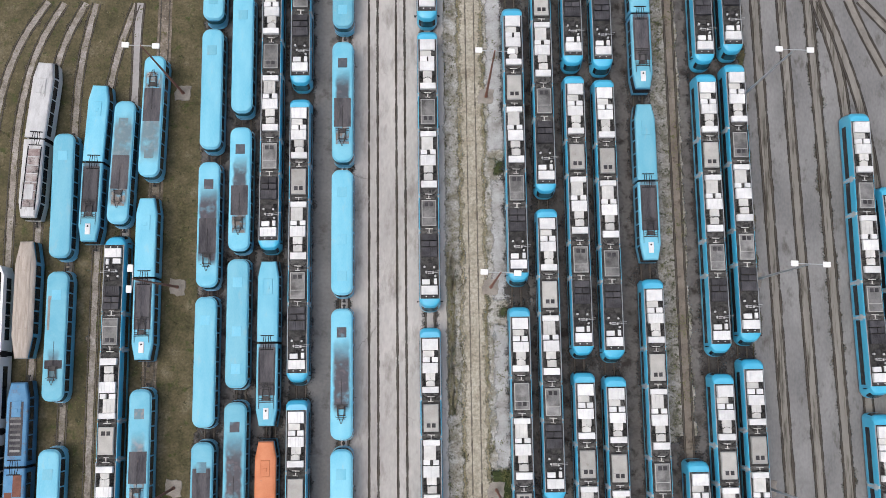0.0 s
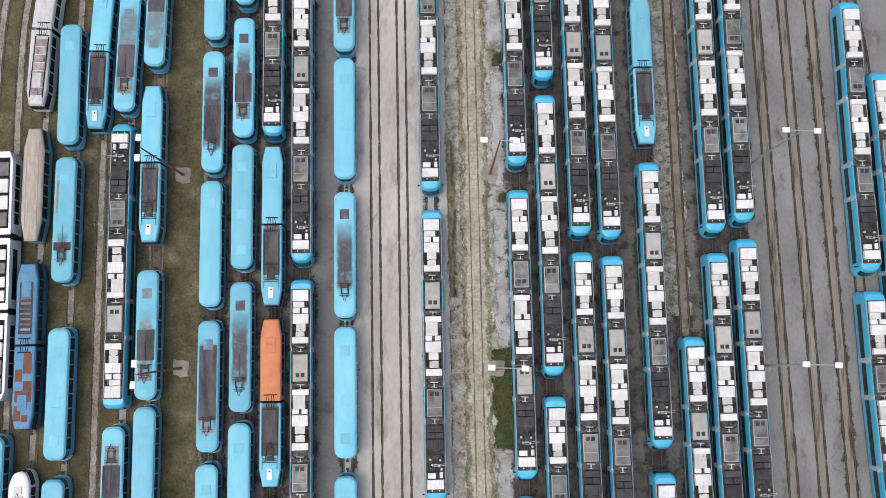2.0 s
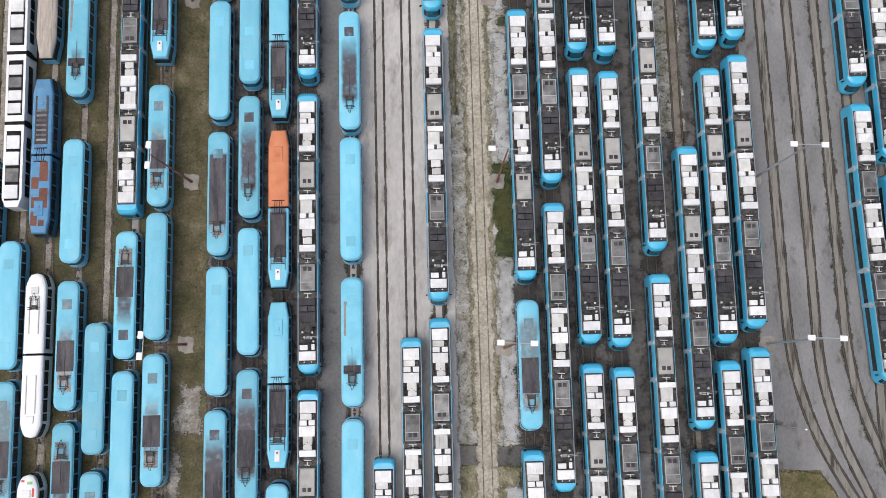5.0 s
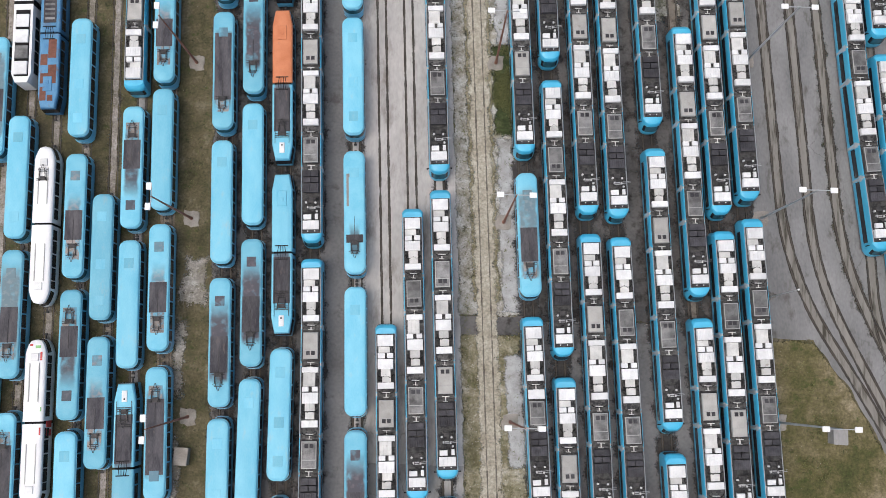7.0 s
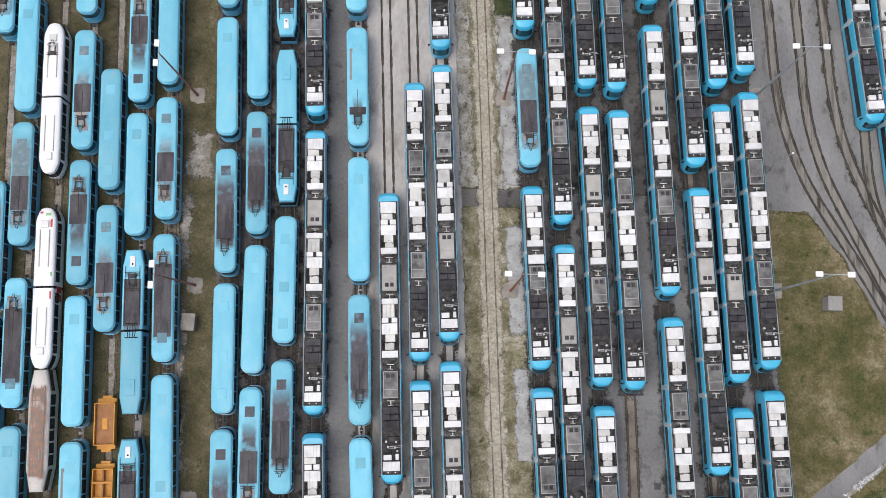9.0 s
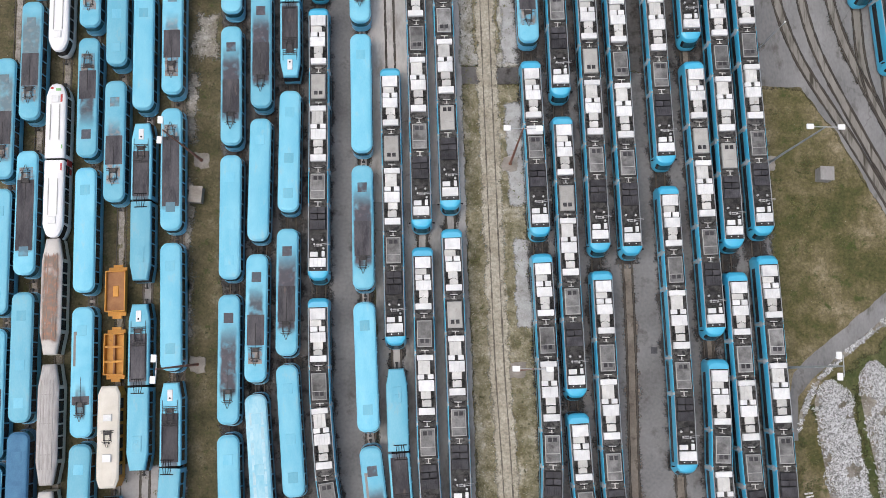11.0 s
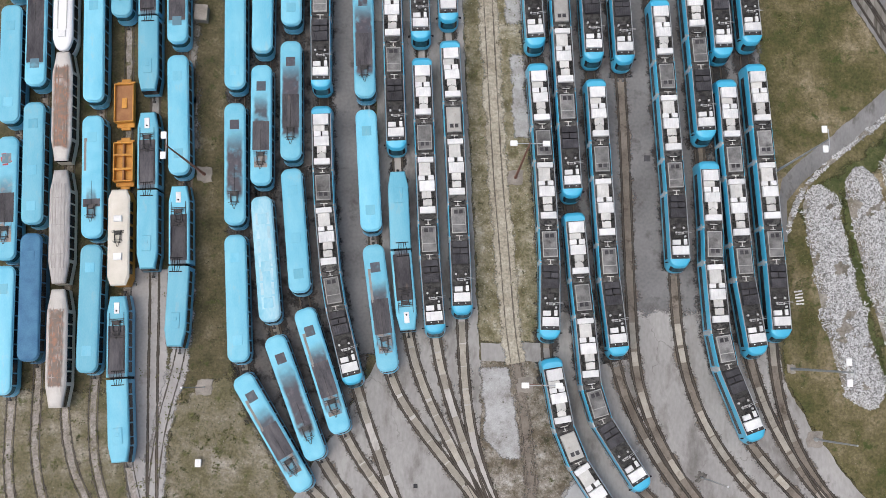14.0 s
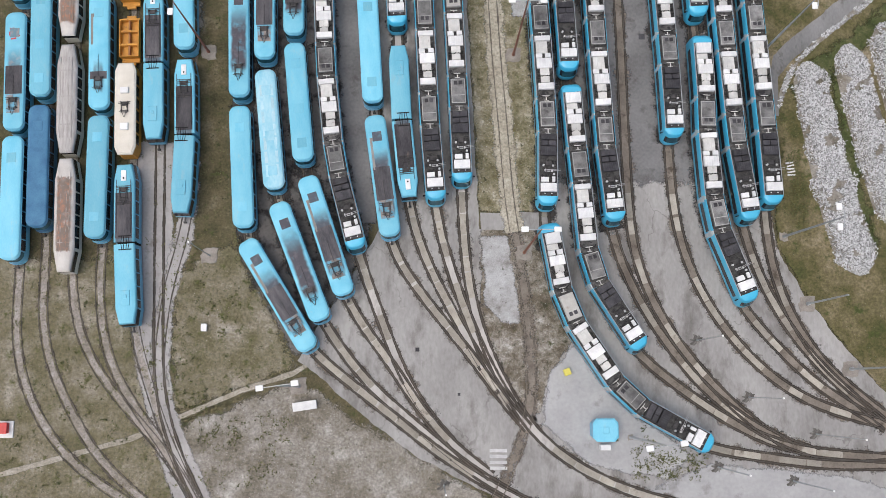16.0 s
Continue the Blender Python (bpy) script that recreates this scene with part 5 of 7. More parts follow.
# Older cars with narrowing ends and a ridged canvas roof
def vintage(m, roof_mat, side, label, ribs=False, length=12.6):
    root = thing("vintage_tram", m, label, "tram", "vintage trams")
    h = length / 2

    def body(bm):
        loft(bm, [taper_outline(w, l, nw, 2.4, z) for z, w, l, nw in ((0.4, 1.08, h - 0.1, 0.66), (0.6, 1.18, h + 0.05, 0.74), (1.4, 1.2, h + 0.05, 0.76), (2.5, 1.09, h - 0.08, 0.68))])
        smooth_flat(bm, 20)

    def roof(bm):
        loft(bm, [taper_outline(w, l, nw, 2.4, z) for z, w, l, nw in ((2.505, 1.14, h + 0.05, 0.7), (2.6, 1.12, h, 0.68), (2.8, 0.9, h - 0.25, 0.5), (2.9, 0.55, h - 0.7, 0.3), (2.94, 0.2, h - 1.3, 0.12))])
        smooth_flat(bm, 40)
    part("body", "vintage_body_%.1f" % length, body, side, root)
    r = part("roof", "vintage_roof_%.1f" % length, roof, roof_mat, root)

    def boards(bm):
        for x in (-0.62, -0.3, 0.3, 0.62):
            box(bm, x - 0.05, x + 0.05, -h + 1.6, h - 1.6, 2.9 - abs(x) * 0.09, 2.965 - abs(x) * 0.09)
        for y in (-h * 0.5, 0.1, h * 0.5):
            box(bm, -0.7, 0.7, y - 0.05, y + 0.05, 2.9, 2.95)
    part("roof_boarding", "vintage_boards_%.1f" % length, boards, roof_mat, r)
    n = 6
    step = (length - 5.0) / n
    for i in range(n):
        y = -h + 2.5 + step * (i + 0.5)
        for sgn in (-1, 1):
            part("window", "vintage_pane_%.2f" % step, lambda bm: box(bm, -0.01, 0.02, -step * 0.43, step * 0.43, 1.45, 2.42, 0.008), M_GLASS, root, pose(sgn * 1.345, y, 0, 0, -5.7, 0 if sgn > 0 else 180))
    for k in (0, 180):
        def screens(bm):
            ribbon(bm, [(1.13, h - 2.2), (0.75, h - 0.02), (-0.75, h - 0.02), (-1.13, h - 2.2)], 1.5, 2.3, 0.03)
        part("windscreen", "vintage_screen_%.1f" % length, screens, M_GLASS, root, pose(0, 0, 0, 0, 0, k))
    for y in (-h * 0.45, h * 0.45):
        part("bogie", "bogie", bogie, M_BLACK, root, pose(0, y, 0))
    return root


# Older three-part car with boxed roof gear
def boxy_articulated(path, s0, label):
    total = 27.2
    ref = path.seat(s0, s0 + total)
    root = thing("articulated_tram", ref, label, "tram", "white articulated trams")
    inv = ref.inverted()
    cuts = ((0.0, 9.3), (9.7, 17.5), (17.9, 27.2))
    for k, (a, b) in enumerate(cuts):
        m = inv @ path.seat(s0 + a, s0 + b)
        h = (b - a) / 2
        n0, n1 = (0.7 if k == 0 else 1.12), (0.7 if k == 2 else 1.12)

        def shell_(bm):
            loft(bm, [[(w, h - 1.0, z), (n0 * w / 1.12, h, z), (-n0 * w / 1.12, h, z), (-w, h - 1.0, z), (-w, -h + 1.0, z), (-n1 * w / 1.12, -h, z), (n1 * w / 1.12, -h, z), (w, -h + 1.0, z)] for z, w in ((0.35, 1.05), (0.6, 1.14), (2.5, 1.12), (3.05, 1.08))])
            smooth_flat(bm, 20)
        body = part("body", "boxy_shell_%d" % k, shell_, M_WHITE_CLEAN, root, m)
        part("roof_deck", "boxy_deck_%d" % k, lambda bm: box(bm, -0.8, 0.8, -h + 0.7, h - 0.7, 3.03, 3.07), M_DECK, body)
        n = 4
        for i in range(n):
            y0 = -h + 0.9 + (2 * h - 1.8) * i / n
            y1 = y0 + (2 * h - 1.8) / n - 0.35
            part("equipment_box", "boxy_box_%.2f_%d" % (y1 - y0, i % 2), lambda bm: box(bm, -0.72, 0.72, -(y1 - y0) / 2, (y1 - y0) / 2, 3.06, 3.3 - 0.08 * (i % 2), 0.04), M_GBOX if (i + k) % 3 == 0 else M_WBOX, body, pose(0, (y0 + y1) / 2, 0))
        for i in range(5):
            y = -h + 1.2 + (2 * h - 2.4) * (i + 0.5) / 5
            for sgn in (-1, 1):
                part("window", "boxy_pane_%d" % k, lambda bm: box(bm, -0.012, 0.022, -0.62, 0.62, 1.4, 2.4, 0.008), M_GLASS, body, pose(sgn * 1.125, y, 0, 0, 0, 0 if sgn > 0 else 180))
        if k != 1:
            part("bogie", "bogie", bogie, M_BLACK, body, pose(0, 2.5 if k == 0 else -2.5, 0))
        if k:
            j = inv @ path.seat(s0 + cuts[k - 1][1] - 0.3, s0 + a + 0.3)
            part("bellows", "gangway", gangway, M_BLACK, root, j)
    return root


def tub_wagon(m, label, braced):
    """Short open works wagon."""
    root = thing("works_wagon", m, label, "wagon", "works wagons")
    part("frame", "wagon_frame", lambda bm: (box(bm, -1.0, 1.0, -2.7, 2.7, 0.6, 0.95, 0.03), box(bm, -0.5, 0.5, -3.0, -2.68, 0.62, 0.9), box(bm, -0.5, 0.5, 2.68, 3.0, 0.62, 0.9)), M_AMBER, root)

    def tub(bm):
        rim, low = [(x, y) for x, y in ((1.05, 2.2), (-1.05, 2.2), (-1.05, -2.2), (1.05, -2.2))], 0.96
        for (x0, y0), (x1, y1) in zip(rim, rim[1:] + rim[:1]):
            box(bm, min(x0, x1) - 0.06, max(x0, x1) + 0.06, min(y0, y1) - 0.06, max(y0, y1) + 0.06, low, 1.75, 0.02)
    part("tub", "wagon_tub", tub, M_AMBER, root)
    part("floor", "wagon_floor_%d" % braced, lambda bm: box(bm, -0.97, 0.97, -2.12, 2.12, 0.96, 1.35 if not braced else 1.1), M_BROWN if not braced else M_AMBER, root)
    if braced:
        part("beam", "wagon_beam", lambda bm: box(bm, -0.1, 0.1, -2.13, 2.13, 1.12, 1.6, 0.02), M_BROWN, root)
        for y in (-0.8, 0.8):
            part("cross_beam", "wagon_cross", lambda bm: box(bm, -0.98, 0.98, -0.12, 0.12, 1.12, 1.7, 0.02), M_AMBER, root, pose(0, y, 0))
    else:
        part("hatch", "wagon_hatch", lambda bm: box(bm, -0.3, 0.3, -0.6, 0.6, 1.36, 1.48, 0.04), M_AMBER, root)
    part("bogie", "bogie", bogie, M_BLACK, root)


def works_car(m):
    """Works car with cream roof and orange sides."""
    root = thing("works_tram", m, "works tram with cream roof and orange sides", "tram")
    h = 5.3
    out = lambda w, l, z: [(w, l - 0.9, z), (w * 0.7, l, z), (-w * 0.7, l, z), (-w, l - 0.9, z), (-w, -l + 0.9, z), (-w * 0.7, -l, z), (w * 0.7, -l, z), (w, -l + 0.9, z)]
    part("body", "works_body", lambda bm: loft(bm, [out(w, l, z) for z, w, l in ((0.4, 1.05, h - 0.1), (0.6, 1.12, h), (2.6, 1.1, h - 0.05))]), M_AMBER, root)
    roof = part("roof", "works_roof", lambda bm: loft(bm, [out(w, l, z) for z, w, l in ((2.602, 1.18, h + 0.05), (2.75, 1.18, h), (2.9, 1.0, h - 0.2), (2.95, 0.5, h - 0.7))]), M_CREAM, root)
    for y, l in ((2.0, 0.7), (-2.2, 0.8)):
        part("equipment_box", "works_box_%.1f" % l, lambda bm: box(bm, -0.45, 0.45, -l / 2, l / 2, 2.93, 3.2, 0.04), M_WBOX, roof, pose(0, y, 0))
    pantograph(root, 2.95, -0.1, 0.9)
    for i in range(6):
        for sgn in (-1, 1):
            part("window", "works_pane", lambda bm: box(bm, -0.01, 0.025, -0.55, 0.55, 1.5, 2.4, 0.008), M_GLASS, root, pose(sgn * 1.11, -3.5 + 1.4 * i, 0, 0, 0, 0 if sgn > 0 else 180))
    for y in (-2.6, 2.6):
        part("bogie", "bogie", bogie, M_BLACK, root, pose(0, y, 0))

# ---- tracks and what stands on them ----
LEAN = 0.049          # the yard's tracks run this much to the east for each metre south


def lane(u, y0, y1, *bend, head=()):
    """Straight track that passes x = u at y = 0, from y0 south to y1; head leads into it from the north and bend out of it to the south."""
    mid = [(u - LEAN * y, y) for y in (y0, y0 * 0.66 + y1 * 0.34, y0 * 0.34 + y1 * 0.66, y1)]
    return Path([*head, *mid, *bend])


LABELS = {
    "trailer": "light blue four-axle tram trailer with smooth rounded roof",
    "motor": "light blue four-axle tram with soot-stained roof and folded pantograph",
    "artic": "light blue angular articulated tram with grey pantograph roof half",
    "low": "blue low-floor five-part tram with white roof equipment boxes",
}
LOW_COUNT = [0]


def stable(path, row):
    """Park cars on a track. Each entry: kind and y of its north end, and options after a colon."""
    for kind, y in row:
        kind, _, opt = kind.partition(":")
        s = path.at_y(y)
        if kind == "b":
            roof = {"pale": M_PALE, "dark": M_DULL}.get(opt, M_BLUE)
            lab = {"pale": "faded whitish-blue tram trailer with streaked roof", "dark": "dusty dark blue tram trailer"}.get(opt, LABELS["trailer"])
            car = four_axle(path.seat(s - 0.1, s + 13.7), roof, False, lab, 1 + RND.randrange(3))
            if opt == "pale":
                for k in range(14):
                    part("roof_panel", "pale_panel", lambda bm: box(bm, -0.34, 0.34, -0.66, 0.66, 2.975, 3.004, 0.012), M_BLEACH, car, pose(0.4 * (-1) ** k, -4.9 + (k // 2) * 1.55, 0))
        elif kind == "t":
            v = opt[0]
            roof, mat, plate = SOOT_KINDS[v]
            lab = {"e": "light blue four-axle tram with mostly clean roof and folded pantograph", "b": "light blue four-axle tram with long dark roof mat and folded pantograph",
                   "g": "light blue four-axle tram with peeling sooty roof and folded pantograph"}.get(v, LABELS["motor"])
            four_axle(path.seat(s - 0.1, s + 13.7), roof, True, lab, 1, mat, "r" in opt, plate, v in "eg", "w" in opt)
        elif kind == "k":
            if opt == "white":
                articulated(path, s, "white articulated tram with plain white roof", M_WHITE_CLEAN, M_WHITE_CLEAN, M_WHITE_CLEAN, False, False, False)
            elif opt == "patch":
                articulated(path, s, "white articulated tram with red and green paint patches", M_WHITE_CLEAN, M_WHITE_CLEAN, M_WHITE_CLEAN, False, False, False)
            elif opt == "grimy":
                articulated(path, s, "grimy white articulated tram with stained roof", M_WHITE_OLD, M_WHITE_OLD, M_WBOX, False, False, False)
            elif opt == "rust":
                articulated(path, s, "derelict blue articulated tram with rust-patched roof", M_SOOT_R, M_SOOT_R, M_DULL, False, False, False)
            elif opt == "orange":
                articulated(path, s, "articulated tram with orange north half and sooty blue half", M_ORANGE, M_KTSOOT)
            else:
                articulated(path, s, LABELS["artic"], flip="r" in opt)
        elif kind == "l":
            LOW_COUNT[0] += 1
            low_floor(path, s, LAY_LONG, LABELS["low"], (RND.random() < 0.45, RND.random() < 0.12), "r" in opt)
        elif kind == "ls":
            low_floor(path, s, LAY_SHORT, "short blue low-floor tram with white roof equipment boxes", (False, False))
        elif kind == "v":
            roof, lab = {"beige": (M_BEIGE_ROOF, "vintage tram with bleached beige canvas roof"), "brown": (M_BROWN_ROOF, "vintage tram with brown rusted roof"),
                         "grey": (M_GREY_ROOF, "vintage tram with grey ridged canvas roof"), "rust": (M_RUST_ROOF, "vintage white tram with rust-brown roof")}[opt]
            vintage(path.seat(s, s + 12.6), roof, M_SIDE if opt == "beige" else M_CREAM, lab)


TRACKS = {}
T = TRACKS
T["ya"] = lane(-50.2, 24, -102, (-45.1, -109.9), (-43.9, -114.8), (-41.5, -119.3), (-37.6, -123.7), (-34.6, -125.7), (-30.5, -128.2), (-24, -131.5), head=[(-46.8, 41.8), (-48.9, 38.5), (-50.1, 35.3), (-51, 31.6)])
T["yb"] = lane(-47.4, 28, -101, (-42.4, -107.8), (-41, -113.2), (-38.4, -118.1), (-35.6, -122.5), (-31.7, -126.1), (-28.4, -128.6), (-22, -132.5), head=[(-44.9, 41.7), (-46.7, 38.5), (-47.7, 35.4)])
T["yc"] = lane(-44.4, 22, -98, (-39.4, -103.6), (-38.4, -109), (-36.2, -113.2), (-33.1, -116.9), (-30.9, -119.3), (-27.9, -122.5), (-25.6, -126.0), (-22.6, -131.5), head=[(-42.4, 41.8), (-44, 38.5), (-45, 35)])
T["yd"] = lane(-40.9, 20, -97, (-36.4, -102.7), (-35.8, -109), (-34.1, -114), (-31.4, -117.7), (-28.3, -121.7), (-25.3, -126.1), (-22.2, -131.8), head=[(-41.2, 41.8), (-42.1, 37.2), (-42.4, 32.6), (-42.4, 28.6)])
T["ye"] = lane(-37.8, 18, -104, (-32.3, -109), (-31.1, -112.8), (-29.6, -116.9), (-28.6, -119.7), (-26.6, -123.7), (-25.3, -126.1), (-22.2, -131.8), head=[(-36.6, 42), (-37.5, 39), (-38.2, 35.8), (-38.8, 32.1)])
T["yf"] = lane(-34.75, 18, -93, (-30, -99.2), (-29.7, -105.6), (-29.5, -111.5), (-29.2, -115.2), (-28.3, -118.9), (-26.6, -123.3), (-24.8, -126.5), (-21.8, -132.0), head=[(-36.1, 42.1), (-36.3, 39.5), (-36, 35.6), (-35.8, 31.1)])
T["yg"] = lane(-31.5, 26, -95, (-27.5, -99.6), (-28.7, -103.5), (-29.1, -107.3), (-29.4, -111.5), (-29.2, -115.2), head=[(-33.2, 42.6), (-33.1, 40.3), (-32.9, 36.2)])
T["ma"] = lane(-24.8, 60, -99, (-19, -102.5), (-12.6, -111.3), (-8.8, -114.4), (-5.7, -116.8), (-2.1, -119.6), (2.2, -122.9), (7.7, -126.2), (14.5, -129.6))
T["mb"] = lane(-21.4, 60, -94, (-11.3, -108.4), (-9.3, -111.2), (-7.1, -114.1), (-4, -117), (0.4, -120.6), (4.1, -123.6), (7.7, -125.9), (14.5, -129.4))
T["mc"] = lane(-18.1, 60, -91, (-8.2, -106.8), (-6.3, -109.6), (-4, -112.4), (-2.1, -115.5), (-0.3, -118.2), (2.8, -121.5), (7.1, -124.8))
T["md"] = lane(-14.85, 60, -88, (-6.8, -103), (-5.5, -106.5), (-4.4, -109.3), (-3.3, -112.4), (-1.8, -115.5), (-0.1, -118), (2.8, -121.2))
T["me"] = lane(-10.1, 60, -85, (-3.5, -100.7), (-1.3, -103.9), (1.3, -107.4), (4.1, -110.6), (6.3, -113.6), (8.4, -116.7), (11.2, -119.7))
T["mf"] = lane(-6.85, 60, -92, (-1.5, -97.1), (-0.2, -100.7), (1.4, -104.2), (3.2, -107.4), (5.2, -111.1), (6.7, -113.9), (8.8, -116.7))
T["mg"] = lane(-3.7, 60, -94, (1.6, -98.4), (2.8, -102.3), (3.8, -105.5), (5, -108.6), (6.6, -112.4), (8.5, -116.1), (10.6, -118.8))
T["mh"] = lane(-0.55, 60, -93, (4.1, -97.1), (4.4, -101), (4.9, -104.8), (5.7, -108.3), (6.9, -111.7), (8.5, -114.8), (11.4, -119.8), (15.2, -123), (18.8, -125.1), (22.5, -126.6), (28, -128.0), (36, -129.0))
T["dt"] = lane(4.4, 60, -78, (8.7, -83.7), (9.6, -95.8), (10.3, -99.7), (11.1, -104.8), (11.5, -109.9), (11.7, -114.8), (11.5, -117.9), (10.9, -120.3), (9.7, -122.7), (8.4, -125.7), (5.4, -131.5))
T["ra"] = lane(9.15, 60, -92, (13.2, -97.3), (14.1, -101.1), (14.7, -105.2), (16.3, -108.8), (18, -111.3), (20, -114.8), (21.6, -116.3), (23.6, -117.8), (26.8, -120), (30.5, -121.9), (36.3, -122.7), (40, -123.3), (45, -123.8), (50.6, -123.7))
T["rb"] = lane(12.45, 60, -88, (17.2, -91.2), (17.5, -97.6), (17.7, -100.8), (18.4, -103.2), (19.2, -105.1), (20.3, -106.6), (21.7, -109.4), (22.9, -111.1), (27.3, -114.8), (30.4, -117), (34, -119.4), (37.7, -121.2), (42, -122.3), (50.6, -123))
T["rc"] = lane(15.95, 60, -95, (21.2, -98.6), (22.3, -102.2), (23.8, -105.4), (25.6, -108.6), (28, -112), (30.7, -115.4), (34.1, -118.2), (38.3, -120.9), (43.2, -122.5))
T["rd"] = lane(19.3, 60, -70, (22.9, -83.6), (23.1, -93.7), (23.4, -99.6), (24.5, -103.5), (25.7, -106.3), (27.8, -110.1), (30.2, -113.2), (32.9, -116.3), (35.9, -119.1), (40.1, -121.8))
T["re"] = lane(23.8, 60, -84, (28, -90.3), (28.4, -96.3), (29.4, -100.9), (30.9, -104.7), (33, -108.2), (36.3, -112.3), (39.9, -115.4), (44.2, -117.6), (50.9, -119.4))
T["rf"] = lane(27.75, 60, -82, (31.6, -86.4), (31.8, -92.7), (32.1, -95.5), (32.6, -98.2), (33.8, -102.2), (35.1, -105.8), (38.3, -109.8), (40.7, -112.3), (43.7, -115.4), (46.8, -117.2), (50.9, -119.7))
T["rg"] = lane(30.9, 60, -94, (36.4, -98.2), (37.2, -101.5), (38.6, -105), (40.9, -109.1), (43.3, -112.3), (46.9, -116), (50.9, -119.4))
T["rh"] = lane(34.2, 60, -92, (38.8, -96.9), (39, -100.2), (39.9, -104.7), (41.6, -108.5), (43.9, -112.3), (47.5, -115.7), (51, -118.5))
T["k1"] = Path([(35.9, 45.5), (36.8, 29), (39.8, -23.1), (40.1, -28.4), (40.6, -32.3), (41.7, -36.1), (43.4, -40.6), (45.3, -43.7), (47.1, -46.6), (49.4, -50.6), (52.4, -56.2), (57, -64.5)])
T["k2"] = Path([(39, 45.6), (40, 29.2), (43.2, -24.4), (43.4, -29.6), (43.8, -33.5), (44.8, -37.3), (46.1, -41.1), (47.5, -43.6), (49.2, -47.3), (51.2, -51.2), (54.2, -56.8), (59, -65)])
T["k3"] = Path([(42.2, 45.8), (43.3, 29.3), (46.4, -24.3), (46.7, -29.5), (47.3, -33.4), (48.3, -37.2), (49.6, -40.5), (51, -43.5), (52.2, -46), (54.4, -50.5), (58, -57), (62, -64)])
T["ri"] = Path([(43, 45.8), (44.2, 42.3), (45.3, 39.6), (45.9, 36.2), (46.4, 32.1), (47, 16), (47.9, 0), (48.9, -18), (50.4, -34.3), (50.4, -38.5), (50.8, -42.3), (51.8, -45), (54.6, -50.6), (58.4, -57.2)])
T["rj"] = Path([(43.7, 45.8), (45.2, 42.4), (46.5, 38.3), (47.7, 34.9), (49.6, 24), (50.6, 8), (51.9, -16), (52.8, -34), (54, -50)])
T["ne"] = Path([(47, 46), (48.9, 41.4), (51.2, 36.9)])
T["nf"] = Path([(48.4, 46), (51.5, 42.6), (55, 39)])

stable(T["ya"], [("t:f", -11.6), ("t:f", -42.8), ("b", -57.85), ("t:cw", -73.3), ("b", -87.8)])
stable(T["yb"], [("b", -20.8), ("t:f", -36.0), ("t:br", -53.5), ("b", -69.3), ("b:dark", -84.2)])
stable(T["yc"], [("k:grimy", 33.6), ("v:beige", 13.1), ("k:rust", -1.9), ("k:white", -23.9), ("k:patch", -45.3), ("v:brown", -63.2), ("v:grey", -76.9), ("v:rust", -90.2)])
stable(T["yd"], [("b", 25.2), ("t:e", 9.8), ("b", -9.1), ("t:c", -25.0), ("t:dr", -40.2), ("b", -55.3), ("t:e", -70.8), ("b", -85.4)])
stable(T["ye"], [("k", 31.2), ("b", -29.5), ("t:c", -45.2), ("k:r", -90.7)])
stable(T["yf"], [("t:f", 29.2), ("l:r", 14.6), ("t:dr", -19.35), ("b", -34.6), ("k:r", -49.8), ("k:r", -70.05)])
stable(T["yg"], [("t:fr", 34.6), ("k", 18.6), ("t:c", -2.5), ("b", -17.2), ("t:c", -32.7), ("t:br", -48.3), ("b", -63.6), ("k:r", -78.45)])
stable(T["ma"], [("b", 53.0), ("b", 38.0), ("t:h", 22.6), ("b", 7.65), ("t:b", -7.8), ("b", -23.0), ("t:h", -38.5), ("b", -53.6), ("t:a", -69.2), ("b", -84.2), ("t:g", -99.6)])
stable(T["mb"], [("b", 42.3), ("t:d", 26.7), ("b", 11.9), ("t:a", -3.5), ("b", -18.6), ("t:h", -34.1), ("b", -49.3), ("t:d", -64.7), ("b:pale", -79.9), ("t:a", -95.3)])
stable(T["mc"], [("l", 44.9), ("k", 12.1), ("k:orange", -7.1), ("k", -26.4), ("b", -46.0), ("t:h", -61.8), ("b", -76.7), ("t:g", -92.3)])
stable(T["md"], [("l", 63.7), ("l", 30.7), ("l", -2.5), ("l", -35.6), ("l", -68.9)])
stable(T["me"], [("b", 52.7), ("t:d", 37.1), ("b", 22.3), ("t:a", 6.9), ("b", -8.0), ("t:e", -23.8), ("b", -39.1), ("t:h", -54.5), ("b", -69.8), ("t:g", -85.2)])
stable(T["mf"], [("l", -42.6), ("k", -76.6)])
stable(T["mg"], [("l", -29.7), ("l", -63.1)])
stable(T["mh"], [("l", 71.9), ("l", 39.2), ("l", 5.7), ("l", -27.5), ("l", -61.0)])
stable(T["ra"], [("l", 42.4), ("l", 8.3), ("t:f", -25.8), ("ls", -41.4), ("l", -63.6), ("l", -97.0)])
stable(T["rb"], [("l", 52.4), ("l", 19.3), ("l", -14.3), ("l", -47.9), ("l", -80.9)])
stable(T["rc"], [("l", 67.3), ("l", 34.7), ("l", 1.5), ("l", -32.0), ("l", -65.4)])
stable(T["rd"], [("l", 67.0), ("l", 34.4), ("l", 1.2), ("l", -32.3)])
stable(T["re"], [("k", 51.0), ("k", 31.5), ("l", 11.9), ("l", -22.0), ("l", -55.7)])
stable(T["rf"], [("l", -7.4), ("l", -41.1), ("l", -74.9)])
stable(T["rg"], [("l", 68.1), ("l", 35.5), ("l", 1.9), ("l", -31.3), ("l", -65.3)])
stable(T["rh"], [("l", 69.4), ("l", 36.8), ("l", 3.6), ("l", -29.8), ("l", -63.4)])
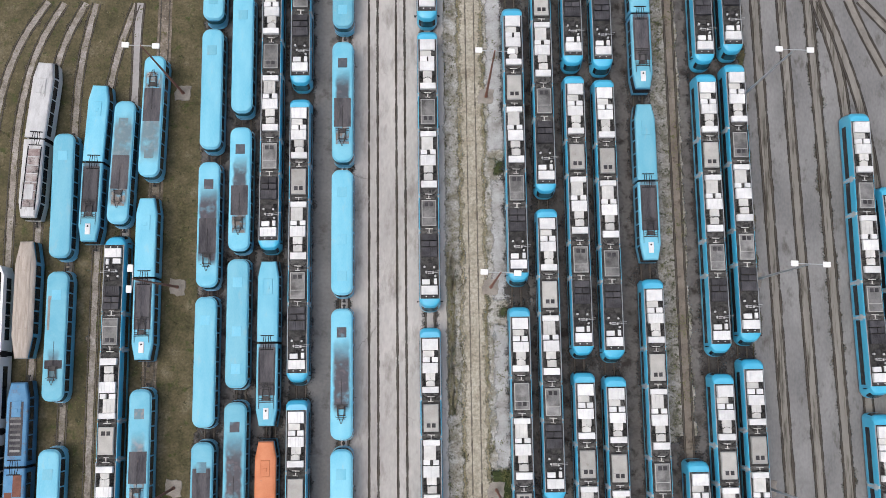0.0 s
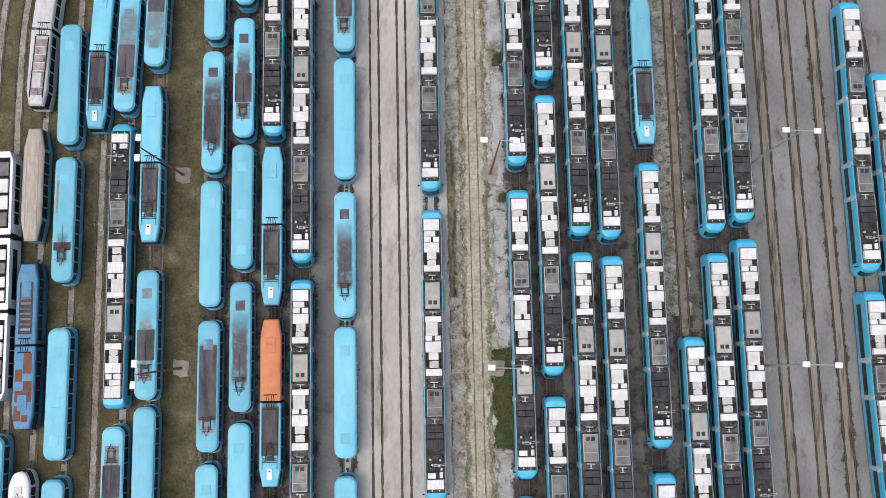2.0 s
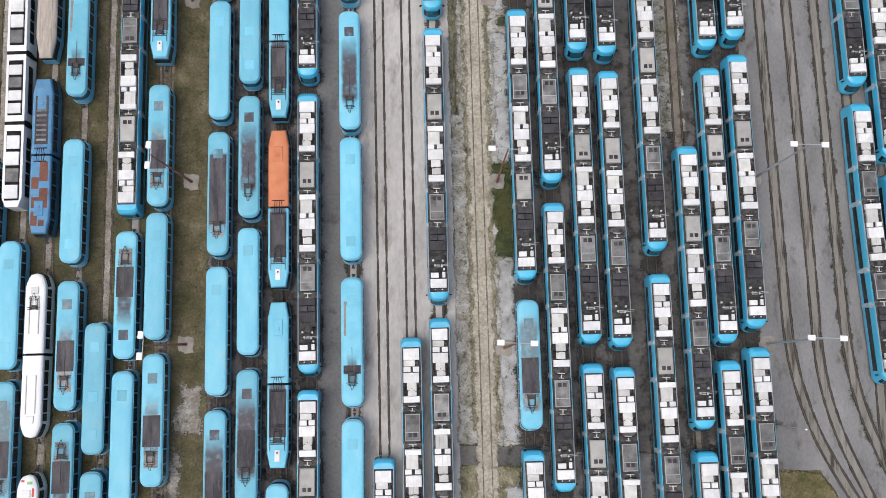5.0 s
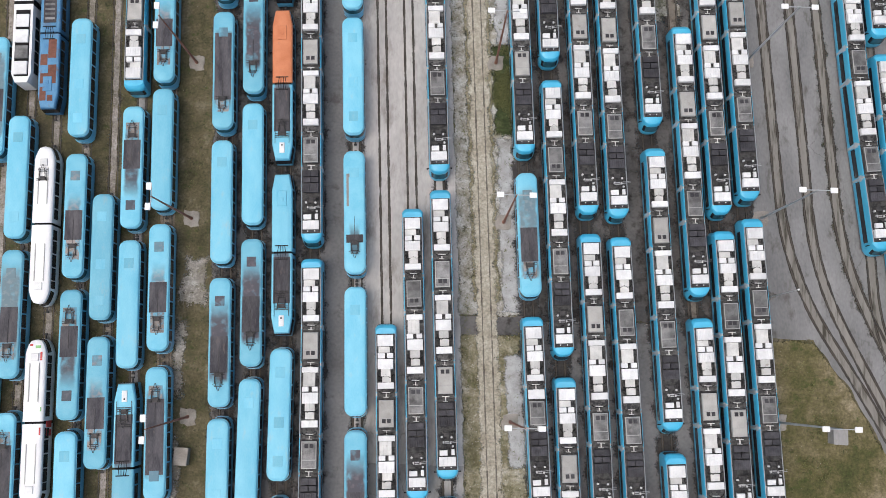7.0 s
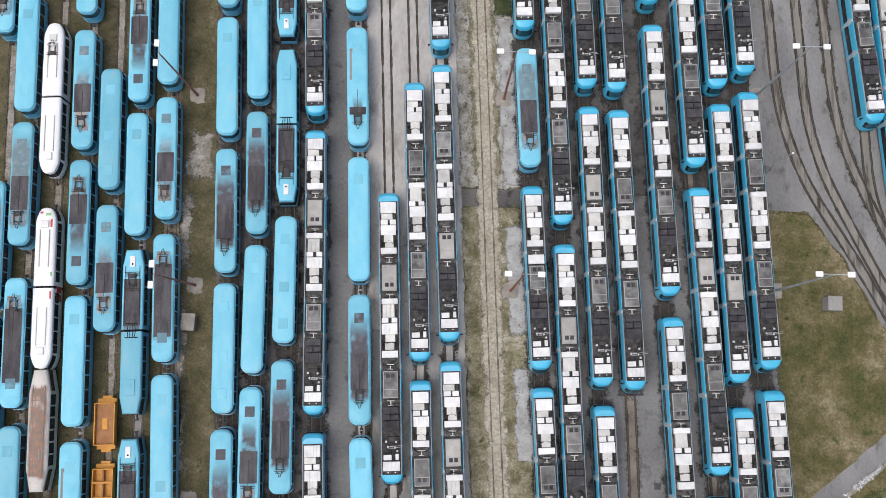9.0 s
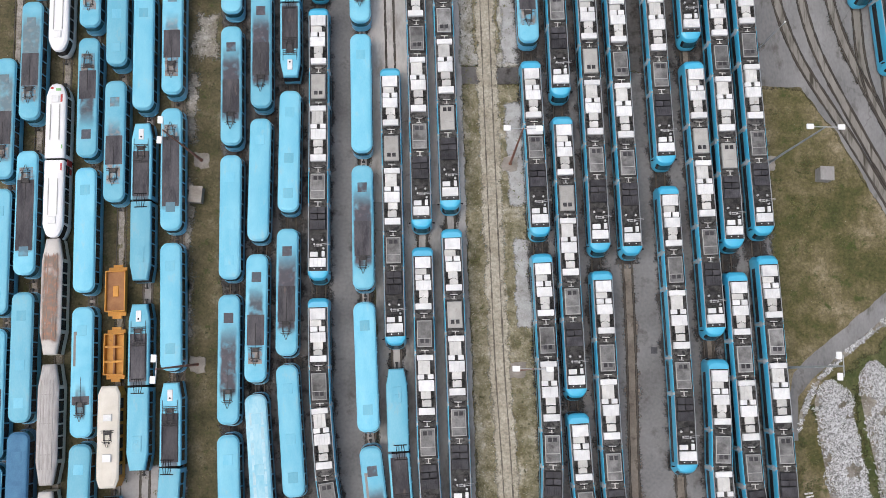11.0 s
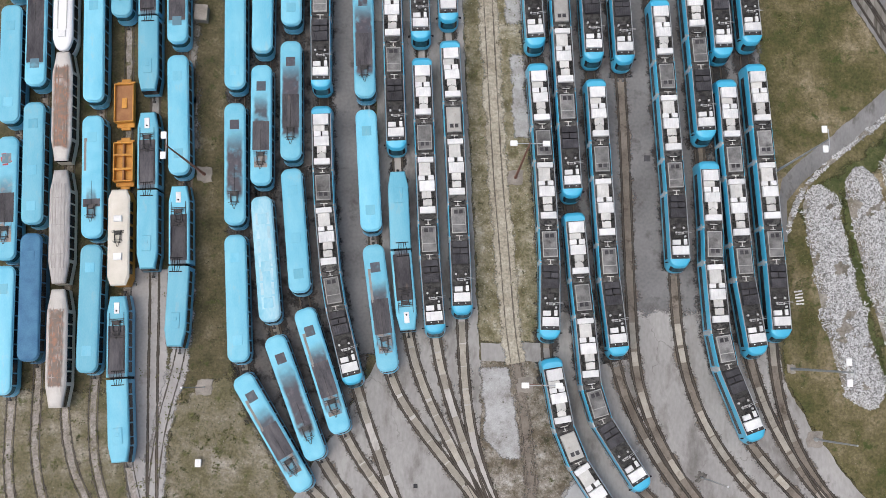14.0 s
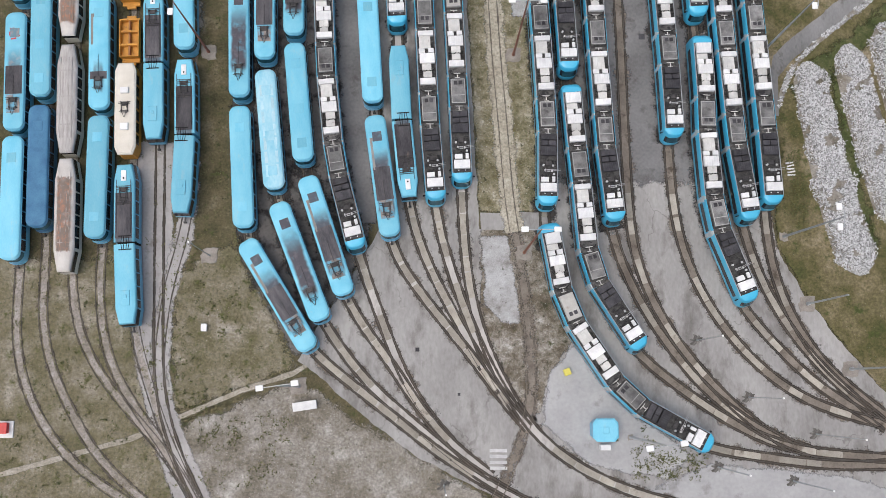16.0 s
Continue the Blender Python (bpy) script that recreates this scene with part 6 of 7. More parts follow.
stable(T["ri"], [("l", 31.6), ("l", -1.8)])
stable(T["rj"], [("l", 23.3), ("l", -10.0)])
boxy_articulated(T["yb"], T["yb"].at_y(10.3), "white three-part articulated tram with boxed grey roof gear")
s = T["ye"].at_y(-65.9)
tub_wagon(T["ye"].seat(s, s + 5.7), "amber works wagon with rusty closed top", False)
s = T["ye"].at_y(-72.8)
tub_wagon(T["ye"].seat(s, s + 5.7), "amber works wagon with open braced tub", True)
s = T["ye"].at_y(-79.2)
works_car(T["ye"].seat(s, s + 10.4))

# ---- ground, paving and tracks ----
def rough(pts, step=1.2, amp=0.12, seed=1):
    """Closed outline with its edges broken up at two sizes."""
    out = []
    step = min(step, 0.45)
    for a, b in zip(pts, pts[1:] + pts[:1]):
        a, b = Vector(a), Vector(b)
        n = min(400, max(1, int((b - a).length / step)))
        for k in range(n):
            p = a.lerp(b, k / n)
            q = noise.noise_vector((p.x * 0.45, p.y * 0.45, seed * 3.1)) * (amp * 1.7) + noise.noise_vector((p.x * 1.9, p.y * 1.9, seed * 1.7)) * (amp * 1.1)
            out.append((p.x + q.x, p.y + q.y))
    return out


def sheet(name, pts, z, mat, label, thick=0.0, category="paving"):
    bm = bmesh.new()
    f = bm.faces.new([bm.verts.new((x, y, z)) for x, y in pts])
    if f.normal.z < 0 or f.calc_area() < 0:
        f.normal_flip()
    bm.normal_update()
    if f.normal.z < 0:
        f.normal_flip()
    if thick:
        ret = bmesh.ops.extrude_face_region(bm, geom=[f])
        bmesh.ops.translate(bm, verts=[v for v in ret["geom"] if isinstance(v, bmesh.types.BMVert)], vec=(0, 0, -thick))
    bmesh.ops.triangulate(bm, faces=bm.faces[:])
    me = bpy.data.meshes.new(name)
    bm.to_mesh(me)
    bm.free()
    me.materials.append(mat)
    return tagged(new(name, me), label, category, "", "structure")


SOFT = {}


def thinning(mat):
    """Copy of a ground material that thins out, grain by grain, where its cover runs low."""
    if mat.name in SOFT:
        return SOFT[mat.name]
    m = mat.copy()
    m.name = mat.name + "_thinning"
    nt = m.node_tree
    at = nt.nodes.new("ShaderNodeAttribute")
    at.attribute_name = "cover"
    tc = nt.nodes.new("ShaderNodeTexCoord")
    total = at.outputs["Fac"]
    for scale, detail, gain in ((0.55, 9, 3.2), (5.5, 3, 1.3)):
        nz = nt.nodes.new("ShaderNodeTexNoise")
        nz.inputs["Scale"].default_value, nz.inputs["Detail"].default_value, nz.inputs["Roughness"].default_value = scale, detail, 0.62
        nt.links.new(tc.outputs["Object"], nz.inputs["Vector"])
        sub = nt.nodes.new("ShaderNodeMath")
        sub.operation = "SUBTRACT"
        sub.inputs[1].default_value = 0.5
        nt.links.new(nz.outputs[0], sub.inputs[0])
        mad = nt.nodes.new("ShaderNodeMath")
        mad.operation = "MULTIPLY_ADD"
        mad.inputs[1].default_value = gain
        nt.links.new(sub.outputs[0], mad.inputs[0])
        nt.links.new(total, mad.inputs[2])
        total = mad.outputs[0]
    r = nt.nodes.new("ShaderNodeMapRange")
    r.inputs["From Min"].default_value, r.inputs["From Max"].default_value = -0.28, 0.28
    nt.links.new(total, r.inputs["Value"])
    nt.links.new(r.outputs[0], nt.nodes["Principled BSDF"].inputs["Alpha"])
    SOFT[mat.name] = m
    return m


def frayed(name, pts, z, mat, label, amp=0.5, category="verge", seed=1, cell=0.3):
    """Ground cover over an outline that thins out towards its edge over about amp metres."""
    P = np.array(pts, float)
    Q = np.roll(P, -1, axis=0)
    out = amp * 1.6 + cell
    lo, hi = P.min(0) - out, P.max(0) + out
    lo, hi = np.maximum(lo, (-75, -150)), np.minimum(hi, (85, 75))
    nx, ny = int((hi[0] - lo[0]) / cell) + 2, int((hi[1] - lo[1]) / cell) + 2
    X, Y = np.meshgrid(lo[0] + np.arange(nx) * cell, lo[1] + np.arange(ny) * cell, indexing="ij")
    dist = np.full(X.shape, 1e9)
    inside = np.zeros(X.shape, bool)
    for (ax, ay), (bx, by) in zip(P, Q):
        ex, ey = bx - ax, by - ay
        t = np.clip(((X - ax) * ex + (Y - ay) * ey) / max(1e-9, ex * ex + ey * ey), 0, 1)
        dist = np.minimum(dist, np.hypot(X - ax - t * ex, Y - ay - t * ey))
        if ay != by:
            inside ^= ((ay > Y) != (by > Y)) & (X < ex * (Y - ay) / ey + ax)
    d = np.where(inside, dist, -dist)
    near = d > -out
    cells = near[:-1, :-1] | near[1:, :-1] | near[:-1, 1:] | near[1:, 1:]
    ci, cj = np.nonzero(cells)
    quads = np.stack([ci * ny + cj, (ci + 1) * ny + cj, (ci + 1) * ny + cj + 1, ci * ny + cj + 1], 1)
    used, flat = np.unique(quads, return_inverse=True)
    verts = np.stack([X.ravel()[used], Y.ravel()[used], np.full(len(used), z)], 1)
    me = bpy.data.meshes.new(name)
    me.from_pydata(verts.tolist(), [], flat.reshape(-1, 4).tolist())
    me.attributes.new("cover", "FLOAT", "POINT").data.foreach_set("value", (d.ravel()[used] / amp).astype(np.float32))
    me.materials.append(thinning(mat))
    return tagged(new(name, me), label, category, "", "structure")


def at_u(u, y):
    return (u - LEAN * y, y)


def strip(u0, u1, y0, y1):
    return [at_u(u0, y1), at_u(u1, y1), at_u(u1, y0), at_u(u0, y0)]


G = 2500.0
sheet("ground", [(-G, -G), (G, -G), (G, G), (-G, G)], 0.0, M_GRASS, "thin brown grass and earth", 0, "ground")
# dark asphalt round the western rows, paler concrete by the open tracks
frayed("pavement", [at_u(-26.6, 110), at_u(-26.4, -60), at_u(-26.5, -96), (-19.5, -103), (-14.2, -112.4), (-12.5, -109), (-9, -104), at_u(-10.4, -96), at_u(-10.4, 110)], 0.0195, M_ASPH, "dark worn asphalt between parked trams", 0.6, "paving", 3)
sheet("pavement", rough([at_u(-9.2, 110), at_u(-9.2, -96), (-9, -104), (-12.5, -109), (-14.2, -112.4), (-13.1, -112.9), (-7.1, -118.2), (-0.8, -122.8), (9.0, -127.8), (14, -131), (70, -150), (70, -124), (55, -119.5), (51.2, -116), (50.1, -114.8), (46, -109.7), (42.5, -104.7), (39.9, -99.5), (39.4, -94),
      at_u(36.2, -90), at_u(35.6, -42), at_u(9, -42), at_u(9, -96), (12.4, -97.2), (6.1, -97.4), at_u(1.2, -96), at_u(1.4, -40), at_u(1.3, 110)], 2.0, 0.12, 4), 0.018, M_CONC, "stained grey concrete yard")
frayed("pavement", strip(-14.5, -10.4, 70, -97), 0.0225, M_ASPH3, "grey worn asphalt between parked trams", 0.3, "paving", 62)
sheet("pavement", rough([at_u(8.0, 110), at_u(8.0, -42), at_u(35.6, -42), at_u(35.6, 110)], 1.5, 0.25, 5), 0.011, M_ASPH2, "grey worn asphalt between parked trams")
frayed("pavement", strip(8.6, 36.0, -42, -92), 0.024, M_ASPH3, "grey worn asphalt between parked trams", 1.0, "paving", 6)
sheet("pavement", rough([at_u(35.6, 110), at_u(35.6, -40), (38.6, -43.4), (43.3, -43.4), (47, -48.5), (51.5, -56.7), (58, -68), (80, -95), (140, -95), (140, 110)], 2.0, 0.12, 7), 0.016, M_CONC2, "stained grey concrete with tracks")
frayed("meadow", [(38.4, -43.6), (43.3, -43.6), (47, -48.7), (51.5, -56.9), (58, -68.4), (80, -95.5), (80, -124), (55, -119.3), (51.2, -115.8), (50.1, -114.6), (46, -109.5), (42.5, -104.5), (40.1, -99.3), (39.9, -94), (39.6, -80)], 0.005, M_MEADOW, "patchy brown and green grass", 0.4, "grass", 56)
sheet("pavement", rough(strip(-10.6, 1.35, 110, -58), 2.0, 0.1, 61), 0.0215, M_CONC3, "warm grey worn concrete by the open tracks")
# worn strips
frayed("verge", strip(25.2, 28.6, 110, -6), 0.028, M_WEEDY, "weedy earth strip beside the track", 0.45, "verge", 8)
frayed("verge", strip(35.6, 36.5, 60, 6), 0.03, M_GRASS, "weedy brown strip along the row", 0.45, "verge", 9)
frayed("verge", strip(1.35, 8.8, 110, -41.5), 0.022, M_VERGE_N, "mottled gravel and weeds between the rows", 0.45, "verge", 10)
frayed("verge", strip(1.35, 8.6, -43.7, -95.5), 0.023, M_VERGE, "mottled gravel and weeds between the rows", 0.45, "verge", 11)
for y0, y1, s in ((70, 26, 10), (22.5, 9.0, 11), (6.0, -9.4, 13), (-21, -41, 14), (-46, -58, 12), (-62, -72, 15)):
    frayed("gravel_patch", strip(6.3 + 0.3 * (s % 2), 8.7, y0, y1), 0.031, M_GRAVEL, "pale gravel strip beside the trams", 0.5, "gravel", s)
for u0, u1, y0, y1, s in ((2.9, 3.8, 60, -40, 64), (5.0, 5.9, 60, -40, 65), (1.4, 2.3, 14, -4, 66)):
    frayed("verge", strip(u0, u1, y0, y1), 0.0325, M_VERGE, "olive weeds along the sunken track", 0.5, "verge", s)
for u0, u1, y0, y1, s in ((6.1, 8.6, -9.8, -20.5, 41), (7.1, 8.3, 25.0, 23.4, 42), (7.3, 8.3, 8.2, 7.0, 43)):
    frayed("weeds", strip(u0, u1, y0, y1), 0.034, M_GREEN, "dark green weeds on damp ground", 0.7, "weeds", s)
sheet("crossing", rough(strip(1.4, 9.2, -41.6, -43.6), 1.0, 0.08, 44), 0.037, M_ASPH2, "grey asphalt crossing strip", 0, "paving")
sheet("crossing", rough(strip(1.4, 9.2, -95.6, -97.6), 1.0, 0.08, 45), 0.037, M_CONC, "grey concrete crossing strip", 0, "paving")
frayed("gravel_patch", [(6.2, -98.4), (9.2, -98.4), (10.0, -104), (10.4, -108), (8.3, -108), (6.6, -106)], 0.033, M_GRAVEL, "pale gravel patch", 0.5, "gravel", 46)
frayed("verge", [(6.2, -97.4), (13.2, -97.4), (14.2, -104), (16.5, -110), (13.6, -114), (12.4, -118), (10.6, -118), (7.4, -112.8), (6.0, -107.4)], 0.029, M_WASTE, "weedy earth beside the curved track", 0.45, "verge", 47)
frayed("gravel_patch", [(13.6, -114), (16.5, -110.5), (20, -115.5), (25, -119.5), (29, -122.6), (26, -125.2), (18, -123.6), (12.8, -119.2)], 0.032, M_DUST, "pale dusty ground round the blue kiosk", 0.5, "gravel", 48)
frayed("gravel_patch", [(24, -126.4), (31, -123.6), (46, -125.0), (52, -126.5), (52, -131), (24, -131)], 0.032, M_DUST, "pale dusty ground beside the tracks", 0.5, "gravel", 49)
frayed("pavement", [(-33.4, -87.5), (-28.9, -87.5), (-28.5, -97), (-28.3, -106.8), (-28.2, -112), (-27.6, -117), (-25.4, -122), (-22.3, -128.5), (-26.5, -128.5), (-29.5, -121), (-31.5, -114), (-33.0, -107), (-33.2, -98)], 0.02, M_CONCP, "pale concrete strip along the western tracks", 0.4, "paving", 50)
frayed("verge", [(-70, -101), (-33.5, -101), (-33.0, -107), (-30, -119), (-26, -129), (-26, -150), (-70, -150)], 0.004, M_SCRUB, "scrubby soil between the tracks", 1.1, "verge", 57)
frayed("verge", [(-28.2, -103), (-22, -99), (-19.4, -103.5), (-14.4, -112.6), (-20, -115.5), (-27.6, -117.6)], 0.005, M_SCRUB, "scrubby soil with green tufts", 1.1, "verge", 58)
frayed("footpath", [(-50, -125.2), (-45.6, -124.7), (-32, -121.0), (-27.3, -118.9), (-20.1, -115.8), (-14.6, -114.0), (-12.7, -112.8), (-12.7, -112.2), (-14.6, -113.4), (-20.1, -115.2), (-27.3, -118.3), (-32, -120.4), (-45.6, -124.1), (-50, -124.6)], 0.0085, M_PATH, "trodden earth path through the grass", 0.13, "path", 51)
frayed("verge", [(-28, -120), (-14, -114.6), (-8, -118.5), (8, -128), (8, -140), (-24, -140)], 0.006, M_STONY, "bare stony ground", 1.1, "verge", 52)
sheet("path", rough([(40.2, -84.0), (40.4, -79.2), (41.0, -76.6), (43.4, -74.2), (47, -71.4), (52, -67.2), (60, -60.2), (63, -61.5), (53.6, -69.2), (49.8, -71.9), (45.7, -75.0), (42.9, -77.4), (41.4, -79.2), (41.1, -84.0)], 1.0, 0.08, 53), 0.012, M_CONC2, "grey asphalt path", 0, "path")
for k, pts in enumerate(([(42.6, -80.2), (46.5, -76.6), (52, -72.4), (59, -66.5), (62, -69), (55, -73.5), (48.5, -77.5), (43.8, -84)], [(47.6, -80), (49.2, -79), (50.2, -90), (51.6, -99), (50.6, -100), (48.6, -91)])):
    frayed("grass_patch", pts, 0.009 + 0.001 * k, M_MOSS, "fresh green grass beside the scrap heaps", 1.2, "grass", 80 + k)
for i, (x, y, w, l) in enumerate(((-26.2, -38.5, 1.9, 2.6), (-27.6, -47.0, 0.9, 4.0), (-27.4, -62.0, 0.8, 6.0), (-27.1, -69.0, 0.9, 5.0))):
    frayed("gravel_patch", [(x - w, y - l), (x + w * 0.6, y - l), (x + w * 0.6, y + l), (x - w * 0.6, y + l)], 0.014, M_STONY, "pale bare patch in the grass", 1.1, "gravel", 60 + i)


def along(bm, pts, w, z, jitter=0.0, seed=0, thick=0.0):
    r = random.Random(seed)
    rows = []
    n = len(pts)
    for i, p in enumerate(pts):
        d = (pts[min(i + 1, n - 1)] - pts[max(i - 1, 0)]).normalized()
        q = Vector((d.y, -d.x))
        a, b = p - q * (w / 2 + r.uniform(0, jitter)), p + q * (w / 2 + r.uniform(0, jitter))
        rows.append((bm.verts.new((a.x, a.y, z)), bm.verts.new((b.x, b.y, z))))
        if thick:
            rows[-1] += (bm.verts.new((b.x, b.y, z - thick)), bm.verts.new((a.x, a.y, z - thick)))
    for a, b in zip(rows, rows[1:]):
        k = len(a)
        if k == 2:
            bm.faces.new((a[0], b[0], b[1], a[1]))
        else:
            for i in range(3):
                j = (i + 1) % 4
                bm.faces.new((a[i], b[i], b[j], a[j]))
            bm.faces.new((a[3], b[3], b[0], a[0]))


def soft_band(name, pts, half, z, mat, parent, heart, spread=1.0, rim=-1.0):
    """Dirt, ballast, grime or painted gap shade lying along a track, thick by the middle (heart) and thinning out at
    its rims; spread: how much wider it lies where the tracks fan out.
    """
    us = (-1.0, -0.55, 0.0, 0.55, 1.0)
    verts, faces, cover = [], [], []
    n = len(pts)
    for i, p in enumerate(pts):
        d = (pts[min(i + 1, n - 1)] - pts[max(i - 1, 0)]).normalized()
        for u in us:
            w = half * (spread if p.y < -91 else 1.0)
            verts.append((p.x + d.y * u * w, p.y - d.x * u * w, z))
            cover.append(heart + (rim - heart) * max(0.0, abs(u) - 0.3) / 0.7)
    for i in range(n - 1):
        for k in range(4):
            a = i * 5 + k
            faces.append((a, a + 5, a + 6, a + 1))
    me = bpy.data.meshes.new(name)
    me.from_pydata(verts, [], faces)
    me.attributes.new("cover", "FLOAT", "POINT").data.foreach_set("value", np.array(cover, np.float32))
    me.materials.append(thinning(mat))
    ob = new(name, me)
    ob.parent = parent
    return ob


def mesh_part(name, build, mat, parent):
    bm = bmesh.new()
    build(bm)
    bmesh.ops.recalc_face_normals(bm, faces=bm.faces[:]) if len(bm.faces) < 20000 else None
    me = bpy.data.meshes.new(name)
    bm.to_mesh(me)
    bm.free()
    me.materials.append(mat)
    ob = new(name, me)
    ob.parent = parent
    return ob


def chunk(bm, w, l):
    """Low paving block with rounded-off corners."""
    loft(bm, [round_outline(k * w, k * l + (1 - k) * 0.1, 0.07, 0.0, z, 2) for z, k in ((0.0, 1.0), (0.056, 1.0), (0.0605, 0.9))])


FAN = {k: np.array([q[:] for q in line.p if q.y < -85]) for k, line in TRACKS.items() if k[0] in "mrd" and line.p[-1].y < -90}
# stretches with parked trams, where oil and painted shade darken the bed
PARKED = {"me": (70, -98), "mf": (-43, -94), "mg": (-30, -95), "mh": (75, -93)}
STYLE = {"ya": "g", "yb": "g", "yc": "g", "yd": "g", "ye": "g", "yf": "p", "yg": "y", "dt": "d", "re": "p", "rf": "p", "k1": "k", "k2": "k", "k3": "k", "ri": "k", "rj": "k"}
for i, (key, pth) in enumerate(TRACKS.items()):
    style = STYLE.get(key, "p")
    bed_w, bed_m = {"g": (0.5, M_TGRAVEL), "y": (1.5, M_BALLAST), "d": (1.5, M_LANE), "p": (0.78, M_SLABS), "k": (0.85, M_RUT)}[style]
    if style == "p" and key[0] == "m":
        bed_m = M_CONC3
    if style == "p" and key[0] == "r":
        bed_m = M_TDIRT
    if key == "yf":
        bed_m = M_CONCP
    dz = i * 0.0004
    bm = bmesh.new()
    north = {"mf": -70, "mg": -70, "rd": -65, "re": -88, "rc": -98, "rb": -100, "ra": -100, "rf": -100, "rh": -95, "md": -100, "ma": -104, "mb": -104, "mc": -100}.get(key, -90 if key[0] == "m" else -96)
    # rows whose bed is covered by oil mixed with painted gap shade
    stained = key in ("ma", "mb", "mc", "md") or key[0] == "r" and key not in ("ri", "rj")
    along(bm, [q for q in pth.p if (key != "dt" or q.y > -42) and (not stained or q.y < north or key == "rf" and q.y > -6)], bed_w, 0.038 + dz, 0.12 if style not in "p" else 0.02, i)
    me = bpy.data.meshes.new("track")
    bm.to_mesh(me)
    bm.free()
    me.materials.append(bed_m)
    lab = {"g": "grass-grown track on earthy ballast", "y": "track on earthy ballast", "d": "sunken track in trodden earth", "p": "grooved tram track set in paving", "k": "muddy grooved tram track set in paving"}[style]
    tr = tagged(new("track", me), lab, "track", "yard tracks", "structure")
    # near-black bands: oily ground plus the trams' shade, put into the colour
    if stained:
        soft_band("track_shoulder", [q for q in pth.p if q.y > north and (key != "rf" or q.y < -5)], 2.0, 0.0345 + dz * 0.3, M_OIL_SHADE, tr, 0.6)
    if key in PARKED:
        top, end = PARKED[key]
        soft_band("track_stain", [q for q in pth.p if end < q.y < top], 1.5, 0.0395 + dz * 0.3, M_OIL_SHADE, tr, 0.45)
    if style == "p" and key[0] in "mr":
        soft_band("track_dirt", [q for q in pth.p if q.y < north + 4], 1.4, 0.0335 + dz * 0.3, M_TDIRT, tr, 0.2 if key[0] == "m" else 0.3)
    if style == "k":
        soft_band("track_mud", pth.p, 1.3 if key == "k3" else 1.0, 0.0335 + dz * 0.3, M_MUD, tr, 0.25 if key == "k3" else -0.25)
    if style in "gy":
        soft_band("ballast", pth.p, 1.25, 0.0335 + dz * 0.3, M_BALLAST, tr, 0.5 if style == "y" else -0.1)
    if key == "yg":
        soft_band("track_dust", [q for q in pth.p if q.y < -88], 1.5, 0.0425 + dz * 0.3, M_CONCP, tr, 0.9)
    if key == "dt":
        soft_band("track_bed", [q for q in pth.p if q.y > -98], 1.7, 0.0385, M_LANE, tr, 1.1)
        soft_band("track_dirt", [q for q in pth.p if q.y < -97], 1.2, 0.0375, M_TDIRT, tr, 0.5)
    for off in (-GAUGE / 2, GAUGE / 2):
        mesh_part("rail", lambda bm: along(bm, pth.side(off), 0.075, 0.07 + dz, 0, 0, 0.06), M_RAILP if style == "d" else M_RAIL, tr)
        gw = {"g": 0.13, "y": 0.13, "d": 0.12, "p": 0.2, "k": 0.22}[style]
        soft_band("rail_groove", pth.side(off), gw, 0.054 + dz, M_GRIME, tr, {"p": 0.95, "k": 0.75}.get(style, 0.5), 1.2 if style == "p" else 1.0)
    if style == "p" and key[0] in "mr":
        # blocks between the rails where the tracks fan out
        r = random.Random(100 + i)
        k = next((n for n, q in enumerate(pth.p) if q.y < -93), len(pth.p))
        s = pth.s[min(k, len(pth.s) - 1)]
        while s < pth.s[-1] - 3:
            ln = r.choice((1.6, 2.4, 2.9, 2.9))
            spots = [pth.at(s + k * ln) for k in (0, 0.5, 1)]
            clear = all(np.hypot(FAN[o][:, 0] - q.x, FAN[o][:, 1] - q.y).min() > 0.95 for q in spots for o in FAN if o < key)
            if clear and r.random() < (0.93 if key[0] == "m" else 0.4):
                part("block", "track_block_%.1f" % ln, lambda bm: chunk(bm, 0.335, ln / 2), M_BLOCK, tr, pth.seat(s, s + ln))
            s += ln + r.choice((0.06, 0.1, 0.14, 0.35))

# ---- lamps and posts ----
def lamp_post(x, y, h, pole_mat, spread, turn, label, side_arm=0.0, foot=1.0, lean=0.0):
    """Tall pole with two flat luminaires on a cross arm, on a concrete footing; lean: degrees out of plumb along the arm."""
    tilt = pose(0, 0, 0, 0, lean, 0)
    root = thing("lamp_post", pose(x, y, 0, 0, 0, turn), label, "street lamp", "yard lamps")

    def pole(bm):
        n = 10
        rings = [[(r * math.cos(2 * math.pi * i / n), r * math.sin(2 * math.pi * i / n), z) for i in range(n)] for z, r in ((0.0, 0.2), (0.5, 0.19), (0.55, 0.15), (h, 0.07))]
        loft(bm, rings)
        smooth_flat(bm)
    part("pole", "lamp_pole_%.1f" % h, pole, pole_mat, root, tilt)

    def arm(bm):
        tube(bm, (-spread / 2, 0, h - 0.06), (spread / 2, 0, h - 0.06), 0.05)
        for s in (-1, 1):
            tube(bm, (s * spread / 2, 0, h - 0.06), (s * spread / 2, side_arm, h - 0.02), 0.045)
    part("cross_arm", "lamp_arm_%.1f_%.1f_%.1f" % (h, spread, side_arm), arm, M_POLE_G, root, tilt)
    for s in (-1, 1):
        part("luminaire", "luminaire_%.1f" % h, lambda bm: box(bm, -0.36, 0.36, -0.27, 0.27, h - 0.08, h + 0.1, 0.05), M_LAMP, root, tilt @ pose(s * spread / 2, side_arm, 0))
    part("footing", "lamp_footing", footing, M_PAD, root, Matrix.Diagonal((foot, foot, 1, 1)))
    return root


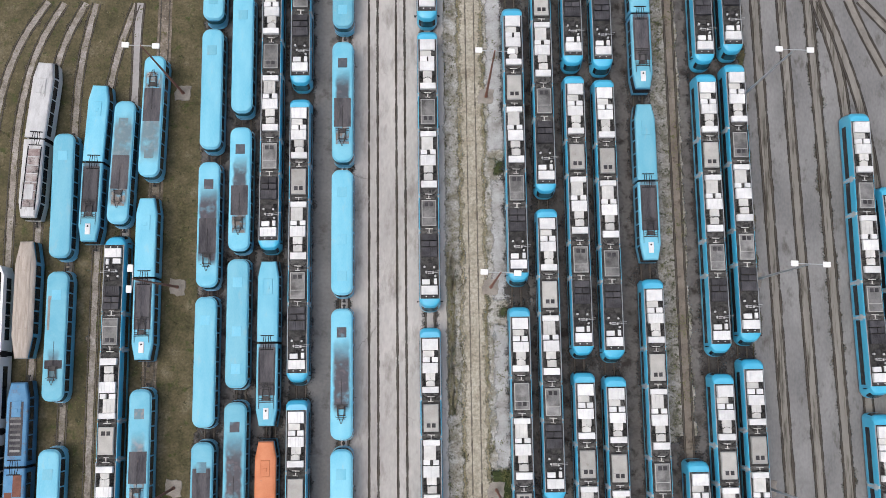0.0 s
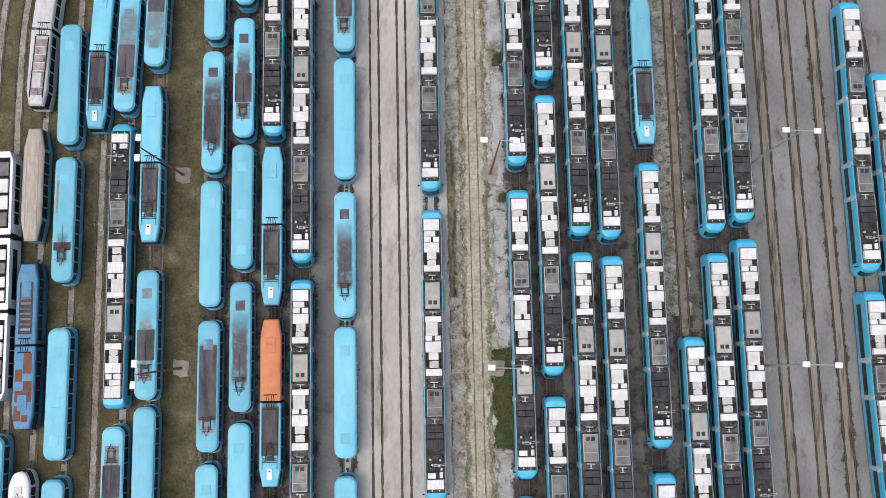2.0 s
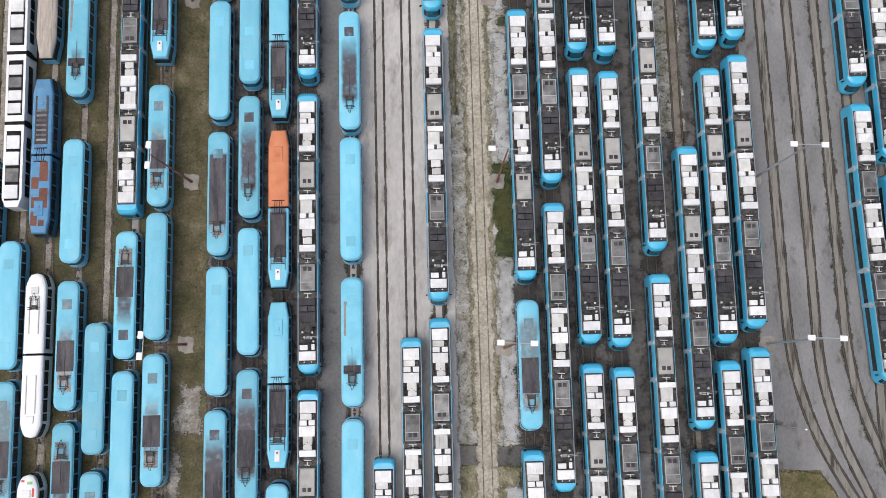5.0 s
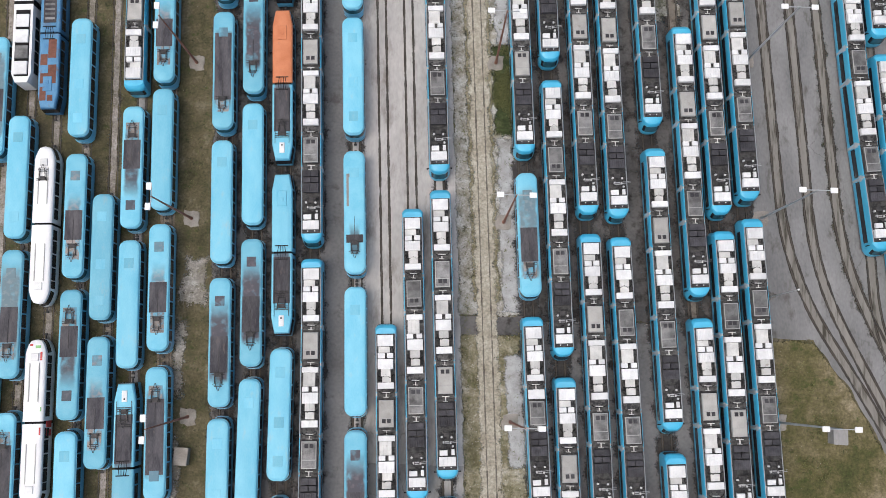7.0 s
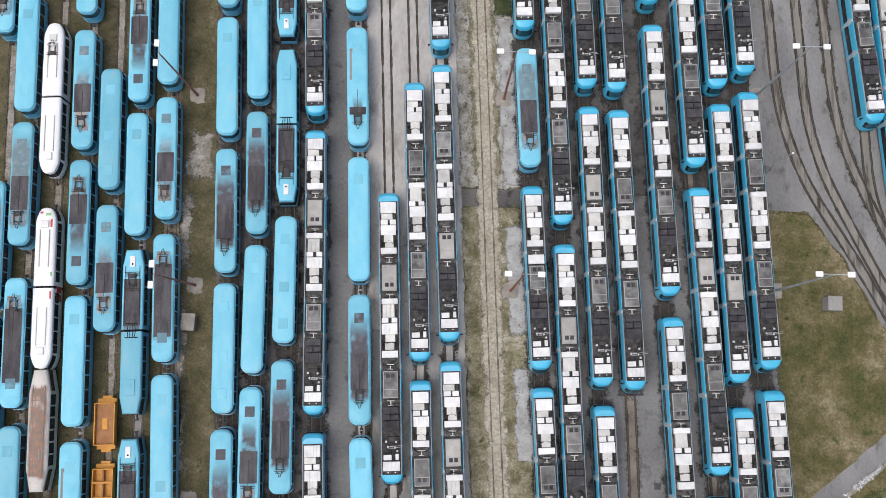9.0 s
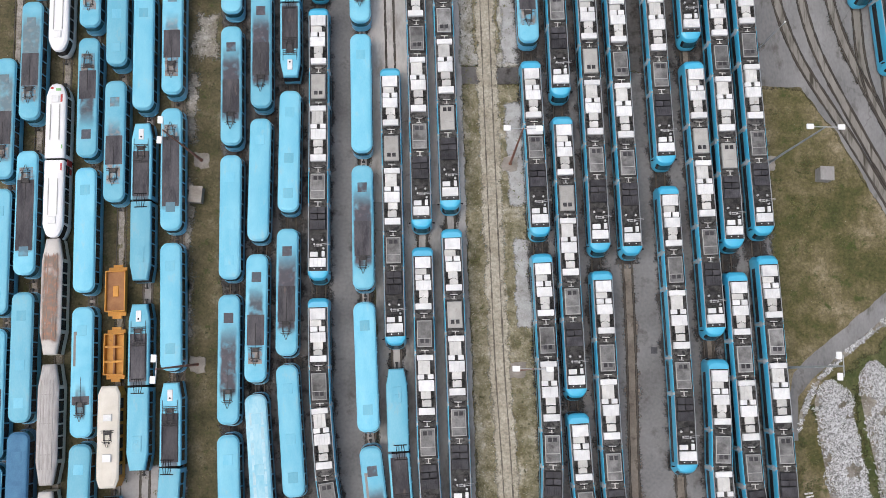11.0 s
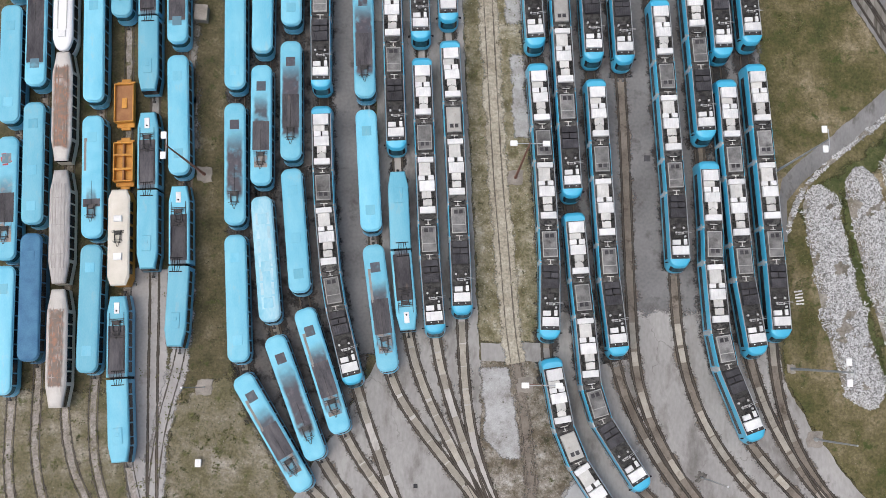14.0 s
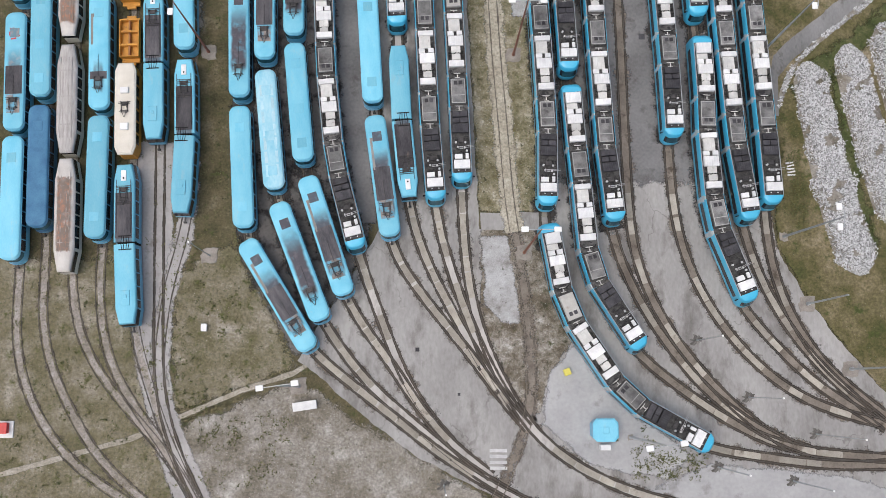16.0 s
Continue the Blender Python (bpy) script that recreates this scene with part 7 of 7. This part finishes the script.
def footing(bm):
    r = random.Random(4)
    base = [(1, -0.8), (1.05, 0), (0.95, 0.85), (0, 1.02), (-0.95, 0.9), (-1.05, 0), (-0.9, -0.95), (0, -1)]
    ring = []
    for (x0, y0), (x1, y1) in zip(base, base[1:] + base[:1]):
        for k in (0.0, 0.33, 0.66):
            q = 0.92 * (1 + r.uniform(-0.15, 0.13))
            ring.append((q * (x0 + (x1 - x0) * k), q * (y0 + (y1 - y0) * k)))
    loft(bm, [[(x, y, 0.0) for x, y in ring], [(x * 0.95, y * 0.95, 0.09) for x, y in ring]])


for x, y in ((34.3, 33.6), (35.4, 12.2), (36.75, -10.6), (37.8, -29.6), (39.05, -52.6)):
    lamp_post(x, y, 14.9, M_POLE_G, 3.1, 0, "tall galvanised lamp post with two white luminaires")
for x, y in ((4.6, 32.4), (5.8, 10.3), (7.05, -11.8), (8.2, -30.8), (9.2, -53.2), (10.15, -76.7), (11.05, -100.2)):
    lamp_post(x, y, 14.5, M_POLE_R, 3.2, 0, "tall rusty lamp post with two white luminaires")
lamp_post(-30.3, 31.4, 14.8, M_POLE_R, 3.0, 0, "tall rusty lamp post with two white luminaires")
for x, y in ((-29.2, 9.0), (-27.9, -12.8), (-27.3, -31.3), (-26.2, -53.4), (-25.4, -76.6)):
    lamp_post(x, y, 14.6, M_POLE_R, 2.0, 90, "tall rusty lamp post with two luminaires on side brackets", 0.25, 1.0, -2.5)
lamp_post(-14.0, -115.1, 14.5, M_POLE_G, 3.3, 8, "tall lamp post with two white luminaires")
lamp_post(22.4, -120.7, 14.5, M_DULLPOLE, 3.3, 8, "tall lamp post with two white luminaires", 0.0, 0.35)
lamp_post(39.8, -76.0, 14.5, M_POLE_G, 2.0, 90, "tall galvanised lamp post with two luminaires on side brackets", 0.42, 0.55)
lamp_post(40.8, -98.3, 14.5, M_POLE_G, 2.0, 90, "tall galvanised lamp post with two luminaires on side brackets", 0.5, 0.55, -2.2)


def wire_mast(x, y, h, paved, thick=1.0):
    root = thing("wire_mast", pose(x, y, 0), "bare grey steel mast in dark dirt" if paved else "bare grey steel mast on a concrete footing", "mast", "bare masts")

    def pole(bm):
        n = 8
        loft(bm, [[(r * math.cos(2 * math.pi * i / n), r * math.sin(2 * math.pi * i / n), z) for i in range(n)] for z, r in ((0.0, 0.1 * thick), (0.6, 0.09 * thick), (0.62, 0.055 * thick), (h, 0.035 * thick))])
        smooth_flat(bm)
    part("pole", "mast_pole_%.1f_%.1f" % (h, thick), pole, M_POLE_G, root)
    part("cap", "mast_cap_%.1f" % h, lambda bm: tube(bm, (0, 0, h), (0, 0, h + 0.12), 0.1, 10), M_POLE_G if thick > 1 else M_LAMP, root)
    if paved:
        part("footing", "dirt_spot", dirt_spot, M_SPOT, root)
    else:
        part("footing", "lamp_footing", footing, M_PAD, root)


def dirt_spot(bm):
    r = random.Random(11)
    ring = [(q * math.cos(i * 0.2244), q * math.sin(i * 0.2244)) for i, q in enumerate([0.62 + r.uniform(-0.26, 0.26) for _ in range(28)])]
    loft(bm, [[(x, y, 0.0) for x, y in ring], [(x * 0.95, y * 0.95, 0.072) for x, y in ring], [(x * 0.3, y * 0.3, 0.1) for x, y in ring]])


for x, y, h, paved, thick in ((43.0, -106.0, 9.5, 0, 2.2), (47.4, -113.3, 9.5, 0, 2.2), (30.2, -110.1, 8.6, 1, 1), (35.7, -116.4, 9.5, 1, 1), (43.0, -120.4, 11.0, 1, 1), (31.9, -123.9, 9.5, 1, 1), (40.1, -125.4, 9.5, 1, 1), (-24.3, -100.6, 9.0, 0, 1), (1.9, -125.7, 9.0, 1, 1), (38.6, -38.6, 7.5, 1, 1)):
    wire_mast(x, y, h, paved, thick)


# ---- huts, boxes and wagons ----
def hut(x, y, w, d, h, mat, name, label, category, turn=0):
    root = thing(name, pose(x, y, 0, 0, 0, turn), label, category)
    part("walls", "hut_walls_%.1f_%.1f" % (w, d), lambda bm: box(bm, -w / 2 + 0.06, w / 2 - 0.06, -d / 2 + 0.06, d / 2 - 0.06, 0, h - 0.12, 0.02), mat, root)
    part("roof_slab", "hut_roof_%.1f_%.1f" % (w, d), lambda bm: box(bm, -w / 2, w / 2, -d / 2, d / 2, h - 0.12, h, 0.03), mat, root)
    return root


hut(45.2, -54.0, 1.6, 1.6, 1.6, M_CONC, "concrete_hut", "small square concrete hut in the grass", "hut", -2)
hut(-26.4, -57.6, 1.5, 1.9, 1.2, M_PAD, "concrete_hut", "small square concrete box in the grass", "hut", -3)
hut(-24.5, -108.7, 0.65, 0.85, 0.6, M_WBOX, "white_box", "small white box in the grass", "box")
hut(-13.2, -117.2, 2.6, 0.95, 1.0, M_WBOX, "white_container", "low white container in the grass", "container", 8)
hut(15.5, -113.6, 0.75, 0.75, 0.8, M_YELLOW, "grit_bin", "yellow plastic grit bin", "bin", 20)
red = hut(-45.4, -119.5, 0.9, 1.2, 0.9, M_RED, "red_cabinet", "small red cabinet on a white base in the grass", "cabinet")
part("base", "cabinet_base", lambda bm: box(bm, -0.75, 0.85, -1.05, 0.75, 0, 0.2, 0.03), M_WBOX, red)
kiosk = thing("kiosk", pose(19.2, -119.8, 0), "light blue square kiosk with rounded corners", "kiosk")
part("body", "kiosk_body", lambda bm: loft(bm, [round_outline(1.25, 1.05, 0.4, 0.05, z, 1) for z in (0.0, 2.3)]), M_SIDE, kiosk)
part("roof", "kiosk_roof", lambda bm: loft(bm, [round_outline(w, l, 0.42, 0.05, z, 1) for z, w, l in ((2.302, 1.38, 1.2), (2.42, 1.38, 1.2), (2.46, 1.3, 1.12), (2.52, 1.25, 1.08))]), M_BLUE, kiosk)
part("roof_hatch", "kiosk_hatch", lambda bm: box(bm, -0.35, 0.35, -0.35, 0.35, 2.54, 2.66, 0.04), M_BLUE, kiosk)
hut(19.4, -121.7, 1.1, 0.6, 1.2, M_WBOX, "white_box", "white box beside the kiosk", "box")
for k in range(4):
    sheet("crossing_stripe", rough([(6.9, -121.9 - k * 0.62), (8.8, -121.9 - k * 0.62), (8.8, -122.25 - k * 0.62), (6.9, -122.25 - k * 0.62)], 0.4, 0.03, 70 + k), 0.075, M_HOSE, "worn white crossing stripe", 0, "marking")


# ---- scrap heaps and rubble ----
def heap(name, spine, half, height, count, seed, mat, label, size=(0.14, 0.42), widen=0.0):
    """Long mound strewn with loose flat pieces; widen: by how much it broadens towards its far end."""
    r = random.Random(seed)
    pth = Path(spine, 0.8)
    total = pth.s[-1]
    verts, faces = [], []

    def lift(s, off):
        e = min(1.0, s / half, (total - s) / half)
        e = max(0.0, e) ** 0.5
        k = max(0.0, 1 - (off / (half * max(0.3, e) * (1 + widen * s / total))) ** 2)
        return height * k * e + 0.12 * noise.noise((s * 0.9, off * 0.9, seed))
    for _ in range(count):
        s = r.uniform(0, total)
        e = max(0.3, min(1.0, s / half, (total - s) / half) ** 0.5)
        e *= (0.88 + 0.4 * noise.noise((s * 0.3, seed * 5.1, 0.0))) * (1 + widen * s / total)
        off = r.gauss(0, 0.56) * half * e
        if abs(off) > half * 1.15 * e:
            off *= 0.6
        if noise.noise((s * 0.42, off * 0.5, seed * 2.3)) + 0.5 * noise.noise((s * 1.3, off * 1.3, seed)) < -0.34:
            continue
        c = pth.at(s)
        d = (pth.at(s + 0.3) - c).normalized()
        x, y = c.x + d.y * off, c.y - d.x * off
        z = max(0.03, lift(s, off)) + r.uniform(0, 0.12)
        l, w, t = r.uniform(*size), r.uniform(0.05, 0.12), r.uniform(0.015, 0.05)
        m = pose(x, y, z, r.gauss(0, 16), r.gauss(0, 16), r.uniform(0, 360))
        b = len(verts)
        for q in ((-l, -w, -t), (l, -w, -t), (l, w, -t), (-l, w, -t), (-l, -w, t), (l, -w, t), (l, w, t), (-l, w, t)):
            verts.append(m @ Vector((q[0] / 2, q[1] / 2, q[2] / 2)))
        faces += [(b, b + 3, b + 2, b + 1), (b + 4, b + 5, b + 6, b + 7), (b, b + 1, b + 5, b + 4), (b + 1, b + 2, b + 6, b + 5), (b + 2, b + 3, b + 7, b + 6), (b + 3, b, b + 4, b + 7)]
    # the mound below
    n, k = 40, 13
    b = len(verts)
    for i in range(n):
        s = total * i / (n - 1)
        e = max(0.05, min(1.0, s / half, (total - s) / half)) ** 0.5
        c = pth.at(s)
        d = (pth.at(s + 0.3) - pth.at(s - 0.3)).normalized()
        for j in range(k):
            off = (j / (k - 1) * 2 - 1) * half * 0.95 * e * (1 + widen * s / total)
            verts.append(Vector((c.x + d.y * off, c.y - d.x * off, max(0.0, lift(s, off) - 0.05) if 0 < j < k - 1 else 0.0)))
    for i in range(n - 1):
        for j in range(k - 1):
            a = b + i * k + j
            faces.append((a, a + 1, a + k + 1, a + k))
    me = bpy.data.meshes.new(name)
    me.from_pydata(verts, [], faces)
    me.materials.append(mat)
    me.materials.append(M_STONY)
    for f in me.polygons[-(n - 1) * (k - 1):]:
        f.material_index = 1
    return tagged(new(name, me), label, "heap", "", "stuff")


def island_tones(name, dark, light):
    m = surface(name, dark, light, 0.8, 9.0, 0.75, 0.0, 0.1)
    nt = m.node_tree
    bs = nt.nodes["Principled BSDF"]
    g = nt.nodes.new("ShaderNodeNewGeometry")
    rp = nt.nodes.new("ShaderNodeValToRGB")
    rp.color_ramp.elements[0].color = (*dark, 1)
    rp.color_ramp.elements[1].color = (*light, 1)
    rp.color_ramp.elements[1].position = 0.85
    nt.links.new(g.outputs["Random Per Island"], rp.inputs[0])
    nt.links.new(rp.outputs[0], bs.inputs["Base Color"])
    return m


M_BITS = island_tones("pale_scrap_pieces", (0.085, 0.082, 0.078), (0.66, 0.67, 0.685))
M_WEED = island_tones("weed_leaves", (0.055, 0.068, 0.022), (0.15, 0.15, 0.055))
SCRAP = "long heap of pale sawn scrap pieces"
heap("scrap_heap", [(44.9, -77.4), (45.1, -80), (45.6, -83), (46.3, -88), (47.3, -94), (49.6, -102.6)], 2.1, 0.8, 15000, 1, M_BITS, SCRAP, widen=0.25)
heap("scrap_heap", [(49.9, -75.2), (50.3, -79), (51.2, -84), (52.6, -90), (54.2, -97)], 2.1, 0.9, 13000, 2, M_BITS, SCRAP, widen=0.15)
heap("scrap_heap", [(54.5, -72.4), (55.3, -79), (57, -88)], 2.3, 0.9, 8500, 3, M_BITS, SCRAP)
heap("rubble_row", [(41.2, -83.0), (41.4, -79.4), (43.0, -77.5), (45.8, -75.1), (49.8, -72.1), (53.0, -69.5), (58, -65.6)], 0.34, 0.12, 1300, 4, M_BITS, "row of pale rubble along the path", (0.1, 0.45))
for x, y, q in ((-1.0, -111.1, 0.22), (25.4, -74.3, 0.36), (3.6, -116.0, 0.15)):
    part("drain_cover", "drain_cover_%.2f" % q, lambda bm: box(bm, -q, q, -q, q, 0.0, 0.045, 0.01), M_DBOX, None, pose(x, y, 0))
for ob in [o for o in scene.objects if o.name.startswith("drain_cover")]:
    tagged(ob, "dark iron drain cover in the paving", "drain", "drain covers", "structure")
stack = thing("plank_stack", pose(42.1, -90.3, 0, 0, 0, 6), "small stack of white planks on the grass", "planks")
for i in range(5):
    part("plank", "loose_plank", lambda bm: box(bm, -0.45, 0.45, -0.09, 0.09, 0.0, 0.1, 0.01), M_WBOX, stack, pose(0.05 * (i % 2), -0.75 + i * 0.36, 0, 0, 0, (-6, 4, -3, 8, 2)[i]))


POSTS = [o for o in scene.objects if o.name.startswith(("lamp_post", "wire_mast", "white_", "concrete_hut"))]


def weeds(name, areas, count, seed, label, size=0.16):
    """Scattered low tufts of small leaves, one object."""
    r = random.Random(seed)
    verts, faces = [], []
    tot = sum(w for *_, w in areas)
    for _ in range(count):
        pick = r.uniform(0, tot)
        for u0, u1, y0, y1, w in areas:
            pick -= w
            if pick <= 0:
                break
        y = r.uniform(y1, y0)
        x = r.uniform(u0, u1) - LEAN * y
        if any(abs(x - o.location.x) < 1.3 and abs(y - o.location.y) < 1.3 for o in POSTS):
            continue
        if noise.noise((x * 0.23, y * 0.23, seed)) < -0.05:
            continue
        for _k in range(r.randrange(4, 9)):
            a = r.uniform(0, 6.283)
            l = r.uniform(0.5, 1.4) * size
            ox, oy = x + r.gauss(0, size), y + r.gauss(0, size)
            w = l * 0.28
            ca, sa = math.cos(a), math.sin(a)
            b = len(verts)
            z = 0.02
            verts += [(ox - sa * w * 0.4, oy + ca * w * 0.4, z), (ox + sa * w * 0.4, oy - ca * w * 0.4, z), (ox + ca * l * 0.6 + sa * w, oy + sa * l * 0.6 - ca * w, z + l * 0.7), (ox + ca * l, oy + sa * l, z + l * 0.6), (ox + ca * l * 0.6 - sa * w, oy + sa * l * 0.6 + ca * w, z + l * 0.7)]
            faces.append((b, b + 1, b + 2, b + 3, b + 4))
    me = bpy.data.meshes.new(name)
    me.from_pydata(verts, [], faces)
    me.materials.append(M_WEED)
    return tagged(new(name, me), label, "weeds", "", "stuff")


weeds("weeds", [(-60, -27, 60, -140, 20), (1.4, 2.8, 60, -95, 3), (5.2, 8.6, 60, -95, 4), (25.0, 28.4, 60, -6, 5), (35.6, 36.4, 60, 6, 1)], 5500, 5, "low green weeds along the tracks", 0.13)
weeds("weeds", [(-60, -37, -98, -140, 5), (-38, -24, -98, -118, 3)], 650, 9, "low green tufts in the grass", 0.2)
weeds("meadow_weeds", [(37.2, 40.5, -46, -63, 3), (40.5, 42.5, -51, -60, 2), (37.4, 39.5, -88, -97, 2), (35.4, 42.5, -84, -96, 2)], 900, 6, "low green tufts in the meadow", 0.15)
weeds("weeds", [(6.2, 8.5, -9.8, -20.5, 3), (-31, -18, -118, -126, 0.6), (14.5, 24.5, -119.6, -125.2, 1.0)], 1500, 7, "low green weeds on damp ground", 0.16)
